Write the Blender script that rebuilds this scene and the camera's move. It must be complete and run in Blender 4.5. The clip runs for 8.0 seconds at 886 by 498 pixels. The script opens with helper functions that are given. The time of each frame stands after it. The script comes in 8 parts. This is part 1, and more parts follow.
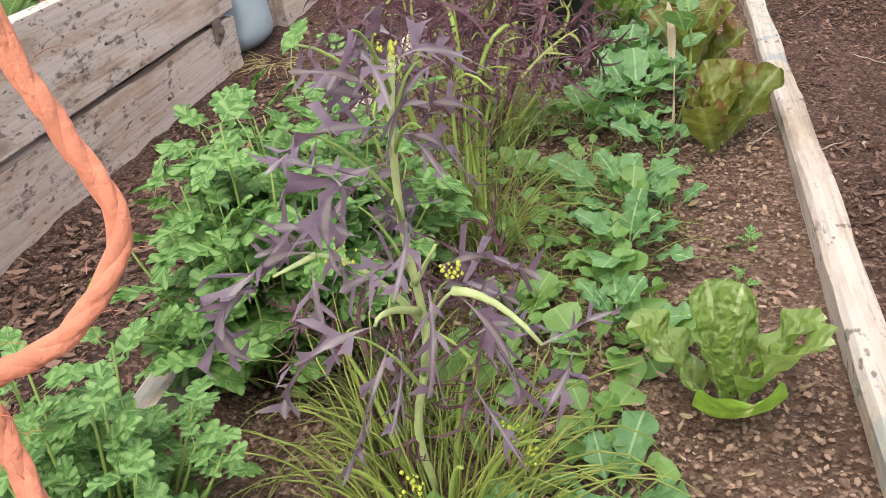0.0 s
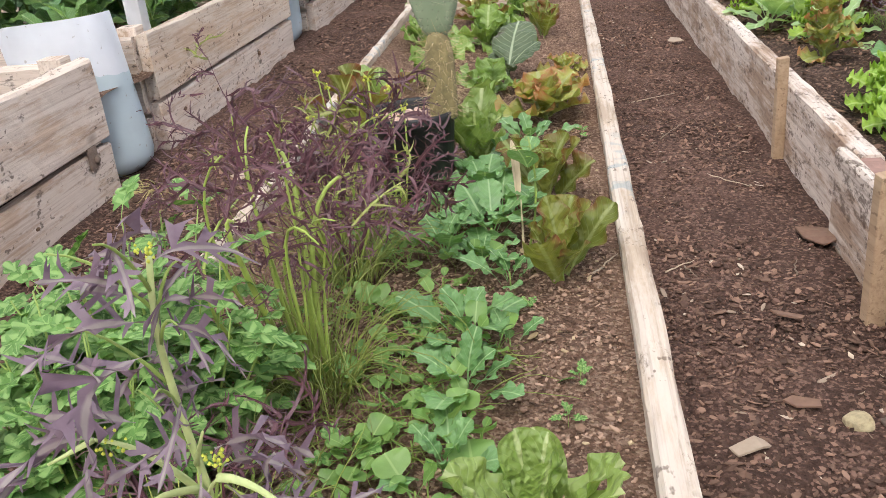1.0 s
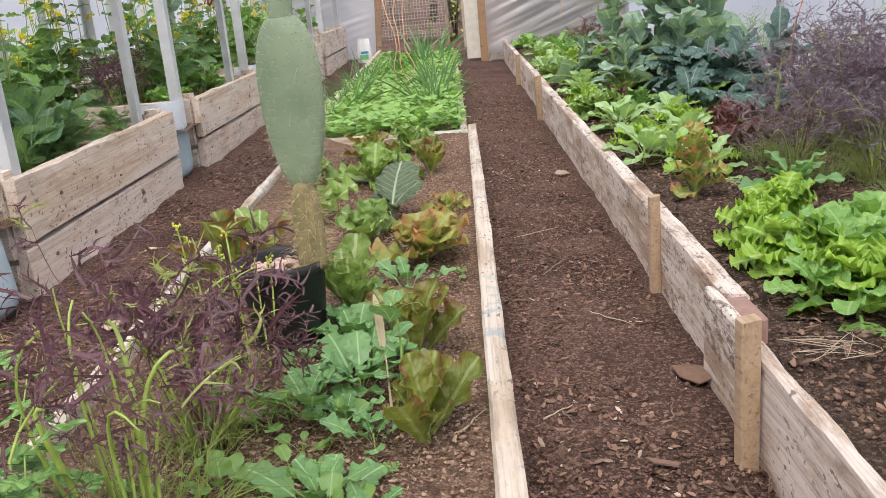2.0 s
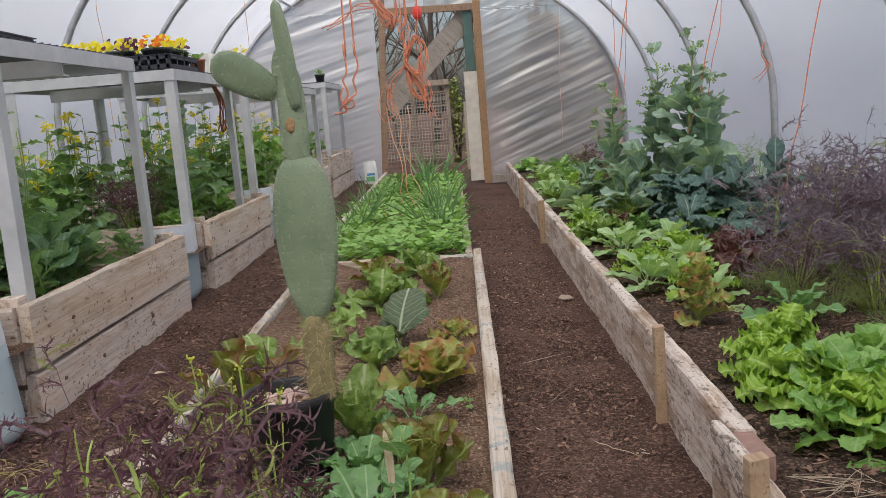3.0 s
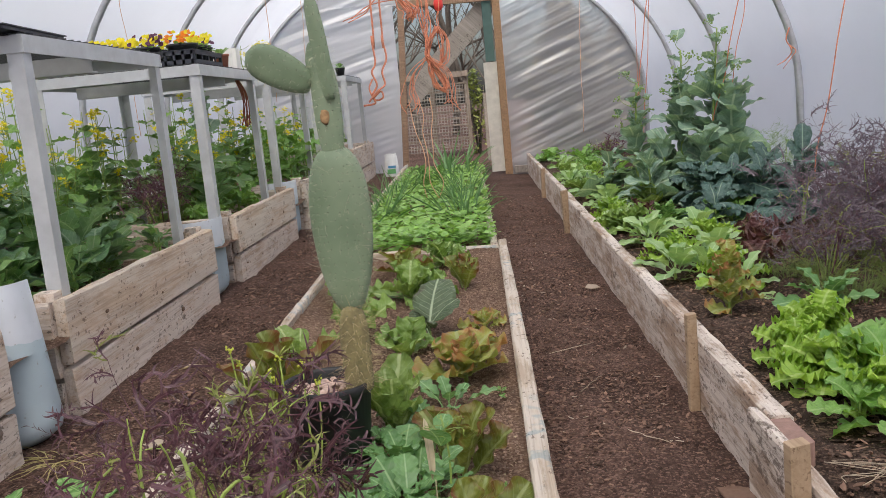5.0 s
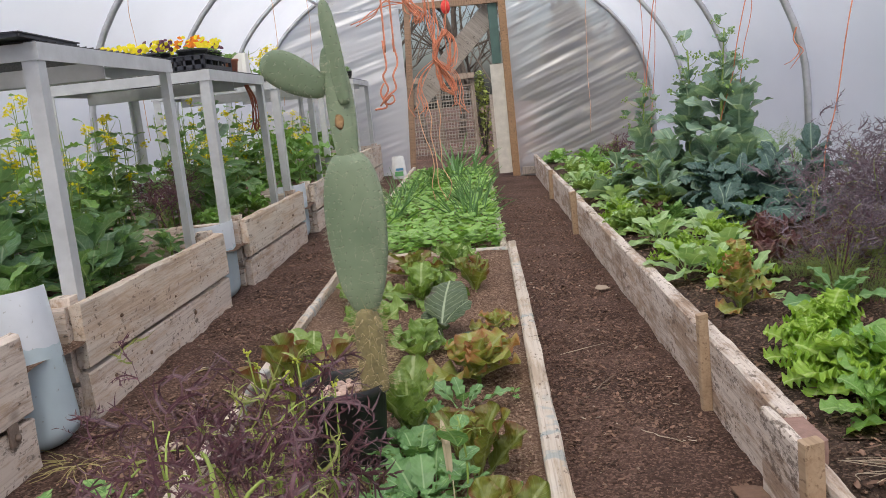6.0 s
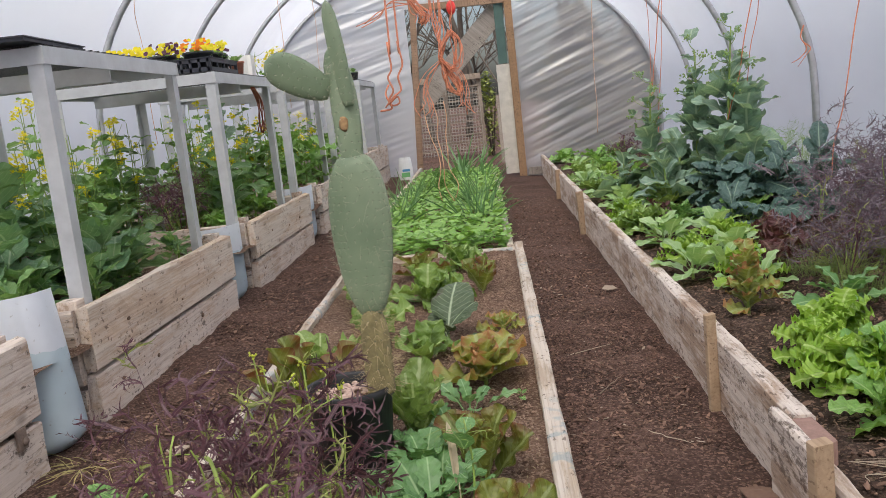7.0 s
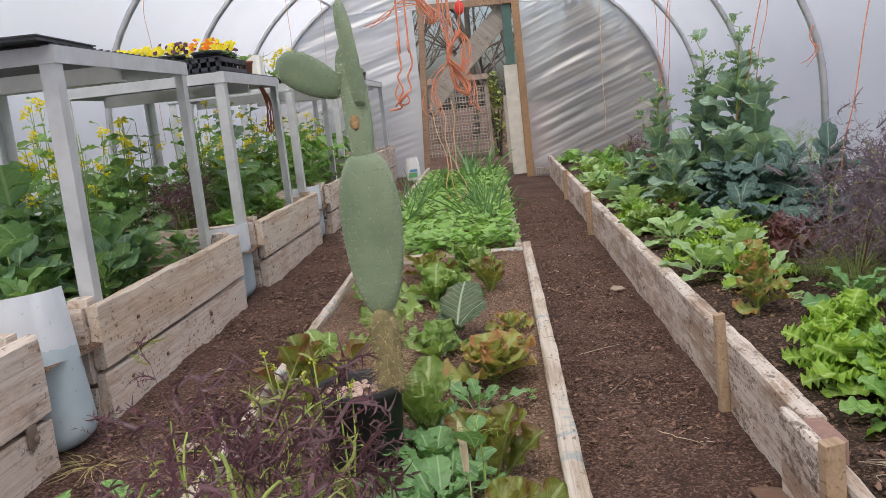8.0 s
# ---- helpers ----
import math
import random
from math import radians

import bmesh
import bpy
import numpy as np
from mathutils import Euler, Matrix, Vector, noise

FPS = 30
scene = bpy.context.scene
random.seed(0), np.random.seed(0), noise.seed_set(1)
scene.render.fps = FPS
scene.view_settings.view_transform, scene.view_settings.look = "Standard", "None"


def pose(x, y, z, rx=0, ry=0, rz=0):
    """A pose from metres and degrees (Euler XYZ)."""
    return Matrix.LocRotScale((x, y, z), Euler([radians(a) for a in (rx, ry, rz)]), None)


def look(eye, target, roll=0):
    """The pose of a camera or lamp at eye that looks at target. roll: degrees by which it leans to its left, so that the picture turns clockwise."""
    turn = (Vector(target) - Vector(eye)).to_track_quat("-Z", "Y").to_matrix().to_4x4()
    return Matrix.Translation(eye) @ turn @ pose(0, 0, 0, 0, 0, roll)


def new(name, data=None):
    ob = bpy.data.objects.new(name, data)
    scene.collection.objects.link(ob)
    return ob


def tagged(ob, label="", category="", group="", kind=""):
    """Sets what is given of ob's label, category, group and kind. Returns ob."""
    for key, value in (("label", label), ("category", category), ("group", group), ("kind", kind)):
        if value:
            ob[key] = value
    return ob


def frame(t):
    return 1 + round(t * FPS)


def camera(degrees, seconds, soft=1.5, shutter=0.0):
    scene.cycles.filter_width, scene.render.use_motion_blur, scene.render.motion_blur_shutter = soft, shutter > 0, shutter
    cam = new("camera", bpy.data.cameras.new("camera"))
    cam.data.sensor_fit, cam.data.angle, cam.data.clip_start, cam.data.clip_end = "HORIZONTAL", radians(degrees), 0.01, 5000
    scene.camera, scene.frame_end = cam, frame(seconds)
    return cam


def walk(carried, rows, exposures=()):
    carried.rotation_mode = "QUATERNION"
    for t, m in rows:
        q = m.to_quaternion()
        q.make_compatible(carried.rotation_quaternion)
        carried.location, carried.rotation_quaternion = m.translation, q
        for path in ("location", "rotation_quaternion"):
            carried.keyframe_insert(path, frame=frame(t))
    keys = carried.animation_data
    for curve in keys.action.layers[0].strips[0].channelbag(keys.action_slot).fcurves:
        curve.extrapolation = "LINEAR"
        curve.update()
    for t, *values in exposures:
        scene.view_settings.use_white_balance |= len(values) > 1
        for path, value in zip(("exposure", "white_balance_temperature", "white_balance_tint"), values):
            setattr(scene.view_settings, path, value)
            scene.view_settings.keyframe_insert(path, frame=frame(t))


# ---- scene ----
cam = camera(53.3, 8.0, 0.5)
PATH = [
    (0, (0.255, 0.555, 0.873), (-0.207, 2.238, -0.104), -7.2),
    (0.5, (0.315, 0.546, 0.896), (-0.059, 2.292, -0.004), -5.0),
    (1, (0.378, 0.573, 0.936), (0.099, 2.385, 0.135), -5.8),
    (1.5, (0.445, 0.618, 0.942), (0.297, 2.464, 0.188), -5.9),
    (2, (0.474, 0.649, 0.972), (0.404, 2.566, 0.409), -5.1),
    (2.2, (0.477, 0.629, 0.999), (0.424, 2.579, 0.556), -4.9),
    (3.3, (0.454, 0.61, 1.023), (0.391, 2.586, 0.718), -4.4),
    (3.5, (0.447, 0.607, 1.016), (0.376, 2.579, 0.688), -4.3),
    (4, (0.442, 0.609, 1.02), (0.354, 2.576, 0.671), -4.5),
    (4.5, (0.438, 0.612, 1.019), (0.345, 2.582, 0.687), -5.1),
    (6, (0.413, 0.586, 1.027), (0.298, 2.557, 0.711), -6.0),
    (6.5, (0.417, 0.592, 1.027), (0.292, 2.563, 0.713), -6.2),
    (7, (0.418, 0.593, 1.028), (0.286, 2.564, 0.715), -6.4),
    (7.5, (0.414, 0.589, 1.032), (0.276, 2.56, 0.721), -6.4),
    (8, (0.408, 0.59, 1.025), (0.262, 2.56, 0.715), -6.3),
]
walk(cam, [(t, look(eye, target, roll)) for t, eye, target, roll in PATH], [(0, 1.22), (1.0, 1.18), (1.5, 1.18), (2.2, 1.06), (3.3, 0.32), (3.6, 0.37), (4.5, 0.54), (6, 0.63), (8, 0.63)])

# ---- light ----
SUN_UP, SUN_TURN = 60.0, 186.0
world = bpy.data.worlds.new("overcast_sky")
scene.world = world
world.use_nodes = True
wn = world.node_tree
sky = wn.nodes.new("ShaderNodeTexSky")
sky.sky_type = "NISHITA"
sky.sun_disc = False
sky.sun_elevation, sky.sun_rotation = radians(SUN_UP), radians(SUN_TURN)
sky.air_density, sky.dust_density, sky.ozone_density = 1.0, 6.0, 1.0
wn.links.new(sky.outputs[0], wn.nodes["Background"].inputs[0])
wn.nodes["Background"].inputs[1].default_value = 0.15
sun = new("sun", bpy.data.lights.new("sun", "SUN"))
sun.data.energy, sun.data.angle, sun.data.color = 1.1, radians(40), (1.0, 0.95, 0.88)
sun.rotation_euler = (radians(90 - SUN_UP), 0, radians(180 - SUN_TURN))

# ---- node helpers ----


def nd(nt, kind, **ins):
    n = nt.nodes.new(kind)
    for k, v in ins.items():
        sock = n.inputs[k.replace("_", " ")]
        if isinstance(v, bpy.types.NodeSocket):
            nt.links.new(v, sock)
        else:
            sock.default_value = v
    return n


def ramp(nt, fac, *stops):
    n = nt.nodes.new("ShaderNodeValToRGB")
    els = n.color_ramp.elements
    while len(els) < len(stops):
        els.new(0.5)
    for e, (p, c) in zip(els, stops):
        e.position = p
        e.color = (*c, 1) if len(c) == 3 else c
    nt.links.new(fac, n.inputs[0])
    return n.outputs[0]


def mixc(nt, fac, a, b, mode="MIX"):
    n = nt.nodes.new("ShaderNodeMix")
    n.data_type, n.blend_type = "RGBA", mode
    for k, v in ((0, fac), (6, a), (7, b)):
        if isinstance(v, bpy.types.NodeSocket):
            nt.links.new(v, n.inputs[k])
        else:
            n.inputs[k].default_value = v if k == 0 else (*v[:3], 1)
    return n.outputs[2]


def calc(nt, op, a, b=0.0, c=0.0):
    n = nt.nodes.new("ShaderNodeMath")
    n.operation = op
    for k, v in enumerate((a, b, c)):
        if isinstance(v, bpy.types.NodeSocket):
            nt.links.new(v, n.inputs[k])
        else:
            n.inputs[k].default_value = v
    return n.outputs[0]


def material(name, rough=0.7, metal=0.0):
    m = bpy.data.materials.new(name)
    m.use_nodes = True
    nt = m.node_tree
    b = nt.nodes["Principled BSDF"]
    b.inputs["Roughness"].default_value, b.inputs["Metallic"].default_value = rough, metal
    return m, nt, b


def spread(nt, scale=(1, 1, 1)):
    """Object coordinates, moved by a random step for each object."""
    tc = nd(nt, "ShaderNodeTexCoord")
    oi = nd(nt, "ShaderNodeObjectInfo")
    off = nd(nt, "ShaderNodeVectorMath", Vector=oi.outputs["Random"])
    off.operation = "SCALE"
    off.inputs["Scale"].default_value = 37.0
    add = nd(nt, "ShaderNodeVectorMath")
    add.operation = "ADD"
    nt.links.new(tc.outputs["Object"], add.inputs[0])
    nt.links.new(off.outputs[0], add.inputs[1])
    mp = nd(nt, "ShaderNodeMapping", Vector=add.outputs[0], Scale=scale)
    return mp.outputs[0], add.outputs[0], oi.outputs["Random"]


def bump(nt, b, height, strength=0.5, distance=0.01):
    n = nd(nt, "ShaderNodeBump", Height=height, Strength=strength, Distance=distance)
    nt.links.new(n.outputs[0], b.inputs["Normal"])


def wood(name, light, dark, stain=(0.05, 0.04, 0.03), stain_at=0.62, paint=None, paint_at=0.5, flecks=None, rough=0.85, flake=(20, 3.5, 20)):
    m, nt, b = material(name, rough)
    grain_v, free_v, rnd = spread(nt, (55, 2.2, 55))
    grain = nd(nt, "ShaderNodeTexNoise", Vector=grain_v, Scale=1.0, Detail=6, Roughness=0.6, Distortion=0.4)
    col = ramp(nt, grain.outputs[0], (0.3, dark), (0.62, light))
    tone = nd(nt, "ShaderNodeTexNoise", Vector=free_v, Scale=3.0, Detail=4)
    col = mixc(nt, 0.35, col, ramp(nt, tone.outputs[0], (0.35, dark), (0.65, light)))
    height = grain.outputs[0]
    if paint:
        pn = nd(nt, "ShaderNodeTexNoise", Vector=nd(nt, "ShaderNodeMapping", Vector=free_v, Scale=flake).outputs[0], Scale=1.0, Detail=9, Roughness=0.72)
        pm = ramp(nt, pn.outputs[0], (paint_at - 0.06, (0, 0, 0)), (paint_at + 0.06, (1, 1, 1)))
        shade = nd(nt, "ShaderNodeTexNoise", Vector=grain_v, Scale=0.6, Detail=3)
        worn = calc(nt, "MULTIPLY", pm, calc(nt, "ADD", 0.5, calc(nt, "MULTIPLY", grain.outputs[0], 0.75)))
        col = mixc(nt, worn, col, mixc(nt, shade.outputs[0], paint, tuple(c * 0.72 for c in paint)))
    # fine dark grain lines along the board
    line_v = nd(nt, "ShaderNodeMapping", Vector=free_v, Scale=(150, 2.6, 150)).outputs[0]
    ln = nd(nt, "ShaderNodeTexNoise", Vector=line_v, Scale=1.0, Detail=3, Roughness=0.5)
    col = mixc(nt, calc(nt, "MULTIPLY", ramp(nt, ln.outputs[0], (0.52, (0, 0, 0)), (0.66, (1, 1, 1))), 0.32), col, tuple(c * 0.75 for c in dark))
    # small black mould dots in drifts
    dv = nd(nt, "ShaderNodeTexNoise", Vector=nd(nt, "ShaderNodeMapping", Vector=free_v, Scale=(80, 40, 80)).outputs[0], Scale=1.0, Detail=2)
    da = nd(nt, "ShaderNodeTexNoise", Vector=free_v, Scale=5.0, Detail=3)
    dm = calc(nt, "MULTIPLY", ramp(nt, dv.outputs[0], (0.6, (0, 0, 0)), (0.67, (1, 1, 1))), ramp(nt, da.outputs[0], (0.46, (0, 0, 0)), (0.54, (1, 1, 1))))
    col = mixc(nt, calc(nt, "MULTIPLY", dm, 0.75), col, stain)
    # knots: stretched rings of dark wood
    kn = nd(nt, "ShaderNodeTexVoronoi", Vector=nd(nt, "ShaderNodeMapping", Vector=free_v, Scale=(7, 3.2, 7)).outputs[0], Scale=1.0)
    km = ramp(nt, kn.outputs["Distance"], (0.05, (1, 1, 1)), (0.13, (0, 0, 0)))
    col = mixc(nt, calc(nt, "MULTIPLY", km, 0.55), col, tuple(c * 0.45 for c in dark))
    # mould specks and stains
    sp = nd(nt, "ShaderNodeTexNoise", Vector=nd(nt, "ShaderNodeMapping", Vector=free_v, Scale=(30, 12, 30)).outputs[0], Scale=1.0, Detail=8, Roughness=0.75)
    big = nd(nt, "ShaderNodeTexNoise", Vector=free_v, Scale=2.2, Detail=3)
    sm = calc(nt, "ADD", calc(nt, "MULTIPLY", sp.outputs[0], 0.75), calc(nt, "MULTIPLY", big.outputs[0], 0.3))
    sm = ramp(nt, sm, (stain_at, (0, 0, 0)), (stain_at + 0.06, (1, 1, 1)))
    col = mixc(nt, calc(nt, "MULTIPLY", sm, 0.8), col, stain)
    cr = nd(nt, "ShaderNodeTexNoise", Vector=grain_v, Scale=2.6, Detail=8, Roughness=0.7)
    col = mixc(nt, calc(nt, "MULTIPLY", ramp(nt, cr.outputs[0], (0.61, (0, 0, 0)), (0.7, (1, 1, 1))), 0.55), col, tuple(c * 0.4 for c in dark))
    if flecks:
        fl = nd(nt, "ShaderNodeTexNoise", Vector=free_v, Scale=22.0, Detail=3)
        ar = nd(nt, "ShaderNodeTexNoise", Vector=free_v, Scale=1.6, Detail=1)
        fm = calc(nt, "MULTIPLY", ramp(nt, fl.outputs[0], (0.5, (0, 0, 0)), (0.6, (1, 1, 1))), ramp(nt, ar.outputs[0], (0.5, (0, 0, 0)), (0.62, (1, 1, 1))))
        col = mixc(nt, calc(nt, "MULTIPLY", fm, 0.42), col, flecks)
    col = mixc(nt, calc(nt, "MULTIPLY", rnd, 0.12), col, dark)
    nt.links.new(col, b.inputs["Base Color"])
    bump(nt, b, height, 0.6, 0.004)
    return m


def earth(name, lo, mid, hi, scale=60.0, depth=0.012):
    m, nt, b = material(name, 0.95)
    b.inputs["Specular IOR Level"].default_value = 0.2
    tc = nd(nt, "ShaderNodeTexCoord").outputs["Object"]
    fine = nd(nt, "ShaderNodeTexNoise", Vector=tc, Scale=scale, Detail=8, Roughness=0.7)
    wide = nd(nt, "ShaderNodeTexNoise", Vector=tc, Scale=2.4, Detail=4)
    crumbs = nd(nt, "ShaderNodeTexVoronoi", Vector=tc, Scale=scale * 2.2)
    col = ramp(nt, fine.outputs[0], (0.3, lo), (0.52, mid), (0.75, hi))
    col = mixc(nt, ramp(nt, wide.outputs[0], (0.38, (0, 0, 0)), (0.66, (0.7, 0.7, 0.7))), col, lo)
    tint = nd(nt, "ShaderNodeSeparateColor", Color=crumbs.outputs["Color"])
    col = mixc(nt, calc(nt, "MULTIPLY", calc(nt, "GREATER_THAN", tint.outputs[0], 0.8), 0.6), col, hi)
    nt.links.new(col, b.inputs["Base Color"])
    h = calc(nt, "SUBTRACT", fine.outputs[0], calc(nt, "MULTIPLY", crumbs.outputs["Distance"], 0.7))
    bump(nt, b, h, 0.9, depth)
    return m


def plain(name, colour, rough=0.6, metal=0.0, vary=0.15, scale=8.0, grit=0.0, spec=0.5):
    m, nt, b = material(name, rough, metal)
    _, v, rnd = spread(nt)
    n = nd(nt, "ShaderNodeTexNoise", Vector=v, Scale=scale, Detail=6, Roughness=0.65)
    col = ramp(nt, n.outputs[0], (0.3, tuple(c * (1 - vary) for c in colour)), (0.7, tuple(min(1, c * (1 + vary)) for c in colour)))
    nt.links.new(col, b.inputs["Base Color"])
    b.inputs["Specular IOR Level"].default_value = spec
    nt.links.new(calc(nt, "ADD", rough - 0.1, calc(nt, "MULTIPLY", n.outputs[0], 0.2)), b.inputs["Roughness"])
    if grit:
        bump(nt, b, nd(nt, "ShaderNodeTexNoise", Vector=v, Scale=scale * 9, Detail=5).outputs[0], 0.5, grit)
    return m


def film_material(name, clear, tint=(0.84, 0.88, 0.94), gloss=0.12):
    """Milky polythene: lets light through, scattered, and a little of the view."""
    m, nt, b = material(name, 0.35)
    out = nt.nodes["Material Output"]
    tc = nd(nt, "ShaderNodeTexCoord").outputs["Object"]
    grime = nd(nt, "ShaderNodeTexNoise", Vector=nd(nt, "ShaderNodeMapping", Vector=tc, Scale=(0.9, 0.5, 0.9)).outputs[0], Scale=1.0, Detail=5, Roughness=0.6)
    col = ramp(nt, grime.outputs[0], (0.3, tuple(c * 0.9 for c in tint)), (0.7, tint))
    tr = nd(nt, "ShaderNodeBsdfTranslucent", Color=col)
    df = nd(nt, "ShaderNodeBsdfDiffuse", Color=col)
    mix1 = nd(nt, "ShaderNodeMixShader", Fac=0.3)
    nt.links.new(tr.outputs[0], mix1.inputs[1])
    nt.links.new(df.outputs[0], mix1.inputs[2])
    tp = nd(nt, "ShaderNodeBsdfTransparent", Color=(0.93, 0.94, 0.96, 1))
    mix2 = nd(nt, "ShaderNodeMixShader", Fac=clear)
    nt.links.new(mix1.outputs[0], mix2.inputs[1])
    nt.links.new(tp.outputs[0], mix2.inputs[2])
    gl = nd(nt, "ShaderNodeBsdfGlossy", Color=(1, 1, 1, 1), Roughness=0.28)
    mix3 = nd(nt, "ShaderNodeMixShader", Fac=gloss)
    nt.links.new(mix2.outputs[0], mix3.inputs[1])
    nt.links.new(gl.outputs[0], mix3.inputs[2])
    nt.links.new(mix3.outputs[0], out.inputs[0])
    nt.nodes.remove(b)
    return m


def leaf_material(name, base, young, rib, ribw=0.045, veins=0.35, rough=0.42, glow=0.3, blotch=None, blotch_at=0.55, pucker=0.5, cell=85.0, lit=(1.0, 1.0, 0.55)):
    """A leaf: u runs along it, v across it; pale midrib and side veins, two tones, some light coming through."""
    m, nt, b = material(name, rough)
    out = nt.nodes["Material Output"]
    uv = nd(nt, "ShaderNodeSeparateXYZ", Vector=nd(nt, "ShaderNodeUVMap").outputs[0])
    _, v3, rnd = spread(nt)
    isl = nd(nt, "ShaderNodeNewGeometry").outputs["Random Per Island"]
    off = calc(nt, "ABSOLUTE", calc(nt, "SUBTRACT", uv.outputs[1], 0.5))
    tone = nd(nt, "ShaderNodeTexNoise", Vector=v3, Scale=26.0, Detail=5, Roughness=0.6)
    mixed = calc(nt, "ADD", calc(nt, "MULTIPLY", tone.outputs[0], 0.6), calc(nt, "MULTIPLY", calc(nt, "ADD", rnd, isl), 0.25))
    col = ramp(nt, mixed, (0.25, base), (0.8, young))
    big = nd(nt, "ShaderNodeTexNoise", Vector=v3, Scale=8.0, Detail=3)
    col = mixc(nt, calc(nt, "MULTIPLY", ramp(nt, big.outputs[0], (0.45, (0, 0, 0)), (0.7, (1, 1, 1))), 0.35), col, young)
    if blotch:
        bn = nd(nt, "ShaderNodeTexNoise", Vector=v3, Scale=9.0, Detail=6, Roughness=0.65)
        edge = calc(nt, "MULTIPLY", off, 0.5)
        tip = calc(nt, "MULTIPLY", uv.outputs[0], 0.25)
        f = calc(nt, "ADD", calc(nt, "MULTIPLY", bn.outputs[0], 0.75), calc(nt, "ADD", edge, tip))
        col = mixc(nt, ramp(nt, f, (blotch_at, (0, 0, 0)), (blotch_at + 0.16, (1, 1, 1))), col, blotch)
    wave = calc(nt, "SINE", calc(nt, "ADD", calc(nt, "MULTIPLY", calc(nt, "SUBTRACT", uv.outputs[0], calc(nt, "MULTIPLY", off, 0.55)), 62.0), calc(nt, "MULTIPLY", big.outputs[0], 7.0)))
    vein = ramp(nt, wave, (0.86, (0, 0, 0)), (1.0, (1, 1, 1)))
    ribm = ramp(nt, off, (ribw * 0.6, (1, 1, 1)), (ribw * 1.3, (0, 0, 0)))
    col = mixc(nt, calc(nt, "MULTIPLY", vein, veins), col, rib)
    col = mixc(nt, calc(nt, "MULTIPLY", ribm, 0.85), col, rib)
    nt.links.new(col, b.inputs["Base Color"])
    h = nd(nt, "ShaderNodeTexVoronoi", Vector=v3, Scale=cell)
    h.feature = "SMOOTH_F1"
    hh = calc(nt, "SUBTRACT", calc(nt, "MULTIPLY", h.outputs["Distance"], -1.0), calc(nt, "MULTIPLY", vein, 0.5 * min(0.4, veins)))
    bump(nt, b, hh, min(1.0, pucker * 1.2), 0.006)
    tl = nd(nt, "ShaderNodeBsdfTranslucent", Color=mixc(nt, 1.0, col, lit, "MULTIPLY"))
    mx = nd(nt, "ShaderNodeMixShader", Fac=glow)
    nt.links.new(b.outputs[0], mx.inputs[1])
    nt.links.new(tl.outputs[0], mx.inputs[2])
    nt.links.new(mx.outputs[0], out.inputs[0])
    return m


# ---- materials ----
M_PALE = wood("whitewashed_board", (0.62, 0.485, 0.375), (0.29, 0.2, 0.14), stain=(0.055, 0.04, 0.032), stain_at=0.582, paint=(0.75, 0.665, 0.59), paint_at=0.455, flake=(18, 3.2, 18))
M_TAN = wood("tan_grained_board", (0.64, 0.505, 0.385), (0.33, 0.23, 0.155), stain=(0.1, 0.065, 0.045), stain_at=0.62, paint=(0.74, 0.655, 0.565), paint_at=0.49, flake=(12, 1.6, 12))
M_MID = wood("weathered_board", (0.58, 0.48, 0.37), (0.25, 0.185, 0.135), stain=(0.09, 0.06, 0.042), stain_at=0.6, paint=(0.68, 0.61, 0.53), paint_at=0.48, flecks=(0.1, 0.25, 0.33), flake=(16, 2.4, 16))
M_FLAKY = wood("flaking_painted_board", (0.46, 0.34, 0.25), (0.17, 0.105, 0.07), stain=(0.075, 0.045, 0.03), stain_at=0.575, paint=(0.76, 0.68, 0.61), paint_at=0.48, flake=(11, 2.2, 11))
M_KNOT = plain("brown_knot", (0.17, 0.105, 0.065), 0.85, 0, 0.45, 120, 0.002)
M_STAKE = wood("fresh_timber", (0.44, 0.32, 0.21), (0.27, 0.18, 0.11), stain=(0.16, 0.1, 0.06), stain_at=0.7)
M_JAMB = wood("brown_timber", (0.34, 0.22, 0.145), (0.2, 0.125, 0.08), stain_at=0.66)
M_GREYWOOD = wood("grey_timber", (0.36, 0.32, 0.28), (0.2, 0.17, 0.145), stain_at=0.66)
M_PATH = earth("path_soil", (0.038, 0.0215, 0.016), (0.115, 0.066, 0.051), (0.26, 0.163, 0.125), 70, 0.012)
M_SOIL = earth("bed_soil", (0.1, 0.058, 0.04), (0.25, 0.155, 0.108), (0.46, 0.325, 0.24), 80, 0.018)
M_MULCH = earth("mulched_soil", (0.033, 0.021, 0.0155), (0.085, 0.054, 0.041), (0.23, 0.155, 0.115), 70, 0.016)
M_METAL = plain("galvanised_steel", (0.46, 0.47, 0.49), 0.45, 0.75, 0.18, 14)
M_BENCH = plain("dull_aluminium", (0.5, 0.515, 0.53), 0.5, 0.3, 0.12, 10)
M_MESH = plain("dark_wire", (0.07, 0.07, 0.075), 0.6, 0.3)
M_FILM = film_material("polythene_cover", 0.06)
M_ENDFILM = film_material("wrinkled_polythene", 0.62, (0.8, 0.79, 0.76), 0.14)
M_LEFTFILM = film_material("milky_polythene", 0.2, (0.86, 0.86, 0.86), 0.22)
M_BRICK = plain("red_brick", (0.27, 0.165, 0.135), 0.85, 0, 0.25, 25, 0.003)
M_BLACK = plain("black_plastic", (0.018, 0.019, 0.021), 0.45, 0, 0.3, 12)
M_TRAY = plain("grey_black_tray", (0.03, 0.033, 0.045), 0.5, 0, 0.3, 14)
M_TWINE = plain("orange_baling_twine", (0.62, 0.23, 0.13), 0.75, 0, 0.25, 60, 0.002)
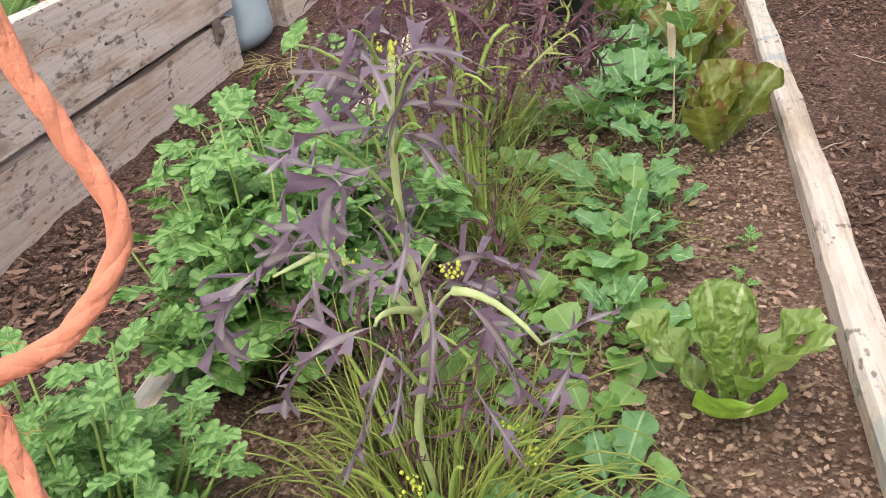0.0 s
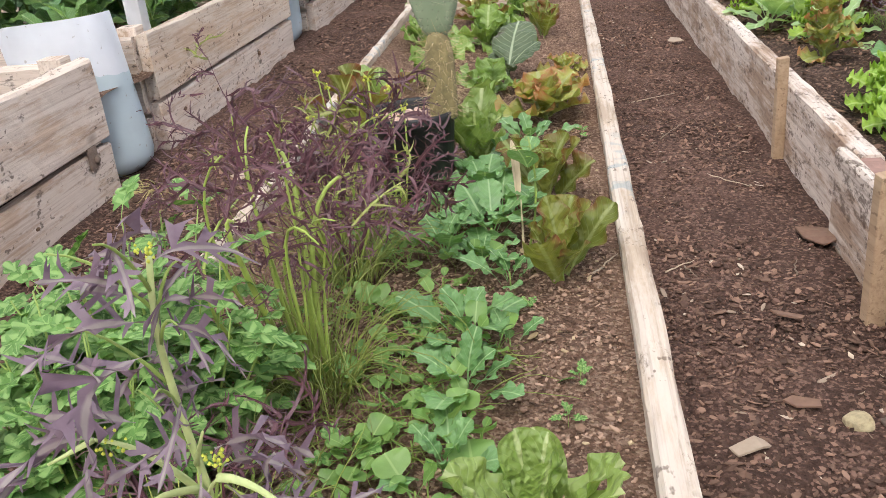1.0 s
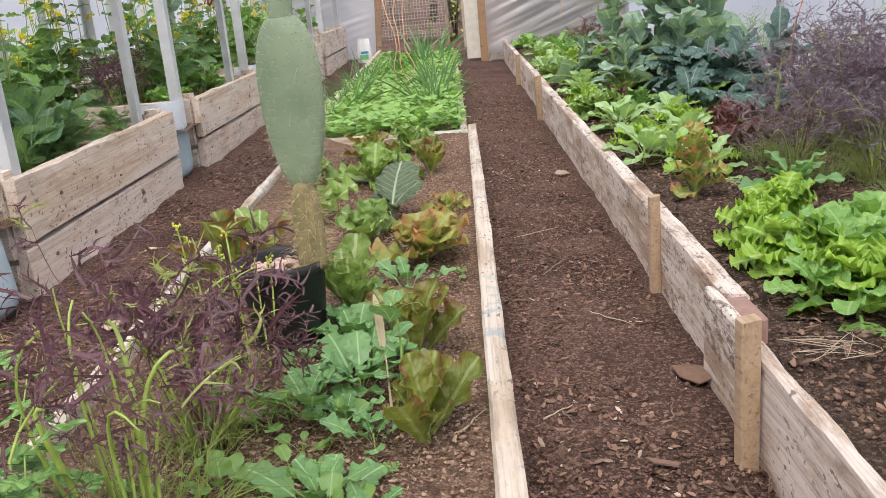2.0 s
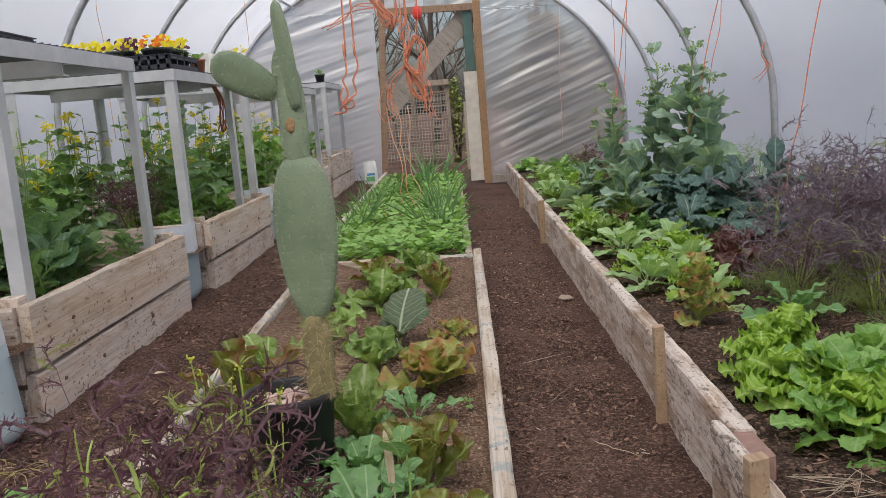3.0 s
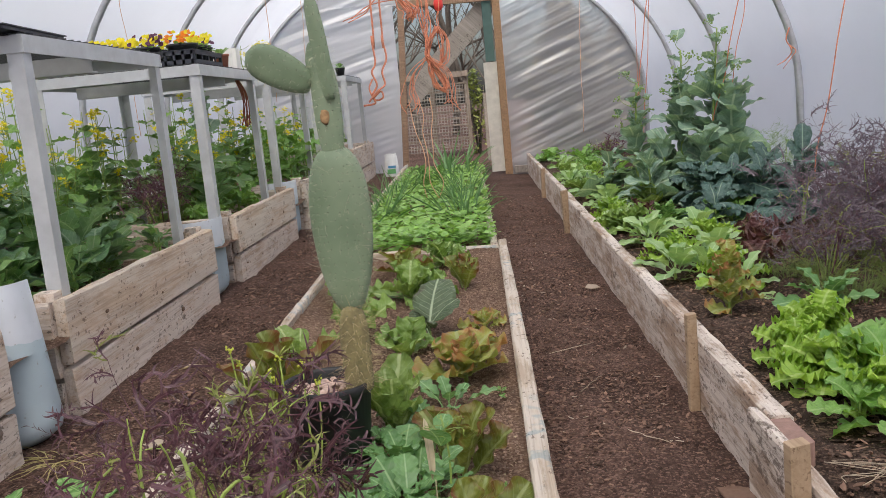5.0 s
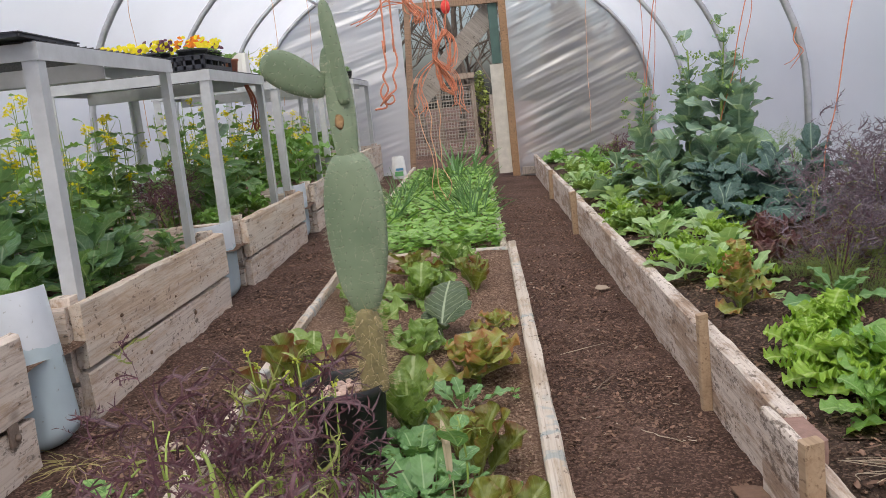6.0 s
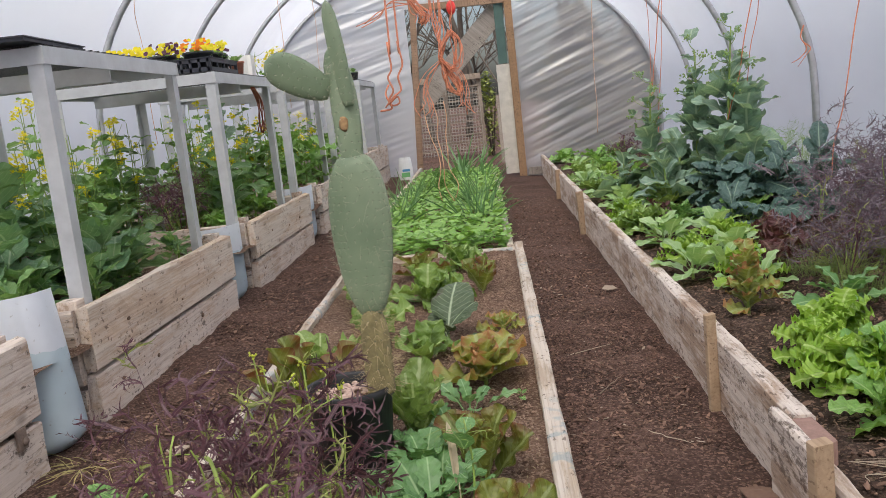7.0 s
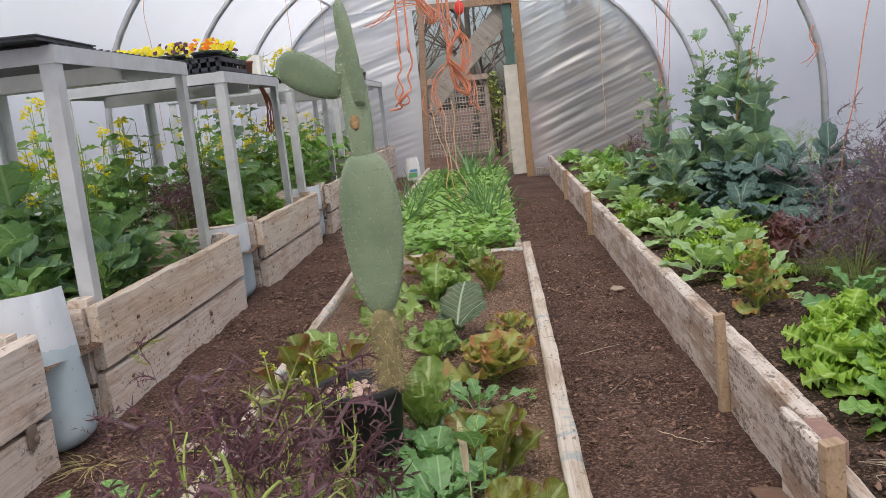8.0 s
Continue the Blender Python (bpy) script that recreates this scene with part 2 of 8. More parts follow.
M_OLDTWINE = plain("old_red_brown_twine", (0.34, 0.11, 0.07), 0.85, 0, 0.3, 40)
M_STRING = plain("faded_string", (0.6, 0.36, 0.22), 0.8, 0, 0.2, 40)


def jug_material(name, colour):
    m, nt, b = material(name, 0.35)
    _, v, rnd = spread(nt)
    n = nd(nt, "ShaderNodeTexNoise", Vector=v, Scale=7.0, Detail=6)
    col = ramp(nt, n.outputs[0], (0.3, tuple(c * 0.86 for c in colour)), (0.7, colour))
    spk = nd(nt, "ShaderNodeTexNoise", Vector=v, Scale=45.0, Detail=2)
    col = mixc(nt, ramp(nt, spk.outputs[0], (0.68, (0, 0, 0)), (0.74, (0.5, 0.5, 0.5))), col, (0.2, 0.17, 0.13))
    nt.links.new(col, b.inputs["Base Color"])
    tl = nd(nt, "ShaderNodeBsdfTranslucent", Color=col)
    mx = nd(nt, "ShaderNodeMixShader", Fac=0.3)
    nt.links.new(b.outputs[0], mx.inputs[1])
    nt.links.new(tl.outputs[0], mx.inputs[2])
    nt.links.new(mx.outputs[0], nt.nodes["Material Output"].inputs[0])
    return m


M_JUG = jug_material("milky_plastic", (0.74, 0.78, 0.84))
M_WATER = jug_material("milky_plastic_with_water", (0.56, 0.68, 0.74))

# ---- mesh helpers ----


def mesh_of(name, verts, faces, mat, smooth=False, uvs=None):
    me = bpy.data.meshes.new(name)
    me.from_pydata([tuple(map(float, p)) for p in verts], [], [tuple(map(int, q)) for q in faces])
    if smooth:
        me.polygons.foreach_set("use_smooth", [True] * len(me.polygons))
    if uvs is not None:
        lay = me.uv_layers.new(name="UVMap")
        idx = np.empty(len(me.loops), dtype=np.int32)
        me.loops.foreach_get("vertex_index", idx)
        lay.data.foreach_set("uv", np.asarray(uvs, dtype=np.float32)[idx].ravel())
    if mat:
        me.materials.append(mat)
    me.update()
    return me


def put(name, me, parent=None, m=None, label=""):
    ob = new(name, me)
    if m is not None:
        ob.matrix_basis = m
    ob.parent = parent
    return tagged(ob, label)


def thing(name, label, category, group="", kind="", at=(0, 0, 0)):
    ob = new(name)
    ob.empty_display_size = 0.05
    ob.location = at
    return tagged(ob, label, category, group, kind)


def merge(pieces):
    """One vertex and face list out of several (verts, faces[, uvs])."""
    V, F, U, n = [], [], [], 0
    for pc in pieces:
        v = np.asarray(pc[0], float)
        V.append(v)
        F += [tuple(i + n for i in q) for q in pc[1]]
        if len(pc) > 2:
            U.append(np.asarray(pc[2], float))
        n += len(v)
    return np.concatenate(V), F, (np.concatenate(U) if U else None)


def box(cx, cy, cz, sx, sy, sz, ch=0.0):
    """A box, its four long edges along z chamfered by ch."""
    x, y, z = sx / 2, sy / 2, sz / 2
    ring = [(-x, -y), (x, -y), (x, y), (-x, y)] if ch <= 0 else [(-x + ch, -y), (x - ch, -y), (x, -y + ch), (x, y - ch), (x - ch, y), (-x + ch, y), (-x, y - ch), (-x, -y + ch)]
    n = len(ring)
    V = [(cx + a, cy + b, cz + s * z) for s in (-1, 1) for a, b in ring]
    F = [tuple(range(n))[::-1], tuple(range(n, 2 * n))] + [(i, (i + 1) % n, n + (i + 1) % n, n + i) for i in range(n)]
    return np.array(V), F


def plank(length, thick, high, seed=0, wear=0.004, ch=0.006, bow=0.0):
    """A board along y, worn along its edges, its foot at z = 0."""
    n = max(3, int(length / 0.06))
    ys = np.linspace(0, length, n)
    x, c = thick / 2, ch
    ring = [(-x + c, 0), (x - c, 0), (x, c), (x, high * 0.33), (x, high * 0.66), (x, high - c), (x - c, high), (-x + c, high), (-x, high - c), (-x, high * 0.66), (-x, high * 0.33), (-x, c)]
    k = len(ring)
    V, F = [], []
    for i, y in enumerate(ys):
        s = bow * math.sin(math.pi * y / max(length, 0.01))
        for j, (a, b) in enumerate(ring):
            p = Vector((seed * 7.3 + j * 1.7, y * 4.0, seed * 2.1))
            q = Vector((seed * 3.1 + 9, y * 23.0 + j * 5.1, seed))
            d = wear * (noise.noise(p) + 0.6 * noise.noise(q))
            top = 1.6 if b > high * 0.8 else 1.0
            V.append((a + d * 0.7 + s, y + (noise.noise(p * 3) * wear if i in (0, n - 1) else 0), b + d * top * (0.2 if b < 0.01 else 1)))
    for i in range(n - 1):
        for j in range(k):
            F.append((i * k + j, i * k + (j + 1) % k, (i + 1) * k + (j + 1) % k, (i + 1) * k + j))
    F += [tuple(range(k)), tuple(range((n - 1) * k, n * k))[::-1]]
    return np.array(V), [q[::-1] for q in F]


def plank_obj(name, a, b, thick, high, mat, parent=None, seed=0, wear=0.004, bow=0.0, label=""):
    """A board from a to b (its foot's middle line), standing on edge."""
    a, b = Vector(a), Vector(b)
    d = b - a
    V, F = plank(d.length, thick, high, seed, wear, bow=bow)
    me = mesh_of(name, V, F, mat)
    yaw, up = math.atan2(-d.x, d.y), math.asin(d.z / d.length)
    m = Matrix.Translation(a) @ Euler((up, 0, yaw)).to_matrix().to_4x4()
    return put(name, me, parent, m, label)


def tube(points, radius, sides=6, close=True):
    """A round rod along the points; radius may be a list."""
    P = [Vector(p) for p in points]
    R = radius if isinstance(radius, (list, tuple)) else [radius] * len(P)
    V, F = [], []
    side = None
    for i, p in enumerate(P):
        t = (P[min(i + 1, len(P) - 1)] - P[max(i - 1, 0)])
        t = t.normalized() if t.length > 1e-9 else Vector((0, 0, 1))
        if side is None:
            side = t.orthogonal().normalized()
        side = (side - t * side.dot(t))
        side = side.normalized() if side.length > 1e-6 else t.orthogonal().normalized()
        up = t.cross(side)
        for j in range(sides):
            a = 2 * math.pi * j / sides
            V.append(p + (side * math.cos(a) + up * math.sin(a)) * R[i])
    for i in range(len(P) - 1):
        for j in range(sides):
            F.append((i * sides + j, i * sides + (j + 1) % sides, (i + 1) * sides + (j + 1) % sides, (i + 1) * sides + j))
    if close:
        F += [tuple(range(sides))[::-1], tuple(range((len(P) - 1) * sides, len(P) * sides))]
    return np.array([tuple(v) for v in V]), F


def lathe(profile, sides=24):
    """A turned form from (radius, z) pairs."""
    V, F = [], []
    for r, z in profile:
        V += [(r * math.cos(2 * math.pi * j / sides), r * math.sin(2 * math.pi * j / sides), z) for j in range(sides)]
    for i in range(len(profile) - 1):
        for j in range(sides):
            F.append((i * sides + j, i * sides + (j + 1) % sides, (i + 1) * sides + (j + 1) % sides, (i + 1) * sides + j))
    return np.array(V), F


def rise(x, y):
    """Height of the trodden ground: the plot falls gently towards +x."""
    return (0.8 - min(max(x, -3.0), 1.2)) * (0.045 + 0.004 * min(max(y, 0.0), 13.0))


# ---- ground ----
def ground_sheet():
    xs = np.concatenate([-np.geomspace(300, 3.2, 14), np.arange(-3.0, -1.1, 0.15), np.arange(-1.08, 1.16, 0.022), np.arange(1.2, 3.1, 0.15), np.geomspace(3.2, 300, 14)])
    ys = np.concatenate([-np.geomspace(300, 3.0, 12), np.arange(-2.8, 0.9, 0.15), np.arange(0.95, 6.0, 0.024), np.arange(6.05, 13.5, 0.09), np.geomspace(13.7, 400, 18)])
    V = []
    for y in ys:
        for x in xs:
            z = rise(x, y)
            if -1.2 < x < 1.3 and 0.5 < y < 14:
                z += 0.014 * noise.noise((x * 3, y * 3, 0)) + 0.009 * noise.noise((x * 13, y * 13, 3)) + 0.005 * noise.noise((x * 34, y * 34, 7))
            V.append((x, y, z))
    n = len(xs)
    F = [(j * n + i, j * n + i + 1, (j + 1) * n + i + 1, (j + 1) * n + i) for j in range(len(ys) - 1) for i in range(n - 1)]
    ob = put("ground", mesh_of("ground", V, F, M_PATH, True))
    return tagged(ob, "dark trodden earth path and ground with bits of wood", "ground", kind="structure")


ground_sheet()


def soil_patch(name, x0, x1, y0, y1, z, step, label, amp=0.02, tilt=0.0, mat=None, bank=0.0):
    xs, ys = np.arange(x0, x1 + step * 0.5, step), np.arange(y0, y1 + step * 0.5, step)
    V = [(x, y, z + tilt * (x - x0) + bank * max(0.0, 1 - (x - x0) / 0.16) ** 1.5 + amp * noise.noise((x * 4, y * 4, z)) + 0.5 * amp * noise.noise((x * 15, y * 15, 5)) + 0.28 * amp * noise.noise((x * 45, y * 45, 9))) for y in ys for x in xs]
    n = len(xs)
    F = [(j * n + i, j * n + i + 1, (j + 1) * n + i + 1, (j + 1) * n + i) for j in range(len(ys) - 1) for i in range(n - 1)]
    ob = put(name, mesh_of(name, V, F, mat or M_SOIL, True))
    return tagged(ob, label, "soil", kind="stuff")


soil_patch("soil", -0.33, 0.5, -0.7, 5.5, 0.2, 0.02, "crumbly brown garden soil filling the middle bed", 0.02, bank=0.055)
soil_patch("soil", -0.5, 0.46, 5.52, 12.2, 0.17, 0.06, "brown soil under salad leaves in the far middle bed", 0.02)
soil_patch("soil", 1.05, 2.7, -0.7, 2.66, 0.156, 0.04, "dark crumbly soil at the near end of the long bed", 0.03, mat=M_MULCH)
soil_patch("soil", 1.1, 2.7, 2.6, 14.0, 0.16, 0.05, "dark crumbly soil filling the long bed by the tunnel wall", 0.03, mat=M_MULCH)
soil_patch("soil", -2.66, -1.0, -0.7, 12.6, 0.38, 0.08, "dark soil in the raised beds under the benches", 0.03)

# ---- beds ----
def left_bed(y0, y1, top, label, seed, upper=None):
    bed = thing("raised_bed", label, "raised bed", "raised beds under the benches", at=(-0.98, y0, 0.0))
    h = (top - rise(-0.98, (y0 + y1) / 2)) / 2
    base = top - 2 * h
    low = 0.86 * h
    L = y1 - y0
    plank_obj("board", (-0.022, 0.0, base - 0.03), (-0.022, L, base - 0.03), 0.04, low + 0.017, M_PALE, bed, seed, 0.006)
    plank_obj("board", (-0.018, 0.0, base + low + 0.003), (-0.018, L, base + low + 0.003), 0.04, 2 * h - low - 0.003, upper or M_PALE, bed, seed + 1, 0.006, 0.0, "tan board with brown grain and knots" if upper else "")
    rs = random.Random(seed)
    for k in range(7):
        w = rs.uniform(0.006, 0.013)
        V, F = lathe([(0.0, 0.0035), (w * 0.45, 0.003), (w * 0.6, 0.0022), (w * 0.8, 0.003), (w, -0.002)], 11)
        V = V * np.array([rs.uniform(0.6, 0.9), 1.25, 1.0]) * (1 + 0.09 * np.sin(np.arange(len(V)) * 2.7 + k))[:, None]
        low_one = k % 2 == 0
        put("knot", mesh_of("knot", V, F, M_KNOT, True), bed, pose(-0.002 if low_one else 0.002, L * (k + rs.uniform(0.15, 0.85)) / 7, base + (rs.uniform(0.3, 0.8) * low if low_one else low + rs.uniform(0.25, 0.75) * (2 * h - low)), 0, 90, 0))
    for e, yy in ((0, -0.004), (1, L + 0.004)):
        for k in range(3):
            z0 = base + k * h * 0.66 - (0.02 if k == 0 else 0)
            plank_obj("end_board", (-0.046, yy, z0), (-1.6, yy, z0), 0.042, h * 0.655, M_PALE, bed, seed + 63 + 2 * k + 5 * e, 0.006)
        V, F = box(-0.08, yy + (0.06 if e == 0 else -0.06), base + h + 0.01, 0.07, 0.07, 2 * h + 0.02, 0.006)
        put("corner_post", mesh_of("corner_post", V, F, M_PALE), bed)
    return bed


left_bed(-0.9, 3.02, 0.505, "whitewashed plank raised bed with weathered end boards", 1)
left_bed(3.41, 5.075, 0.505, "whitewashed two-plank raised bed full of greens", 11, M_TAN)
left_bed(5.54, 7.16, 0.515, "pale mouldy plank raised bed under a bench", 21, M_TAN)
left_bed(7.62, 10.3, 0.53, "pale plank raised bed further along the path", 31)
left_bed(10.5, 12.55, 0.62, "tall weathered plank bed by the end wall", 41)


plate = thing("bracket_plate", "small rusty square plate bolted to the board end", "bracket", at=(-0.976, 2.894, 0.244))
V, F = box(0, 0, 0, 0.006, 0.05, 0.062)
M_RUST = plain("rusty_iron", (0.2, 0.15, 0.12), 0.8, 0.2, 0.35, 60, 0.002)
put("plate", mesh_of("plate", V, F, M_RUST), plate)
V, F = lathe([(0.0, 0.0), (0.012, 0.0), (0.013, 0.006), (0.007, 0.011), (0.0, 0.012)], 10)
put("bolt", mesh_of("bolt", V, F, M_RUST, True), plate, pose(0.003, 0.008, -0.008, 0, 90, 0))


def water_jug(y, wide, top, label, lean=0.0, deep=0.17):
    """A cut plastic water container standing in the gap between two beds."""
    g = rise(-1.1, y)
    jug = thing("water_container", label, "container", "containers between the beds", at=(-1.12 - (0.06 if deep < 0.15 else 0.0), y, g))
    h = top - g
    def shell(z0, z1, inner=False):
        rows, V, F, n = 14, [], [], 40
        for i in range(rows):
            z = z0 + (z1 - z0) * i / (rows - 1)
            s = min(1.0, math.sqrt(max(0.0, 1 - (1 - min(z / 0.07, 1)) ** 2)) * 0.25 + 0.75)
            for j in range(n):
                a = 2 * math.pi * j / n
                c, d = math.cos(a), math.sin(a)
                r = (abs(c) ** 2.2 + abs(d) ** 2.2) ** (-1 / 2.2)
                level = 0.03 * noise.noise((3.0 * c, 3.0 * d, y)) + 0.012 * noise.noise((9.0 * c, 9.0 * d, y))
                if z1 > h * 0.9:
                    q = (c - d) * r * 0.7
                    dz = (0.11 if deep > 0.15 else 0.04) * 0.5 * (q - math.sqrt(q * q + 0.2)) * i / (rows - 1) + level * (1 - i / (rows - 1))
                else:
                    dz = level * (i / (rows - 1)) ** 3
                V.append((0.17 - deep + deep * s * r * c - (0.05 if deep > 0.15 else 0.0) * z / h, wide / 2 * s * r * d + lean * z, z + dz))
        for i in range(rows - 1):
            for j in range(n):
                F.append((i * n + j, i * n + (j + 1) % n, (i + 1) * n + (j + 1) % n, (i + 1) * n + j))
        if z0 < 0.01:
            F.append(tuple(range(n))[::-1])
        return V, F
    V, F = shell(0.0, h * 0.64)
    put("lower_shell", mesh_of("lower_shell", V, F, M_WATER, True), jug, label="bluish lower part holding water")
    V, F = shell(h * 0.64, h)
    ob = put("upper_shell", mesh_of("upper_shell", V, F, M_JUG, True), jug, label="milky white upper part")
    return jug


water_jug(3.2, 0.31, 0.62, "cut milky plastic water container with bluish water")
water_jug(5.307, 0.4, 0.54, "translucent plastic container wedged between two beds", 0.0, 0.1)
water_jug(7.39, 0.38, 0.56, "dusty translucent container between far beds", 0.0, 0.1)

mid = thing("raised_bed", "low middle bed edged with pale weathered boards", "raised bed", "low beds", at=(0, 0, 0))
plank_obj("edge_board", (0.484, -0.8, 0.0), (0.516, 5.62, -0.02), 0.048, 0.25, M_MID, mid, 51, 0.004, 0.004, "weathered board with worn top and blue paint specks")
plank_obj("edge_board", (-0.27, -0.8, 0.03), (-0.365, 5.2, 0.04), 0.034, 0.245, M_MID, mid, 57, 0.008, 0.0)
farbed = thing("raised_bed", "low far middle bed framed with pale boards", "raised bed", "low beds")
plank_obj("end_board", (-0.46, 5.52, 0.0), (0.5, 5.52, -0.02), 0.04, 0.235, M_MID, farbed, 61, 0.005)
plank_obj("edge_board", (0.47, 5.55, -0.02), (0.42, 11.4, 0.0), 0.04, 0.25, M_MID, farbed, 62, 0.005)
plank_obj("edge_board", (-0.43, 5.55, 0.03), (-0.53, 12.2, 0.05), 0.04, 0.24, M_MID, farbed, 63, 0.005)

rightbed = thing("raised_bed", "long bed edged with flaking white boards and stakes", "raised bed", "low beds")
plank_obj("edge_board", (1.085, 2.62, -0.07), (1.09, 7.3, -0.06), 0.055, 0.295, M_FLAKY, rightbed, 71, 0.004, 0.0, "rotten board with flaking white paint")
plank_obj("edge_board", (1.1, 7.3, -0.05), (1.1, 14.2, -0.03), 0.045, 0.29, M_FLAKY, rightbed, 72, 0.004)
plank_obj("edge_board", (1.032, -0.8, -0.06), (1.038, 2.69, -0.06), 0.028, 0.285, M_FLAKY, rightbed, 73, 0.004)


def stake(x, y, top, w=0.045, lean=0.0):
    g = rise(x, y)
    h = top - g + 0.06
    V, F = box(0, 0, h / 2, w, w * 0.9, h, 0.003)
    V[:, 2] += np.where(V[:, 2] > h * 0.8, V[:, 0] * 0.12, 0)
    ob = put("stake", mesh_of("stake", V, F, M_STAKE), None, pose(x, y, g - 0.06, 0, lean, 6))
    return tagged(ob, "square sawn timber stake beside the bed edge", "stake", "stakes along the bed")


stake(1.041, 3.32, 0.305, 0.032)
stake(0.994, 2.26, 0.31, 0.04)
stake(1.05, 7.25, 0.3, 0.05, -2)
stake(1.055, 9.7, 0.28, 0.045, 2)
stake(1.12, 13.9, 0.6, 0.05)
V, F = box(0, 0, 0.05, 0.05, 0.17, 0.1, 0.008)
tagged(put("brick", mesh_of("brick", V, F, M_BRICK), None, pose(1.08, 2.55, 0.118, 0, 0, 1)), "old red brick set on edge between the boards", "brick")

# ---- tunnel ----
XC = 0.07
HOOPS = [12.72, 10.85, 8.95, 7.05, 5.15, 3.25, 1.35, -0.55, -2.45]


HALF, SPRING, CROWN, SLANT = 2.69, 1.0, 1.98, 0.04


def arch(inset, n=40):
    """The tunnel's section: straight sides, an elliptic roof, the whole leaning a little with the ground."""
    a, b = HALF - inset, CROWN - inset
    flat = [(a, -0.2)] + [(a * math.cos(t), SPRING + b * math.sin(t)) for t in np.linspace(0, math.pi, n)] + [(-a, -0.35)]
    return [(XC + x, z - SLANT * x) for x, z in flat]


def skew(x, y):
    """The hoops stand slightly out of square."""
    return y + (0.35 * (HALF - (x - XC)) / (2 * HALF) if y < 12 else 0.0)


for y in HOOPS:
    V, F = tube([(x, skew(x, y), z) for x, z in arch(0.03)], 0.026, 10)
    tagged(put("tunnel_hoop", mesh_of("tunnel_hoop", V, F, M_METAL, True)), "grey galvanised steel polytunnel hoop", "hoop", "tunnel hoops")
for a in (52, 130):
    x, z = (HALF - 0.07) * math.cos(radians(a)), SPRING + (CROWN - 0.07) * math.sin(radians(a))
    V, F = tube([(XC + x, y, z - SLANT * x) for y in np.linspace(-2.45, 12.72, 12)], 0.017, 8)
    tagged(put("side_rail", mesh_of("side_rail", V, F, M_METAL, True)), "thin steel crop bar running along the hoops", "rail")


def cover():
    ys = np.concatenate([np.linspace(HOOPS[i + 1], HOOPS[i], 7)[:-1] for i in range(len(HOOPS) - 1)][::-1] + [[12.76]])
    pts = arch(0.0, 56)
    V, F = [], []
    for y in ys:
        near = min(abs(y - h) for h in HOOPS)
        for x, z in pts:
            d = 0.02 * min(1.0, near / 0.9) + 0.006 * noise.noise((x * 1.5, y * 1.2, z * 1.5))
            V.append((x - (x - XC) / HALF * d, skew(x, y), z - max(z - SPRING, 0) / CROWN * d))
    n = len(pts)
    for j in range(len(ys) - 1):
        for i in range(n - 1):
            F.append((j * n + i, j * n + i + 1, (j + 1) * n + i + 1, (j + 1) * n + i))
    ob = tagged(put("tunnel_cover", mesh_of("tunnel_cover", V, F, M_FILM, True)), "milky polythene cover stretched over the tunnel hoops", "polythene cover", kind="structure")
    ob.visible_shadow = False
    # closing wall behind
    V = [(XC, skew(XC, -2.45), SPRING)] + [(x, skew(x, -2.45), z) for x, z in pts]
    F = [(0, i, i + 1) for i in range(1, len(pts))] + [(0, len(pts), 1)]
    ob = tagged(put("wall_south", mesh_of("wall_south", V, F, M_FILM)), "milky polythene end of the tunnel", "wall", kind="structure")
    ob.visible_shadow = False


cover()
YE = 12.76
DL, DR, DT = -0.56, 0.80, 2.36


def end_film(side):
    """One half of the wrinkled end wall, creased in a fan from the door."""
    nu, nv = 60, 190
    V, F = [], []
    for j in range(nv):
        z = -0.3 + (SPRING + CROWN + 0.3) * j / (nv - 1)
        half = HALF if z < SPRING else HALF * math.sqrt(max(1 - ((z - SPRING) / CROWN) ** 2, 0.0))
        for i in range(nu):
            u = i / (nu - 1)
            inner = DR if side > 0 else DL
            outer = XC + side * max(half, 0.0)
            if z > DT:
                inner = 0.12
            if side * (outer - inner) < 0:
                outer = inner
            x = inner + (outer - inner) * u
            slope = 0.42 if side > 0 else -0.3
            c = z - slope * side * (x - inner) * (1 if side > 0 else 1)
            w = noise.noise((c * 9.0, x * 0.7, side * 3)) + 0.6 * noise.noise((c * 22.0, x * 1.1, 4)) + 0.5 * noise.noise((c * 4, x * 0.5, 9)) + 0.35 * noise.noise((c * 46.0, x * 1.6, 2))
            V.append((x, YE + 0.022 * w * min(1.0, 6 * u, 8 * (1 - u) + 0.1), z - SLANT * (x - XC)))
    for j in range(nv - 1):
        for i in range(nu - 1):
            F.append((j * nu + i, j * nu + i + 1, (j + 1) * nu + i + 1, (j + 1) * nu + i))
    ob = put("wall_north", mesh_of("wall_north", V, F, M_ENDFILM if side > 0 else M_LEFTFILM, True))
    tagged(ob, "creased milky polythene stretched beside the doorway", "polythene wall", kind="structure")
    ob.visible_shadow = False


end_film(1)
end_film(-1)

door = tagged(new("door_1"), "timber doorway with diagonal brace and no door leaf", "doorway", kind="structure")


def bar(name, a, b, w, t, mat, parent, label=""):
    """A squared timber from a to b, w wide and t thick."""
    a, b = Vector(a), Vector(b)
    d = b - a
    V, F = box(0, 0, d.length / 2, w, t, d.length, 0.004)
    q = d.to_track_quat("Z", "Y").to_matrix().to_4x4()
    return put(name, mesh_of(name, V, F, mat), parent, Matrix.Translation(a) @ q, label)


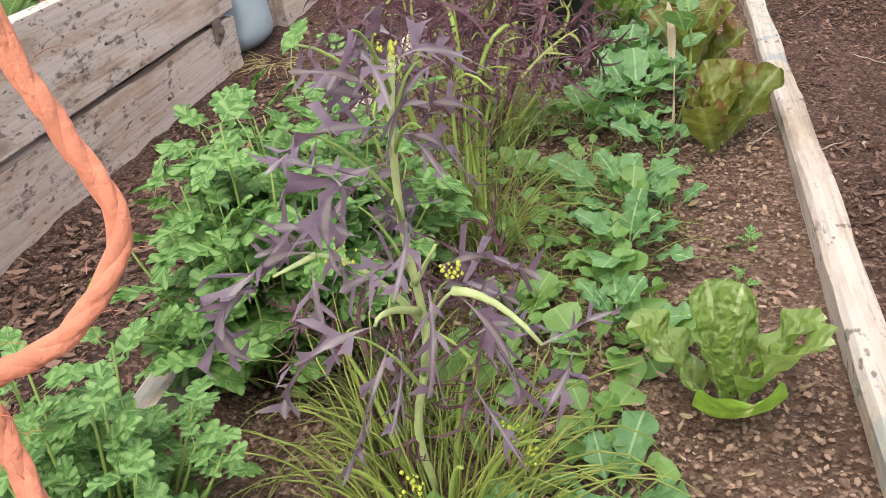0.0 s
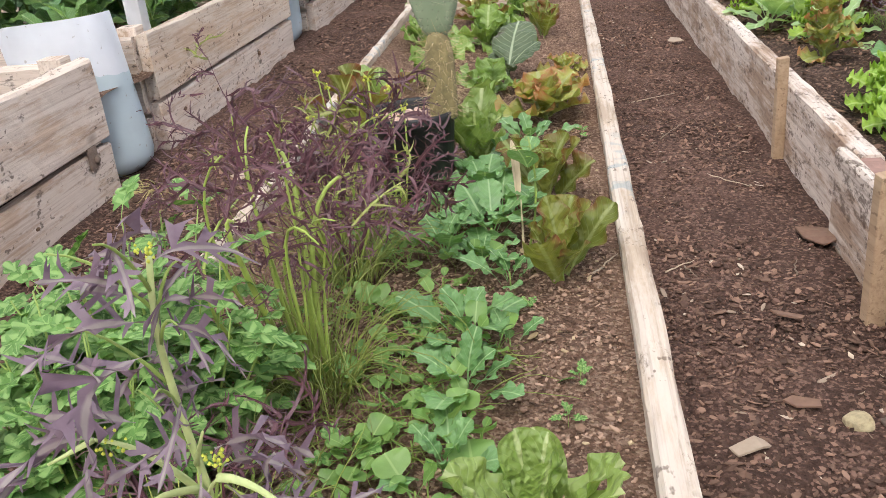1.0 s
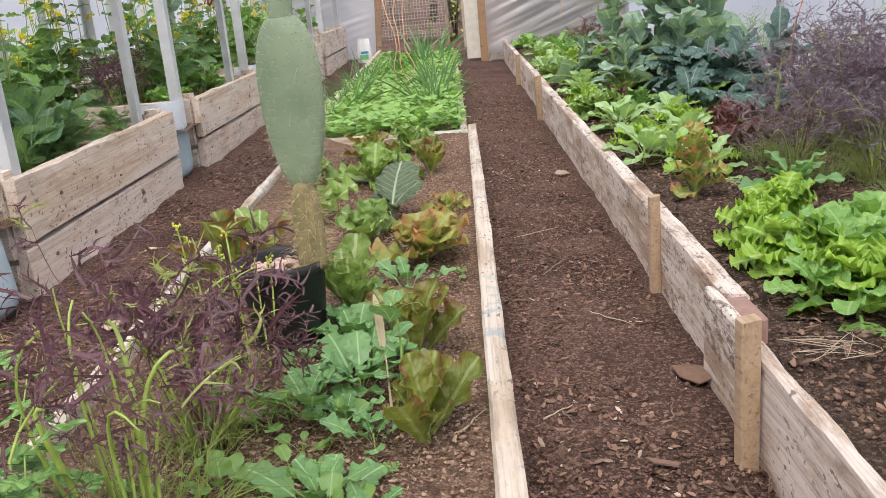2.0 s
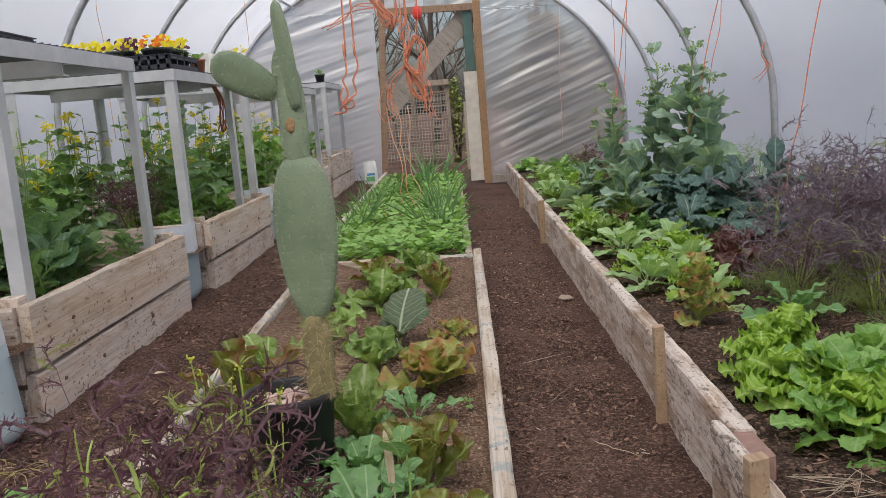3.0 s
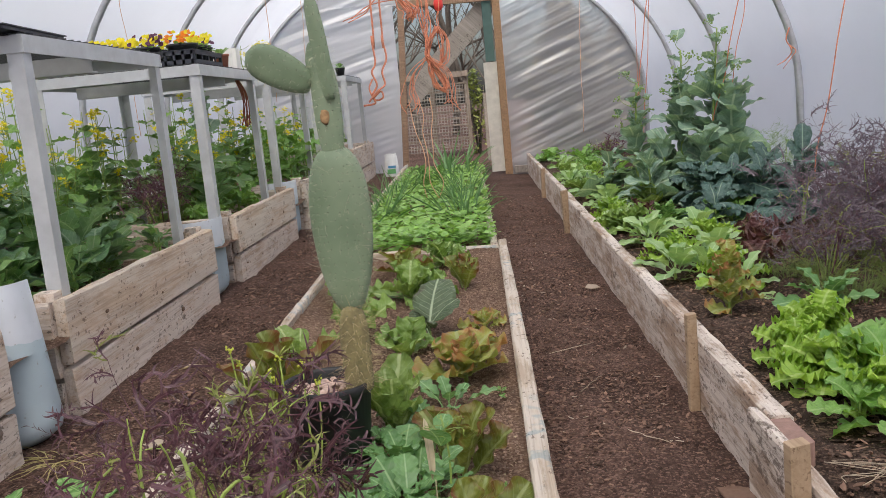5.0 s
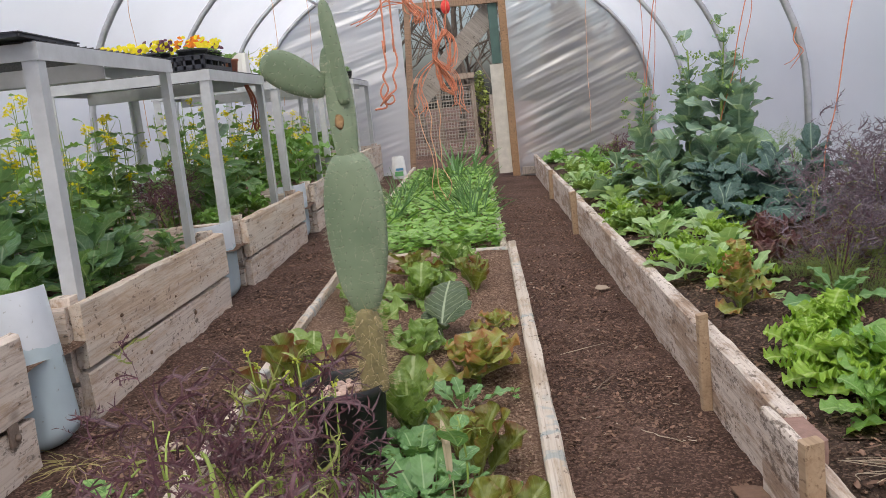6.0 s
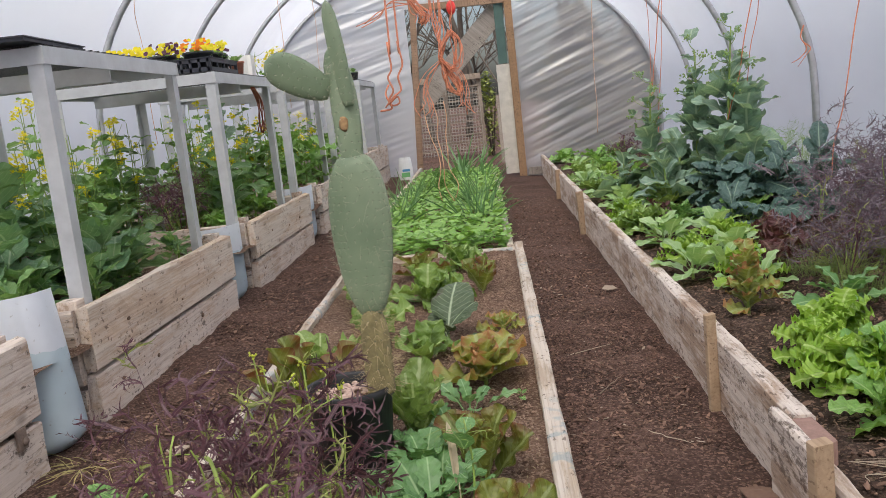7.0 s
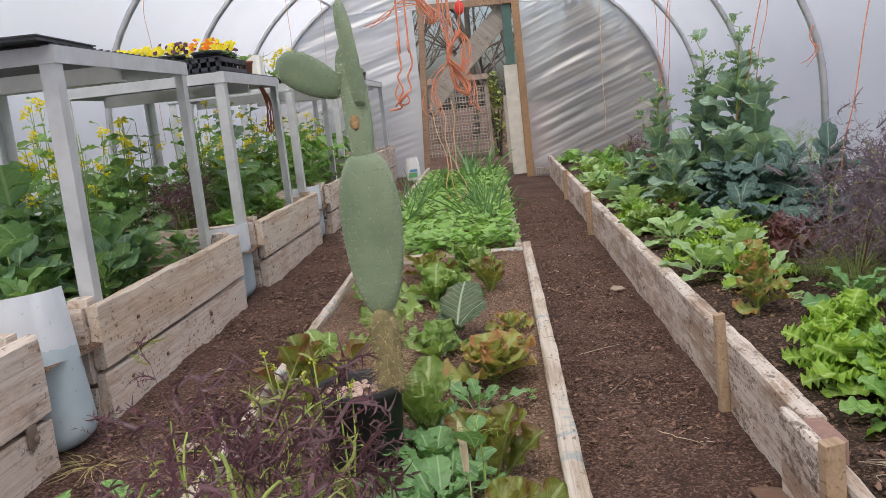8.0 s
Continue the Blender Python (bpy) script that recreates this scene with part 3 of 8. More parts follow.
bar("jamb", (DL - 0.03, YE - 0.03, 0.05), (DL + 0.13, YE - 0.03, 2.62), 0.1, 0.08, M_JAMB, door, "brown timber jamb")
bar("jamb", (DR + 0.02, YE - 0.04, 0.0), (DR + 0.02, YE - 0.04, 2.5), 0.1, 0.08, wood("ochre_timber", (0.36, 0.22, 0.12), (0.22, 0.13, 0.07)), door, "pale brown timber jamb")
bar("lintel", (DL + 0.06, YE - 0.04, 2.38), (DR + 0.06, YE - 0.04, 2.36), 0.07, 0.09, M_JAMB, door)
bar("brace", (DL + 0.08, YE + 0.05, 1.1), (DR - 0.12, YE + 0.05, 2.24), 0.05, 0.27, M_GREYWOOD, door, "wide grey diagonal plank")
bar("side_panel", (DR - 0.11, YE - 0.02, 0.05), (DR - 0.11, YE - 0.02, 1.52), 0.2, 0.04, plain("white_board", (0.52, 0.49, 0.43), 0.7, 0, 0.15, 9), door, "whitish lower board")
bar("side_panel", (DR - 0.11, YE - 0.02, 1.53), (DR - 0.11, YE - 0.02, 2.33), 0.12, 0.04, plain("dark_green_paint", (0.06, 0.115, 0.1), 0.5), door, "dark green upper board")
bar("sill", (DR + 0.1, YE - 0.06, 0.06), (DR + 0.5, YE - 0.06, 0.05), 0.05, 0.1, M_GREYWOOD, door)

# ---- benches ----
def bench(y0, y1, x0, x1, top, label):
    b = thing("greenhouse_bench", label, "bench", "benches over the beds", at=(x1, y0, 0.36))
    W, L, H = x1 - x0, y1 - y0, top - 0.36
    w = 0.054
    def angle(sx, sy, h):
        return merge([box(sx * w / 2, sy * 0.003, h / 2, w, 0.006, h), box(sx * 0.003, sy * (w / 2 + 0.0035), h / 2, 0.0065, w - 0.001, h)])[:2]
    for x, sx in ((0, -1), (-W, 1)):
        for y, sy in ((0, 1), (L, -1)):
            V, F = angle(sx, sy, H)
            put("leg", mesh_of("leg", V, F, M_BENCH), b, pose(x, y, 0))
    for y, sy in ((-0.004, 1), (L + 0.004, -1)):
        V, F = merge([box(-W / 2, 0, H - 0.028, W + 0.02, 0.006, 0.057), box(-W / 2, sy * 0.02, H - 0.002, W + 0.012, 0.04, 0.006)])[:2]
        put("rail", mesh_of("rail", V, F, M_BENCH), b, pose(0, y, 0))
    for x, sx in ((0.004, -1), (-W - 0.004, 1)):
        V, F = merge([box(0, L / 2, H - 0.028, 0.006, L, 0.057), box(sx * 0.02, L / 2, H + 0.001, 0.04, L, 0.005)])[:2]
        put("rail", mesh_of("rail", V, F, M_BENCH), b, pose(x, 0, 0))
    bars = [box(xx, L / 2, H + 0.006, 0.0055, L, 0.004) for xx in np.arange(-W + 0.02, 0, 0.0135)]
    bars += [box(-W / 2, yy, H + 0.01, W, 0.006, 0.004) for yy in np.arange(0.04, L, 0.06)]
    V, F, _ = merge(bars)
    put("wire_top", mesh_of("wire_top", V, F, M_MESH), b, label="dark wire mesh top")
    V, F = merge([box(-W / 2, L * 0.45, H - 0.1, W - 0.02, 0.05, 0.006), box(-W / 2, L * 0.45 - 0.025, H - 0.068, W - 0.02, 0.006, 0.064)])[:2]
    put("cross_bar", mesh_of("cross_bar", V, F, M_BENCH), b)
    return b


bench(3.52, 4.80, -1.98, -1.035, 1.376, "grey metal bench with wire mesh top")
bench(5.44, 6.67, -1.98, -1.05, 1.36, "grey metal bench carrying trays of pansies")
bench(7.08, 8.45, -1.98, -1.05, 1.34, "grey metal bench further along the tunnel")
bench(8.95, 10.3, -1.98, -1.05, 1.36, "grey metal bench with small potted seedlings")
bench(11.05, 12.5, -2.0, -1.05, 1.46, "tall thin-legged grey bench by the end wall")

# ---- plant helpers ----
RNG = random.Random(7)


def leaf(L, W, stalk=0.15, a=0.7, b=0.5, n=12, m=6, bend=0.6, lift=0.0, fold=0.25, ruffle=0.0, waves=4.0, lobes=0, depth=0.0, sweep=0.04, curl=0.0, twist=0.0, seed=0, thin=0.07, pucker=0.12):
    """A leaf from the origin along +y, its face up: width profile, lobes cut into it, frilled edge, arched back by bend."""
    rs = random.Random(seed)
    ph = [rs.uniform(0, 6.28) for _ in range(4)]
    peak = (a / (a + b)) ** a * (b / (a + b)) ** b
    us = 1 - (1 - np.linspace(0, 1, n + 1)) ** 1.7
    vs = np.linspace(-1, 1, m + 1)
    V, U = [], []
    th, y, z = lift, 0.0, 0.0
    for i, u in enumerate(us):
        if i:
            step = L * (u - us[i - 1])
            th -= bend * (u - us[i - 1])
            y += step * math.cos(th)
            z += step * math.sin(th)
        t = (u - stalk) / (1 - stalk)
        w = thin if t <= 0 else max(thin * (1 - t), (t ** a * max(1 - t, 0) ** b) / peak)
        for k, v in enumerate(vs):
            ww = w
            if lobes and t > 0:
                side = 0.25 if v > 0 else 0.0
                s = (t * lobes + side + 0.12 * math.sin(ph[0] + t * 9)) % 1.0
                ww = w * (1 - depth * (0.5 + 0.5 * math.cos(2 * math.pi * s)))
            x = W * ww * v * (1 + 0.1 * math.sin(ph[1] + 5 * u))
            av = abs(v)
            up = fold * W * ww * av * av
            if t > 0 and ruffle:
                sgn = 1 if v > 0 else -1
                up += ruffle * W * ww * av ** 1.6 * math.sin(2 * math.pi * waves * t + ph[2] * sgn + ph[3])
                up += pucker * W * noise.noise((x * 45 + seed, y * 45, sgn * 2.0 + seed)) * (1 - 0.5 * (1 - av))
            if curl:
                up -= curl * W * ww * av ** 3
            fwd = sweep * abs(x)
            tw = twist * u
            xx, uu = x * math.cos(tw) - up * math.sin(tw), x * math.sin(tw) + up * math.cos(tw)
            V.append((xx, y + fwd * math.cos(th) - uu * math.sin(th), z + fwd * math.sin(th) + uu * math.cos(th)))
            U.append((u, 0.5 + v * 0.5 * max(ww, 0.15)))
    k = m + 1
    F = [(i * k + j, i * k + j + 1, (i + 1) * k + j + 1, (i + 1) * k + j) for i in range(n) for j in range(m)]
    return np.array(V), F, np.array(U)


def lobed(L, W, k=6, blunt=0.0, core=0.16, stalk=0.15, bend=0.5, fold=0.3, wave=0.15, twist=0.0, seed=0, span=2):
    """A deeply cut leaf: a narrow blade along +y with pointed or blunt fingers on both sides."""
    rs = random.Random(seed)
    P, F, U = [], [], []
    n = 3 * k + 2
    def env(u):
        t = max(0.0, (u - stalk) / (1 - stalk))
        return math.sin(math.pi * min(1, 0.12 + 0.8 * t)) ** 0.7 if t > 0 else 0.0
    for i in range(n + 1):
        u = i / n
        r = W * (0.05 + core * env(u) * (0.7 + 0.3 * math.sin(i * 2.1))) * (1 if i < n else 0.1)
        P += [(-r, u * L), (0, u * L), (r, u * L)]
        U += [(u, 0.5 - 0.5 * r / W), (u, 0.5), (u, 0.5 + 0.5 * r / W)]
    for i in range(n):
        F += [(3 * i, 3 * i + 1, 3 * i + 4, 3 * i + 3), (3 * i + 1, 3 * i + 2, 3 * i + 5, 3 * i + 4)]
    for side in (-1, 1):
        for j in range(k):
            u0 = stalk + (1 - stalk) * (j + (0.35 if side > 0 else 0.0) + rs.uniform(-0.12, 0.12)) / k
            i0 = min(n - 2, max(1, int(u0 * n)))
            a, c = 3 * i0 + 1 + side, 3 * (i0 + span) + 1 + side
            ln = W * env(u0 + 0.05) * rs.uniform(0.65, 1.15)
            yb, du = P[a][1], P[c][1] - P[a][1]
            sw = rs.uniform(0.45, 0.95)
            xa = abs(P[a][0])
            def at(f, g):
                return (side * (xa + ln * f), yb + du * 0.5 + sw * ln * f + g)
            wide = du * (0.8 + 0.2 * blunt)
            m0, m1 = len(P), len(P) + 1
            P += [at(0.55, -wide * (0.42 + 0.3 * blunt)), at(0.6, wide * (0.42 + 0.3 * blunt))]
            tips = [at(1.0, 0.0)] if blunt <= 0 else [at(0.88, -wide * 0.5), at(1.05, -wide * 0.1), at(0.95, wide * 0.45)]
            t0 = len(P)
            P += tips
            U += [(u0, 0.5 + side * 0.3)] * 2 + [(u0 + 0.05, 0.5 + side * 0.48)] * len(tips)
            q = [(a, m0, m1, c)] + ([(m0, t0, m1)] if blunt <= 0 else [(m0, t0, t0 + 1), (m0, t0 + 1, m1), (m1, t0 + 1, t0 + 2)])
            if blunt <= 0 and rs.random() < 0.6:
                P.append((P[m0][0] + side * ln * 0.28, P[m0][1] - wide * 0.35))
                U.append((u0, 0.5 + side * 0.45))
                q.append((a, len(P) - 1, m0))
            F += q if side > 0 else [z[::-1] for z in q]
    ph = rs.uniform(0, 6.28)
    V = []
    for x, y in P:
        u = y / L
        th = -bend * u
        if abs(bend) > 1e-3:
            yy, zz = L * math.sin(bend * u) / bend, -L * (1 - math.cos(bend * u)) / bend
        else:
            yy, zz = y, 0.0
        up = fold * abs(x) + wave * W * math.sin(ph + 9 * u + (2 if x > 0 else 0)) * min(1, abs(x) / W * 2)
        tw = twist * u
        xx, uu = x * math.cos(tw) - up * math.sin(tw), x * math.sin(tw) + up * math.cos(tw)
        V.append((xx, yy - uu * math.sin(th), zz + uu * math.cos(th)))
    return np.array(V), F, np.array(U)


def parsley(L, seed=0, bend=0.5):
    """A flat herb leaf: a stalk with three pairs of small round-lobed leaflets and one at the end."""
    rs = random.Random(seed)
    P, F, U = [], [], []
    for v in (0.0, 0.33, 0.66):
        P += [(-0.012, v), (0.012, v)]
        U += [(v, 0.48), (v, 0.52)]
    F += [(0, 1, 3, 2), (2, 3, 5, 4)]
    for y0, ang, s in ((0.32, 66, 0.3), (0.34, -66, 0.3), (0.52, 56, 0.32), (0.54, -56, 0.32), (0.7, 44, 0.27), (0.71, -44, 0.27), (0.7, 0, 0.32)):
        k0 = len(P)
        s *= rs.uniform(0.85, 1.15)
        a0 = radians(90 - ang + rs.uniform(-10, 10))
        P.append((0, y0))
        U.append((y0, 0.5))
        for j in range(13):
            b = radians(-66 + 11 * j)
            q = s * (0.5 + 0.5 * abs(math.cos(2.7 * b)) ** 0.6) * (0.86 if abs(j - 6) > 3 else 1.0) * rs.uniform(0.92, 1.06)
            P.append((q * math.cos(a0 + b), y0 + q * math.sin(a0 + b)))
            U.append((min(1.0, y0 + 0.3), 0.5 + 0.038 * (j - 6)))
        F += [(k0, k0 + 1 + j, k0 + 2 + j) for j in range(12)]
    tilt = rs.uniform(-0.3, 0.3)
    V = []
    for x, y in P:
        z = -bend * 0.5 * y * y + 0.35 * abs(x) - 0.7 * x * x + tilt * x + 0.03 * math.sin(17 * x + 11 * y + seed)
        V.append((x * L, y * L, z * L))
    return np.array(V), F, np.array(U)


def thread_leaf(seed, sides=5, wide=0.034, fan=0.32):
    """A leaf cut to threads: a curling narrow ribbon of length 1 along +y with narrow ribbons off both sides."""
    rs = random.Random(seed)
    V, F, U = [], [], []
    def ribbon(p, d, L, w, n, curl, sway):
        side = d.cross(Vector((rs.gauss(0, 0.4), rs.gauss(0, 0.4), 1))).normalized()
        up = side.cross(d)
        pts = []
        k0 = len(V)
        for i in range(n + 1):
            t = i / n
            ww = w * (1 - 0.85 * t ** 1.5)
            V.extend([tuple(p - side * ww), tuple(p + side * ww)])
            U.extend([(t, 0.35), (t, 0.65)])
            pts.append((p.copy(), d.copy(), side.copy()))
            turn = Matrix.Rotation(curl / n, 3, side) @ Matrix.Rotation(sway / n, 3, up)
            d = (turn @ d).normalized()
            p = p + d * (L / n)
        for i in range(n):
            F.append((k0 + 2 * i, k0 + 2 * i + 1, k0 + 2 * i + 3, k0 + 2 * i + 2))
        return pts
    spine = ribbon(Vector((0, 0, 0)), Vector((0, 1, 0)), 1.0, wide, 10, rs.uniform(-4.2, 4.2), rs.uniform(-1.6, 1.6))
    for i in range(sides * 2):
        p, d, s = spine[min(8, 2 + int(7 * i / (sides * 2)))]
        ribbon(p, (d * rs.uniform(0.5, 1.1) + s * (1 if i % 2 else -1) * rs.uniform(0.6, 1.2)).normalized(), fan * rs.uniform(0.4, 1.1), wide * 0.62, 4, rs.uniform(-1.8, 1.8), rs.uniform(-1.5, 1.5))
    return np.array(V), F, np.array(U)


def moved(pc, m):
    M = np.array(m)
    v = np.asarray(pc[0]) @ M[:3, :3].T + M[:3, 3]
    return (v, *pc[1:])


def pool(name, mat, count, **kw):
    out = []
    for i in range(count):
        k = dict(kw)
        k["seed"] = i * 13 + len(name)
        for key in ("bend", "ruffle", "W"):
            if key in k:
                k[key] *= 0.8 + 0.4 * RNG.random()
        V, F, U = (lobed if "core" in k else leaf)(**k)
        out.append(mesh_of(name, V, F, mat, True, U))
    return out


def turned(at, az, el, s=1.0, roll=0.0):
    """A leaf's pose: foot, bearing and rise in degrees."""
    return Matrix.Translation(at) @ Euler((0, 0, radians(az))).to_matrix().to_4x4() @ Euler((radians(el), 0, 0)).to_matrix().to_4x4() @ Euler((0, radians(roll), 0)).to_matrix().to_4x4() @ Matrix.Scale(s, 4)


def strands(name, mat, curves, parent=None, label="", sides=5, taper=0.4):
    """Several rods joined into one mesh: each (points, radius)."""
    pcs = []
    for pts, r in curves:
        n = len(pts)
        pcs.append(tube(pts, [r * (1 - (1 - taper) * i / max(1, n - 1)) for i in range(n)], sides))
    V, F, _ = merge(pcs)
    return put(name, mesh_of(name, V, F, mat, True), parent, None, label)


def arc(a, b, sag=(0, 0, 0), n=7):
    a, b, s = Vector(a), Vector(b), Vector(sag)
    return [a.lerp(b, i / (n - 1)) + s * (4 * (i / (n - 1)) * (1 - i / (n - 1))) for i in range(n)]


def smooth_path(pts, k=5):
    """Rounds a polyline with a Catmull-Rom curve."""
    P = [Vector(p) for p in pts]
    P = [P[0] * 2 - P[1]] + P + [P[-1] * 2 - P[-2]]
    out = []
    for i in range(1, len(P) - 2):
        for j in range(k):
            t = j / k
            out.append(0.5 * ((2 * P[i]) + (P[i + 1] - P[i - 1]) * t + (2 * P[i - 1] - 5 * P[i] + 4 * P[i + 1] - P[i + 2]) * t * t + (3 * P[i] - P[i - 1] - 3 * P[i + 1] + P[i + 2]) * t ** 3))
    return out + [P[-2]]


# ---- leaf materials ----
G_LETT = leaf_material("green_lettuce_leaf", (0.1, 0.195, 0.038), (0.26, 0.385, 0.1), (0.42, 0.52, 0.24), 0.05, 0.3, 0.45, 0.3, None, 0.5, 0.9)
G_ROMAINE = leaf_material("crinkled_cos_leaf", (0.13, 0.22, 0.045), (0.29, 0.4, 0.115), (0.48, 0.56, 0.28), 0.05, 0.15, 0.34, 0.3, None, 0.84, 1.0, 95.0)
G_OLIVE = leaf_material("red_tinged_lettuce_leaf", (0.1, 0.14, 0.025), (0.24, 0.26, 0.05), (0.3, 0.35, 0.14), 0.05, 0.25, 0.36, 0.3, (0.18, 0.07, 0.03), 0.68, 0.9, 75.0)
G_REDTIP = leaf_material("red_edged_lettuce_leaf", (0.2, 0.25, 0.05), (0.38, 0.4, 0.1), (0.4, 0.45, 0.2), 0.06, 0.25, 0.42, 0.32, (0.42, 0.2, 0.09), 0.66, 0.8)
G_DKRED = leaf_material("dark_red_lettuce_leaf", (0.07, 0.05, 0.035), (0.15, 0.09, 0.06), (0.22, 0.12, 0.1), 0.06, 0.2, 0.42, 0.22, (0.09, 0.03, 0.03), 0.5, 0.8)
G_LIME = leaf_material("lime_lettuce_leaf", (0.145, 0.295, 0.03), (0.36, 0.54, 0.08), (0.44, 0.58, 0.19), 0.05, 0.15, 0.4, 0.34, None, 0.5, 0.6)
G_ROCK = leaf_material("salad_rocket_leaf", (0.075, 0.195, 0.06), (0.2, 0.37, 0.14), (0.34, 0.5, 0.25), 0.03, 0.15, 0.34, 0.26, None, 0.5, 0.6)
G_TATSOI = leaf_material("dark_veined_leaf", (0.042, 0.08, 0.036), (0.1, 0.14, 0.07), (0.4, 0.48, 0.32), 0.024, 0.4, 0.5, 0.2, (0.09, 0.065, 0.05), 0.76, 0.8)
G_SHUN = leaf_material("cut_herb_leaf", (0.046, 0.142, 0.023), (0.16, 0.32, 0.08), (0.26, 0.42, 0.14), 0.04, 0.15, 0.58, 0.25, None, 0.5, 0.3)
G_MUST = leaf_material("purple_mustard_leaf", (0.1, 0.065, 0.09), (0.235, 0.17, 0.215), (0.3, 0.27, 0.25), 0.03, 0.05, 0.42, 0.2, (0.14, 0.17, 0.08), 0.78, 0.3, 85.0, (1.0, 0.85, 0.9))
G_THREAD = leaf_material("dark_red_mustard_thread", (0.035, 0.012, 0.018), (0.17, 0.08, 0.1), (0.2, 0.12, 0.11), 0.02, 0.0, 0.4, 0.22, (0.12, 0.12, 0.045), 0.8, 0.2, 85.0, (1.0, 0.75, 0.95))
G_GREYTHREAD = leaf_material("grey_purple_mustard_thread", (0.055, 0.035, 0.05), (0.23, 0.185, 0.22), (0.18, 0.16, 0.13), 0.02, 0.0, 0.5, 0.2, (0.14, 0.15, 0.08), 0.72, 0.2, 85.0, (1.0, 0.85, 0.95))
G_KALE = leaf_material("blue_green_kale_leaf", (0.125, 0.23, 0.165), (0.33, 0.465, 0.36), (0.52, 0.62, 0.48), 0.04, 0.35, 0.34, 0.3, None, 0.5, 0.6)
G_NERO = leaf_material("black_kale_leaf", (0.026, 0.064, 0.054), (0.09, 0.165, 0.14), (0.24, 0.34, 0.25), 0.03, 0.25, 0.42, 0.15, None, 0.5, 1.0, 60.0)
G_CLAY = leaf_material("small_round_salad_leaf", (0.13, 0.3, 0.05), (0.3, 0.5, 0.13), (0.3, 0.45, 0.15), 0.03, 0.1, 0.4, 0.3, None, 0.5, 0.2)
G_SEED = leaf_material("seedling_leaf", (0.095, 0.22, 0.045), (0.24, 0.4, 0.11), (0.3, 0.45, 0.15), 0.03, 0.1, 0.4, 0.3, None, 0.5, 0.3)
G_DENSE = leaf_material("broad_green_leaf", (0.09, 0.22, 0.07), (0.27, 0.44, 0.18), (0.38, 0.5, 0.28), 0.04, 0.3, 0.3, 0.4, None, 0.5, 0.8)
G_SAVOY = leaf_material("dark_crinkled_green_leaf", (0.1, 0.235, 0.115), (0.28, 0.45, 0.25), (0.42, 0.56, 0.38), 0.03, 0.35, 0.28, 0.38, None, 0.5, 1.0, 50.0)
G_BRIGHT = leaf_material("bright_green_leaf", (0.1, 0.26, 0.045), (0.28, 0.47, 0.13), (0.34, 0.5, 0.2), 0.04, 0.25, 0.38, 0.32, None, 0.5, 0.6)
G_PALE = leaf_material("pale_salad_leaf", (0.2, 0.36, 0.13), (0.42, 0.58, 0.27), (0.5, 0.64, 0.38), 0.035, 0.2, 0.34, 0.33, None, 0.5, 0.5)
G_BLADE = leaf_material("onion_blade", (0.09, 0.2, 0.08), (0.2, 0.36, 0.15), (0.25, 0.4, 0.2), 0.02, 0.05, 0.45, 0.2, None, 0.5, 0.1)
G_GRASS = leaf_material("yellow_green_stalk", (0.13, 0.19, 0.035), (0.32, 0.37, 0.1), (0.36, 0.38, 0.15), 0.1, 0.05, 0.5, 0.25, None, 0.5, 0.1)
G_YSTALK = leaf_material("bright_yellow_green_stalk", (0.18, 0.25, 0.04), (0.44, 0.48, 0.13), (0.42, 0.44, 0.18), 0.1, 0.05, 0.5, 0.25, None, 0.5, 0.1)
G_FINE = leaf_material("fine_grass_blade", (0.1, 0.17, 0.04), (0.28, 0.36, 0.12), (0.3, 0.36, 0.14), 0.1, 0.0, 0.5, 0.2, None, 0.5, 0.1)
G_DRY = leaf_material("dry_leaf", (0.45, 0.36, 0.24), (0.7, 0.6, 0.45), (0.5, 0.42, 0.3), 0.05, 0.2, 0.8, 0.2, None, 0.5, 0.5)
S_GREEN = plain("green_stem", (0.24, 0.34, 0.08), 0.5, 0, 0.25, 30)
S_LIME = plain("yellow_green_stem", (0.29, 0.38, 0.08), 0.5, 0, 0.25, 30)
S_PURPLE = plain("purple_stem", (0.12, 0.045, 0.06), 0.55, 0, 0.3, 30)
def petal_material(name, colour):
    """A thin petal that lets half of the light through."""
    m, nt, b = material(name, 0.6)
    _, v, rnd = spread(nt)
    n = nd(nt, "ShaderNodeTexNoise", Vector=v, Scale=40.0, Detail=3)
    col = ramp(nt, n.outputs[0], (0.3, tuple(c * 0.88 for c in colour)), (0.7, colour))
    nt.links.new(col, b.inputs["Base Color"])
    tl = nd(nt, "ShaderNodeBsdfTranslucent", Color=col)
    mx = nd(nt, "ShaderNodeMixShader", Fac=0.5)
    nt.links.new(b.outputs[0], mx.inputs[1])
    nt.links.new(tl.outputs[0], mx.inputs[2])
    nt.links.new(mx.outputs[0], nt.nodes["Material Output"].inputs[0])
    return m


F_YELLOW = petal_material("yellow_petal", (0.92, 0.82, 0.04))
F_ORANGE = petal_material("orange_petal", (0.9, 0.3, 0.02))
F_PURPLE = plain("dark_purple_petal", (0.09, 0.02, 0.06), 0.6, 0, 0.2, 40)
F_BUD = plain("green_bud", (0.24, 0.36, 0.1), 0.6, 0, 0.25, 60)

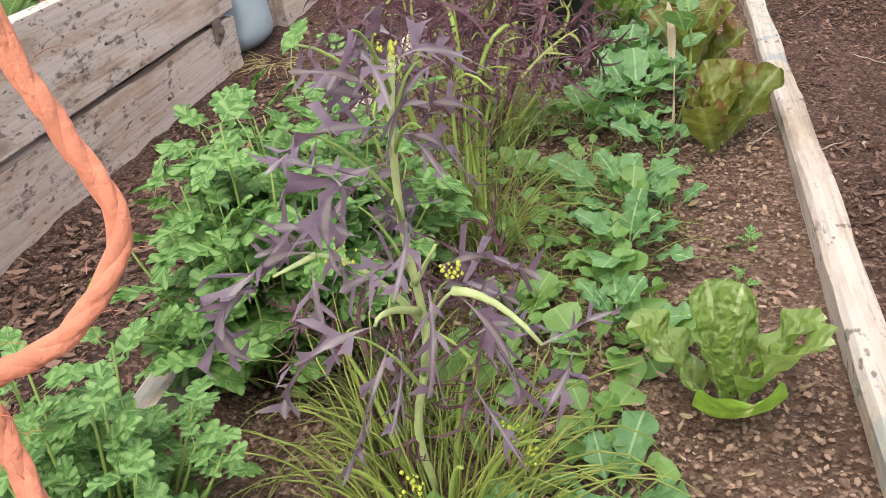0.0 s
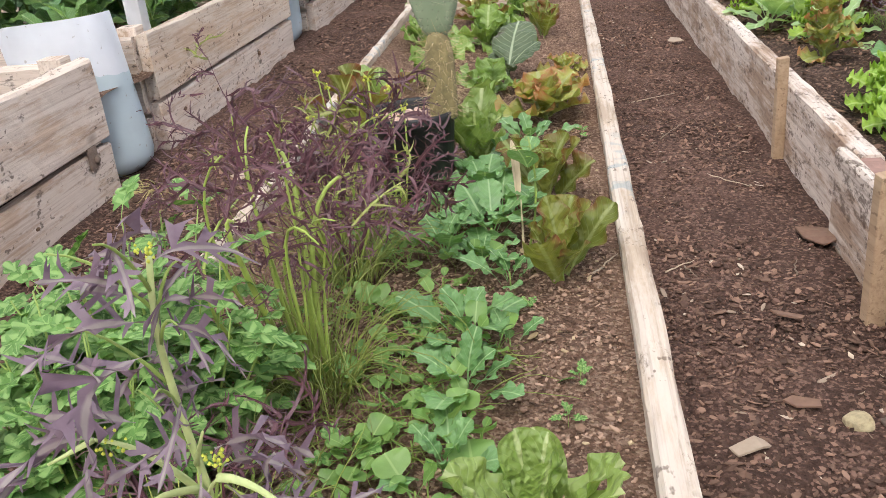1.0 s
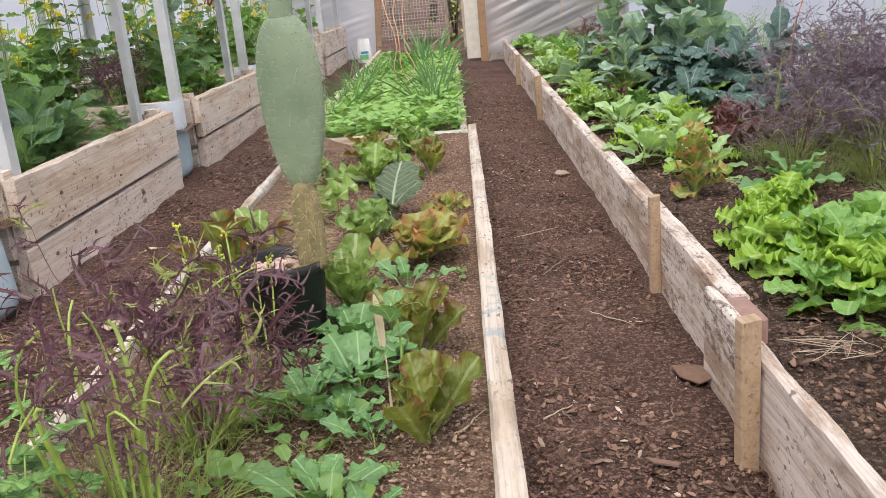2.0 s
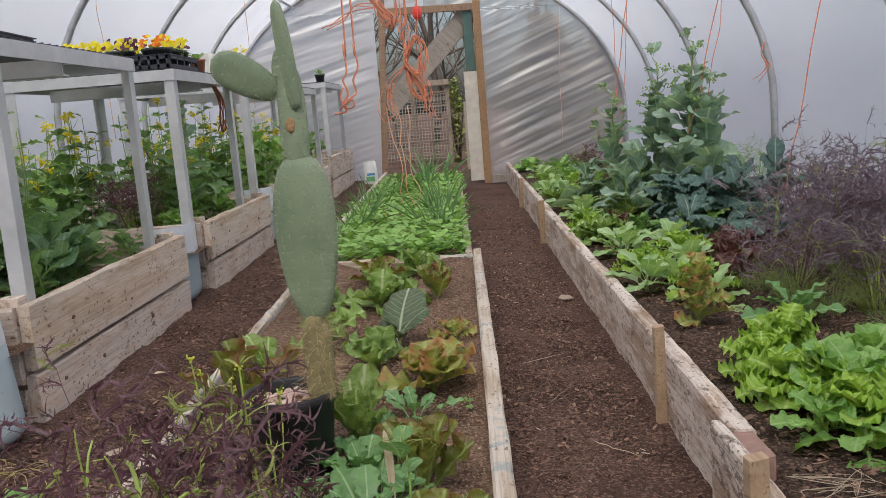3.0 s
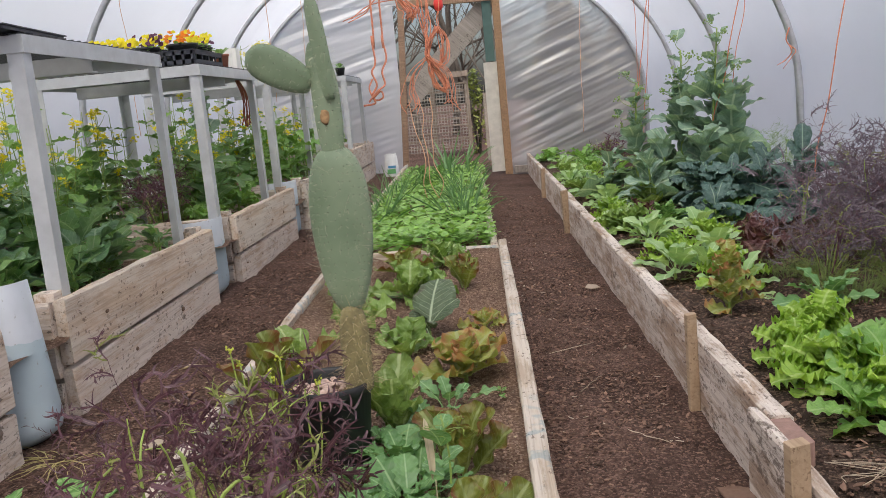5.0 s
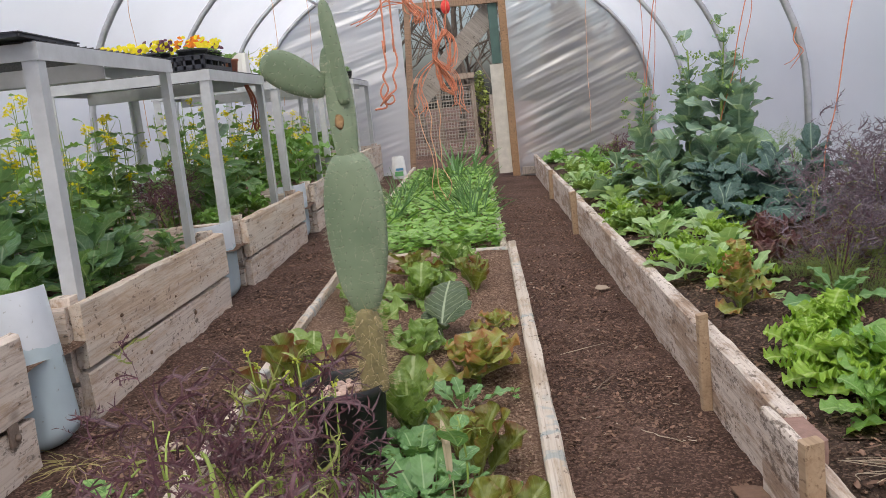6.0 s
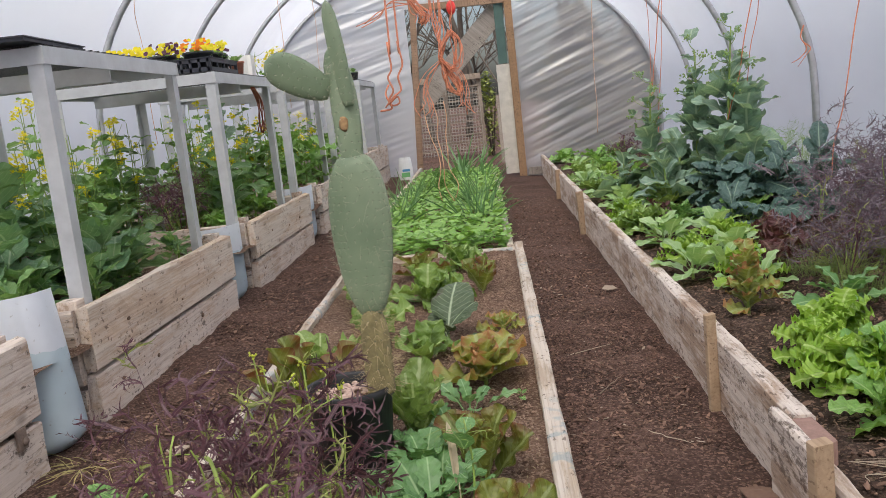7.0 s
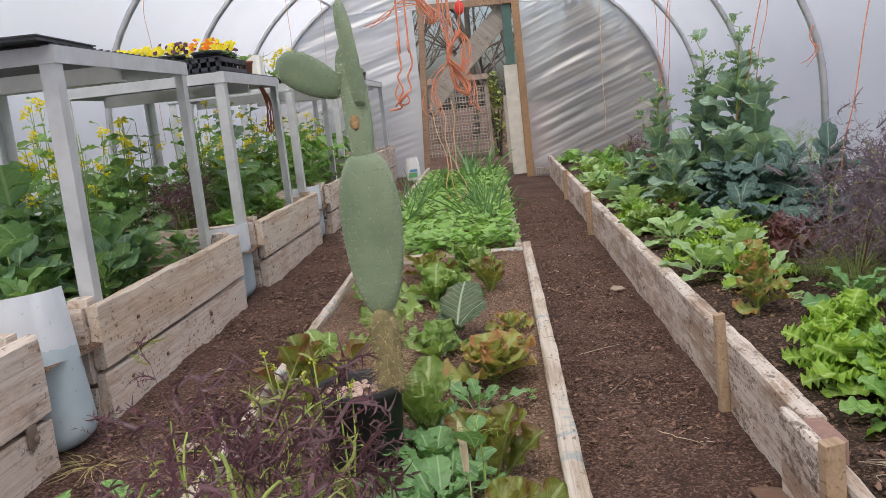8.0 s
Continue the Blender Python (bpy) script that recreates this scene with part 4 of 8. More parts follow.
# ---- leaf pools ----
P_COS = pool("leaf", G_ROMAINE, 6, L=0.17, W=0.046, stalk=0.04, a=0.7, b=0.4, n=30, m=14, bend=0.35, fold=0.3, ruffle=0.16, waves=3.0, thin=0.3, pucker=0.34)
P_OLIVE = pool("leaf", G_OLIVE, 6, L=0.15, W=0.04, stalk=0.05, a=0.9, b=0.42, n=24, m=12, bend=0.35, fold=0.4, ruffle=0.26, waves=3, thin=0.25, pucker=0.22)
P_RED = pool("leaf", G_REDTIP, 6, L=0.12, W=0.05, stalk=0.05, a=0.8, b=0.36, n=24, m=12, bend=0.7, fold=0.4, ruffle=0.26, waves=3.5, thin=0.2, pucker=0.12)
P_DKRED = pool("leaf", G_DKRED, 4, L=0.15, W=0.06, stalk=0.06, a=0.9, b=0.38, n=20, m=8, bend=0.7, fold=0.4, ruffle=0.35, waves=4, thin=0.2, pucker=0.1)
P_LETT = pool("leaf", G_LETT, 5, L=0.15, W=0.05, stalk=0.06, a=0.8, b=0.42, n=26, m=12, bend=0.65, fold=0.35, ruffle=0.3, waves=3.6, thin=0.2, pucker=0.26)
P_LIME = pool("leaf", G_LIME, 7, L=0.13, W=0.046, stalk=0.1, a=0.65, b=0.36, n=36, m=10, bend=0.85, fold=0.2, ruffle=0.36, waves=6, lobes=8, depth=0.12, thin=0.14, pucker=0.18)
P_ROCK = pool("leaf", G_ROCK, 6, L=0.115, W=0.028, stalk=0.34, a=0.4, b=0.38, n=22, m=8, bend=0.85, fold=0.15, ruffle=0.2, waves=2.4, lobes=3.2, depth=0.3, thin=0.06, pucker=0.08)
P_PALE = pool("leaf", G_PALE, 6, L=0.16, W=0.047, stalk=0.28, a=0.45, b=0.36, n=16, m=8, bend=0.9, fold=0.18, ruffle=0.16, waves=2.2, lobes=2.2, depth=0.1, thin=0.07, pucker=0.08)
P_ROUND = pool("leaf", G_SEED, 4, L=0.05, W=0.0145, stalk=0.5, a=0.45, b=0.32, n=12, m=6, bend=0.5, fold=0.15, ruffle=0.14, waves=1.5, thin=0.07)
P_BUDLEAF = pool("leaf", G_GRASS, 4, L=0.05, W=0.006, stalk=0.1, a=0.5, b=0.6, n=8, m=4, bend=0.7, fold=0.3, ruffle=0.1, waves=2)
P_TATSOI = pool("leaf", G_TATSOI, 4, L=0.2, W=0.085, stalk=0.2, a=0.45, b=0.4, n=22, m=12, bend=0.75, fold=0.05, ruffle=0.08, waves=3, curl=0.2, thin=0.1)
P_SHUN = [mesh_of("leaf", *parsley(0.075, i, 0.2 + 0.12 * i)[:2], G_SHUN, True, parsley(0.075, i, 0.2 + 0.12 * i)[2]) for i in range(8)]
P_MUST = [m for i, b in enumerate((0.3, 0.9, 1.5, 2.0)) for m in pool("leaf", G_MUST, 3, L=0.11, W=0.034, k=4, blunt=0.0, core=0.1 + 0.015 * i, stalk=0.2, bend=b, fold=0.3, wave=0.5, twist=0.9 - 0.5 * i, span=1)]
P_KALE = pool("leaf", G_KALE, 7, L=0.27, W=0.1, stalk=0.14, a=0.45, b=0.36, n=24, m=12, bend=0.8, fold=0.15, ruffle=0.13, waves=2.3, thin=0.06, pucker=0.1)
P_BROAD = pool("leaf", G_DENSE, 6, L=0.17, W=0.056, stalk=0.24, a=0.45, b=0.35, n=14, m=8, bend=0.9, fold=0.2, ruffle=0.09, waves=2, thin=0.07, pucker=0.06)
P_NERO = pool("leaf", G_NERO, 5, L=0.36, W=0.068, stalk=0.12, a=0.35, b=0.32, n=36, m=10, bend=1.45, fold=-0.2, ruffle=0.12, waves=9, curl=0.35, thin=0.08, pucker=0.5)
P_DENSE = pool("leaf", G_SAVOY, 6, L=0.24, W=0.078, stalk=0.2, a=0.5, b=0.38, n=18, m=10, bend=0.95, fold=0.2, ruffle=0.16, waves=3, thin=0.07, pucker=0.14)
P_BRIGHT = pool("leaf", G_BRIGHT, 5, L=0.16, W=0.055, stalk=0.25, a=0.5, b=0.45, n=16, m=8, bend=0.9, fold=0.25, ruffle=0.2, waves=3, lobes=2.5, depth=0.05, thin=0.08, pucker=0.06)
P_SMALL = pool("leaf", G_DENSE, 4, L=0.09, W=0.026, stalk=0.3, a=0.5, b=0.45, n=8, m=4, bend=0.7, fold=0.25, ruffle=0.1, waves=2, thin=0.08)


def rosette(name, label, category, at, leaves, n, s=1.0, el=(15, 78), group="", spread_r=0.015, rise_z=0.03, seed=1, part_name="leaf", stem_r=0.007):
    """A whorl of leaves, the outer ones lying low, the inner ones standing."""
    rs = random.Random(seed)
    ob = thing(name, label, category, group, at=at)
    for i in range(n):
        t = i / max(1, n - 1)
        az = i * 137.5 + rs.uniform(-18, 18) + seed * 31
        e = el[0] + (el[1] - el[0]) * t + rs.uniform(-13, 13)
        sc = s * (1.05 - 0.35 * t) * rs.uniform(0.72, 1.18)
        r = spread_r * (1 - t)
        m = turned((-math.sin(radians(az)) * r, math.cos(radians(az)) * r, rise_z * t), az, min(e, 92), sc, rs.uniform(-24, 24))
        put(part_name, rs.choice(leaves), ob, m)
    pts = [(0, 0, -0.03), (0, 0, rise_z + 0.015)]
    strands("stem", S_GREEN, [(pts, stem_r * s)], ob, sides=7, taper=0.5)
    return ob


# ---- middle bed: salads ----
LET = "lettuces in the middle bed"
rosette("lettuce", "large crinkled green cos lettuce with a pale rib", "lettuce", (0.335, 1.36, 0.2), P_COS, 8, 0.9, (60, 84), LET, seed=3)
V, F, U = leaf(0.12, 0.045, 0.05, 0.5, 0.3, 20, 10, -0.7, 0, 0.5, 0.12, 2.0, thin=0.3, seed=8)
put("leaf", mesh_of("leaf", V, F, G_LIME, True, U), bpy.data.objects["lettuce"], turned((0.0, -0.02, 0.015), 190, 22, 1.0), "pale outer leaf curling up")
rosette("lettuce", "olive green lettuce with upright bronze leaves", "lettuce", (0.365, 2.07, 0.2), P_OLIVE, 8, 0.98, (52, 84), LET, seed=5, rise_z=0.05)
rosette("lettuce", "tall olive and bronze lettuce beside a pea plant", "lettuce", (0.335, 2.46, 0.2), P_OLIVE, 10, 1.12, (58, 86), LET, seed=9, rise_z=0.05)
rosette("lettuce", "frilly green lettuce with red edges", "lettuce", (0.33, 3.18, 0.2), P_RED, 16, 1.2, (40, 84), LET, seed=11, rise_z=0.05)
rosette("tatsoi", "dark green plant with big round white-veined leaves", "leaf vegetable", (0.2, 3.66, 0.2), P_TATSOI, 3, 0.72, (45, 75), seed=31)
for az, el, s in ((-12, 58, 1.15), (-62, 55, 0.75)):
    put("leaf", P_TATSOI[0], bpy.data.objects["tatsoi"], turned((0.0, -0.02, 0.05), az, el, s))
rosette("lettuce", "green lettuce leaning against the black pot", "lettuce", (0.155, 2.74, 0.2), P_COS, 7, 1.2, (62, 86), LET, seed=14)
rosette("lettuce", "pale green cos lettuce on open soil", "lettuce", (0.14, 3.45, 0.2), P_LETT, 7, 1.1, (35, 78), LET, seed=17)
rosette("lettuce", "loose green lettuce with bronze tips", "lettuce", (0.08, 4.35, 0.2), P_LETT, 12, 1.25, (18, 75), LET, seed=21)
rosette("lettuce", "olive lettuce beside the far end board", "lettuce", (0.0, 4.95, 0.2), P_OLIVE, 9, 1.15, (22, 72), LET, seed=23)
rosette("lettuce", "small upright red-brown lettuce", "lettuce", (0.315, 4.5, 0.2), P_OLIVE, 9, 0.95, (55, 85), LET, seed=25, rise_z=0.04)
rosette("lettuce", "small yellow-green lettuce by the edge board", "lettuce", (0.4, 3.75, 0.2), P_RED, 8, 0.7, (30, 75), LET, seed=27)
rosette("lettuce", "bright green lettuce by the far end", "lettuce", (0.2, 5.1, 0.2), P_LETT, 11, 1.1, (20, 75), LET, seed=28)
rosette("lettuce", "pale lettuce near the low edge board", "lettuce", (-0.2, 4.4, 0.2), P_LETT, 8, 1.15, (40, 80), LET, seed=29)
rosette("lettuce", "olive lettuce with wide rounded leaves", "lettuce", (-0.2, 2.98, 0.2), P_OLIVE, 7, 1.5, (50, 84), LET, seed=33, rise_z=0.06)
rosette("lettuce", "green lettuce in the shade of the cactus", "lettuce", (-0.08, 3.7, 0.2), P_LETT, 8, 1.2, (40, 78), LET, seed=35)
rosette("lettuce", "grey-green lettuce beside the pale edge board", "lettuce", (-0.22, 3.4, 0.2), P_COS, 7, 0.95, (35, 75), LET, seed=36)

ROC = "young rocket plants"
rsr = random.Random(6)
for i, (x, y, s, n) in enumerate([(0.185, 1.86, 1.05, 8), (0.2, 1.69, 0.95, 7), (0.19, 1.5, 0.9, 6), (0.19, 2.14, 1.0, 7), (0.13, 2.3, 1.05, 8), (0.22, 2.4, 1.1, 8), (0.14, 2.6, 1.0, 7), (0.24, 2.62, 1.0, 7), (0.25, 2.06, 0.9, 6), (0.27, 2.9, 0.9, 6), (0.26, 1.82, 0.75, 3), (0.12, 1.08, 1.05, 6), (0.2, 1.2, 0.8, 5), (0.07, 2.42, 0.9, 6), (0.17, 2.5, 1.35, 8), (0.2, 2.3, 1.3, 8), (0.26, 2.38, 1.2, 7), (0.11, 2.2, 1.15, 7), (0.22, 2.72, 1.2, 7)]):
    rosette("rocket_plant", "young rocket plant with rounded blue-green leaves", "salad plant", (x + 0.02, y, 0.2), P_ROCK, n + 2, s * rsr.uniform(0.72, 1.08), (48, 88), ROC, 0.025, 0.012, seed=40 + i * 3, stem_r=0.003)

rs = random.Random(5)
for i in range(64):
    x, y = rs.uniform(0.0, 0.26), rs.uniform(0.95, 1.95)
    if i < 6:
        x, y = rs.uniform(-0.25, 0.0), rs.uniform(1.0, 1.4)
    rosette("seedling", "small seedling with round green leaves", "seedling", (x, y, 0.205), P_ROUND, rs.choice((2, 3, 4, 5)), rs.uniform(0.8, 1.5), (25, 75), "seedlings", 0.004, 0.008, seed=90 + i, stem_r=0.0015)
for i, (x, y) in enumerate([(0.39, 1.72), (0.37, 1.62), (0.42, 2.35), (0.3, 1.95), (0.43, 3.0)]):
    rosette("weed_tuft", "tiny feathery green weed on bare soil", "weed", (x, y, 0.205), P_SHUN, 5, 0.35, (15, 60), "weeds", 0.004, 0.008, seed=130 + i, stem_r=0.0015)

# pea plant with tendrils, and the dry stalk beside it
pea = thing("pea_plant", "young pea plant with round leaves and curling tendrils", "pea plant", at=(0.3, 2.2, 0.2))
strands("stem", S_GREEN, [(arc((0, 0, 0), (0.012, 0.01, 0.24), (0.015, 0, 0)), 0.0028)], pea, taper=0.7)
P_PEA = pool("leaf", G_ROCK, 3, L=0.075, W=0.032, stalk=0.06, a=0.5, b=0.45, n=10, m=6, bend=0.4, fold=0.1, ruffle=0.06, waves=1)
for az, el, z, s in ((160, 60, 0.18, 1.1), (-60, 35, 0.15, 0.8), (70, 40, 0.12, 0.85), (200, 30, 0.1, 0.8), (-20, 45, 0.21, 0.7), (120, 25, 0.07, 0.8)):
    put("leaf", P_PEA[int(az) % 3], pea, turned((0.008, 0.005, z), az, el, s * 0.78))
cur = []
for i in range(8):
    a0 = i * 0.8
    p = [(0.01 + k * 0.008 * math.cos(a0) + 0.006 * math.sin(k * 1.3), k * 0.008 * math.sin(a0) + 0.006 * math.cos(k * 1.1), 0.2 + 0.01 * (i % 3) + 0.006 * k - 0.0006 * k * k) for k in range(10)]
    cur.append((p, 0.0009))
strands("tendril", S_GREEN, cur, pea, sides=4)
V, F, U = leaf(0.12, 0.009, 0.0, 0.5, 0.6, 10, 2, 0.15, 0, 0.8, seed=3)
ob = put("dry_stalk", mesh_of("dry_stalk", V, F, G_DRY, True, U), None, turned((0.285, 2.2, 0.315), 10, 84, 1.0, 20))
tagged(ob, "dry cream-coloured stalk standing among the peas", "dry stalk")
strands("stem", plain("dry_straw", (0.55, 0.47, 0.33), 0.8), [([Matrix(ob.matrix_basis).inverted() @ Vector((0.292, 2.19, 0.2 + 0.015 * k)) for k in range(9)], 0.003)], ob)

# ---- cut-leaved herb bushes ----
def herb_bush(at, r, h, n, label, seed, sprigs=(), fine=1.0):
    rs = random.Random(seed)
    ob = thing("herb_bush", label, "herb", "cut-leaved herbs", at=at)
    stems, k = [], 0
    tips = []
    for i in range(n):
        a, q = rs.uniform(0, 6.28), math.sqrt(rs.random())
        tip = Vector((r * q * math.cos(a), r * q * math.sin(a), h * (0.55 + 0.5 * rs.random()) * (1.05 - 0.4 * q * q)))
        tips.append((Vector((tip.x * 0.3, tip.y * 0.3, 0)), tip))
    for s in sprigs:
        tips.append((Vector(s) * 0.25, Vector(s)))
    for foot, tip in tips:
        p = arc(foot, tip, (tip.x * 0.1, tip.y * 0.1, 0.02), 6)
        stems.append((p, 0.0028))
        for j in range(7):
            f = 0.3 + 0.7 * j / 6
            at_p = foot.lerp(tip, f) + Vector((tip.x * 0.1, tip.y * 0.1, 0.02)) * (4 * f * (1 - f))
            k += 1
            put("leaf", rs.choice(P_SHUN), ob, turned(at_p, k * 137.5 + rs.uniform(-20, 20), rs.uniform(-5, 40) + 20 * (j == 6), fine * rs.uniform(0.85, 1.25) * (1.05 - 0.3 * f), rs.uniform(-25, 25)))
    strands("stem", S_GREEN, stems, ob, sides=5)
    return ob


herb_bush((-0.19, 1.56, 0.2), 0.19, 0.34, 41, "dense green herb bush with finely cut leaves", 3, [(-0.036, 0.33, 0.26), (-0.2, -0.06, 0.2)])
herb_bush((-0.22, 1.4, 0.2), 0.15, 0.33, 36, "spreading green herb bush with finely cut leaves", 5)
herb_bush((-0.25, 1.04, 0.2), 0.15, 0.27, 38, "low green herb with finely cut leaves over the edge board", 8, (), 0.7)

def wiry(name, mat, at, r, count, h, seed, parent, thick=0.0013, label="", lie=0.0):
    """Thin wayward stalks: each leaves the ground steeply, bends over and wanders."""
    rs = random.Random(seed)
    curves = []
    for i in range(count):
        a, q = rs.uniform(0, 6.28), math.sqrt(rs.random())
        p = Vector(at) + Vector((r * q * math.cos(a), r * q * math.sin(a), 0))
        b = a + rs.uniform(-1.2, 1.2)
        L = h * rs.uniform(0.4, 1.15)
        el = rs.uniform(0.9, 1.5) if lie == 0 else rs.uniform(0.1, 0.5)
        drop = rs.uniform(0.0, 2.3) if rs.random() < 0.7 else rs.uniform(1.5, 3.4)
        pts, n = [p.copy()], 8
        for k in range(n):
            e = el - drop * ((k + 1) / n) ** 2
            b += rs.gauss(0, 0.16)
            p = p + Vector((math.cos(b) * math.cos(e), math.sin(b) * math.cos(e), math.sin(e))) * (L / n)
            p.z = max(p.z, at[2] + 0.004)
            pts.append(p.copy())
        curves.append((pts, thick * rs.uniform(0.6, 1.3)))
    return tagged(strands(name, mat, curves, parent, label, 4, 0.35), kind="stuff")


# ---- purple mustards ----
def leaf_along(meshes, a, b, parent, i, wide=1.0, roll=0.0):
    a, b = Vector(a), Vector(b)
    d = b - a
    az = math.degrees(math.atan2(-d.x, d.y))
    el = math.degrees(math.asin(d.z / d.length))
    m = turned(a, az, el + 12, 1.0, roll) @ Matrix.Diagonal((wide, d.length / 0.108, 1.0, 1.0))
    return put("leaf", meshes[i % len(meshes)], parent, m)


must = thing("mustard_plant", "bolting mustard with jagged purple leaves and pale green stems", "mustard plant", "mustard plants")
STALK = [(0.04, 1.2, 0.2), (0.04, 1.17, 0.318), (0.067, 1.15, 0.438), (0.064, 1.14, 0.554), (0.073, 1.12, 0.639), (0.081, 1.12, 0.697)]
S_PALE = plain("pale_green_stem", (0.44, 0.52, 0.22), 0.5, 0, 0.2, 30)
strands("stem", S_PALE, [(smooth_path(STALK, 4), 0.0046)], must, sides=8, taper=0.55)
strands("side_stem", S_PALE, [(arc((0.06, 1.15, 0.4), (0.114, 1.08, 0.533), (0.0, -0.01, 0.02)), 0.0032), (arc((0.066, 1.145, 0.46), (-0.004, 1.12, 0.539), (0, 0, 0.015)), 0.004), (arc((-0.004, 1.12, 0.539), (-0.035, 1.1, 0.53)), 0.003), (arc((0.066, 1.145, 0.47), (0.05, 1.08, 0.5), (0, -0.02, 0.02)), 0.004), (arc((0.114, 1.08, 0.533), (0.178, 1.07, 0.495), (0, 0, 0.012)), 0.004), (arc((0.067, 1.14, 0.5), (0.1, 1.1, 0.56), (0, 0, 0)), 0.003)], must)
JAG = [((0.074, 1.12, 0.66), (0.035, 1.09, 0.689)), ((0.072, 1.12, 0.643), (-0.003, 1.07, 0.672)), ((0.068, 1.12, 0.617), (-0.024, 1.05, 0.621)), ((0.078, 1.12, 0.656), (0.126, 1.14, 0.67)), ((0.076, 1.12, 0.639), (0.117, 1.16, 0.63)), ((0.036, 1.12, 0.555), (-0.022, 1.1, 0.576)), ((-0.004, 1.12, 0.539), (-0.108, 1.08, 0.552)), ((-0.035, 1.1, 0.536), (-0.122, 1.03, 0.496)), ((0.096, 1.12, 0.53), (0.163, 1.15, 0.534)), ((0.114, 1.08, 0.533), (0.208, 1.05, 0.43)), ((0.178, 1.07, 0.495), (0.235, 1.1, 0.501)), ((0.05, 1.08, 0.5), (-0.04, 1.0, 0.498)), ((0.06, 1.08, 0.488), (0.055, 0.98, 0.429)), ((0.0, 1.1, 0.541), (0.013, 1.05, 0.48)), ((0.08, 1.12, 0.69), (0.11, 1.13, 0.72)), ((0.08, 1.12, 0.69), (0.045, 1.12, 0.715)), ((0.066, 1.14, 0.56), (0.1, 1.08, 0.575)), ((0.066, 1.14, 0.52), (0.03, 1.07, 0.535)), ((0.066, 1.14, 0.59), (0.025, 1.2, 0.6)), ((0.09, 1.1, 0.52), (0.12, 1.02, 0.5))]
for i, (a, b) in enumerate(JAG):
    leaf_along(P_MUST, a, b, must, i * 5, 0.4 + 0.13 * (i % 3), (-30, 10, 35, -10)[i % 4])
rs = random.Random(12)
spine = smooth_path(STALK, 4)
for i in range(16):
    p = spine[rs.randrange(5, len(spine))] + Vector((rs.gauss(0, 0.035), rs.gauss(0, 0.03), 0))
    d = Vector((rs.uniform(-1, 1), rs.uniform(-1, 0.8), rs.uniform(-0.3, 0.6))).normalized() * rs.uniform(0.03, 0.075)
    leaf_along(P_MUST, p, p + d, must, rs.randrange(12), rs.uniform(0.35, 0.6), rs.uniform(-60, 60))
strands("side_stem", S_GREEN, [(arc(p0, p0 + Vector((rs.uniform(-0.07, 0.07), rs.uniform(-0.06, 0.05), rs.uniform(0.02, 0.09))), (0, 0, 0.012), 6), 0.002) for p0 in [spine[k] for k in (6, 8, 10, 12, 13, 15, 16, 17, 18, 18)]], must)
F_MBUD = plain("yellow_mustard_bud", (0.5, 0.54, 0.07), 0.6, 0, 0.2, 60)
pcs = []
for c in ((0.081, 1.12, 0.702), (0.03, 1.09, 0.56), (0.115, 1.08, 0.55), (0.16, 1.1, 0.36), (0.13, 1.16, 0.33), (0.09, 1.0, 0.42)):
    for k in range(16):
        r = rs.uniform(0.001, 0.0019)
        v, f = lathe([(0.0, -r), (r * 0.8, -r * 0.4), (r, 0.3 * r), (0.0, 1.4 * r)], 5)
        pcs.append((v + np.array(c) + np.array([rs.gauss(0, 0.005), rs.gauss(0, 0.005), rs.gauss(0, 0.005)]), f))
V, F, _ = merge(pcs)
tagged(put("inflorescence", mesh_of("inflorescence", V, F, F_MBUD, True), must, label="tiny yellow buds"), kind="stuff")


wiry("foliage", G_YSTALK, (0.05, 1.16, 0.2), 0.09, 210, 0.22, 31, must, 0.0017, "yellow-green narrow stalks")
for i in range(5):
    a = i * 1.3
    strands("stem", S_LIME, [(arc((0.05 + 0.03 * math.cos(a), 1.17 + 0.03 * math.sin(a), 0.2), (0.06 + 0.1 * math.cos(a), 1.14 + 0.08 * math.sin(a), 0.34 + 0.03 * (i % 3)), (0, 0, 0.03), 8), 0.0036)], must, sides=7)


def thread_cloud(name, mat, at, radii, count, seed, parent, size=(0.04, 0.1), wide=0.008, label=""):
    """Many thin curled cut leaves, joined."""
    rs = random.Random(seed)
    base = [thread_leaf(seed + i, 6, 0.014, 0.4) for i in range(14)]
    pcs = []
    for i in range(count):
        a, q, z = rs.uniform(0, 6.28), rs.random() ** 0.45, rs.uniform(-1, 1)
        c = math.sqrt(max(0, 1 - z * z))
        p = Vector(at) + Vector((radii[0] * q * c * math.cos(a), radii[1] * q * c * math.sin(a), radii[2] * q * z))
        L = rs.uniform(*size)
        az = math.degrees(math.atan2(-(p.x - at[0]), p.y - at[1])) + rs.uniform(-70, 70)
        m = turned(p, az, rs.uniform(-25, 60), L, rs.uniform(-90, 90)) @ Matrix.Diagonal((wide / 0.008 * rs.uniform(0.6, 1.4), 1, 1, 1))
        pcs.append(moved(base[i % 14], m))
    V, F, U = merge(pcs)
    return tagged(put(name, mesh_of(name, V, F, mat, True, U), parent, None, label), kind="stuff")


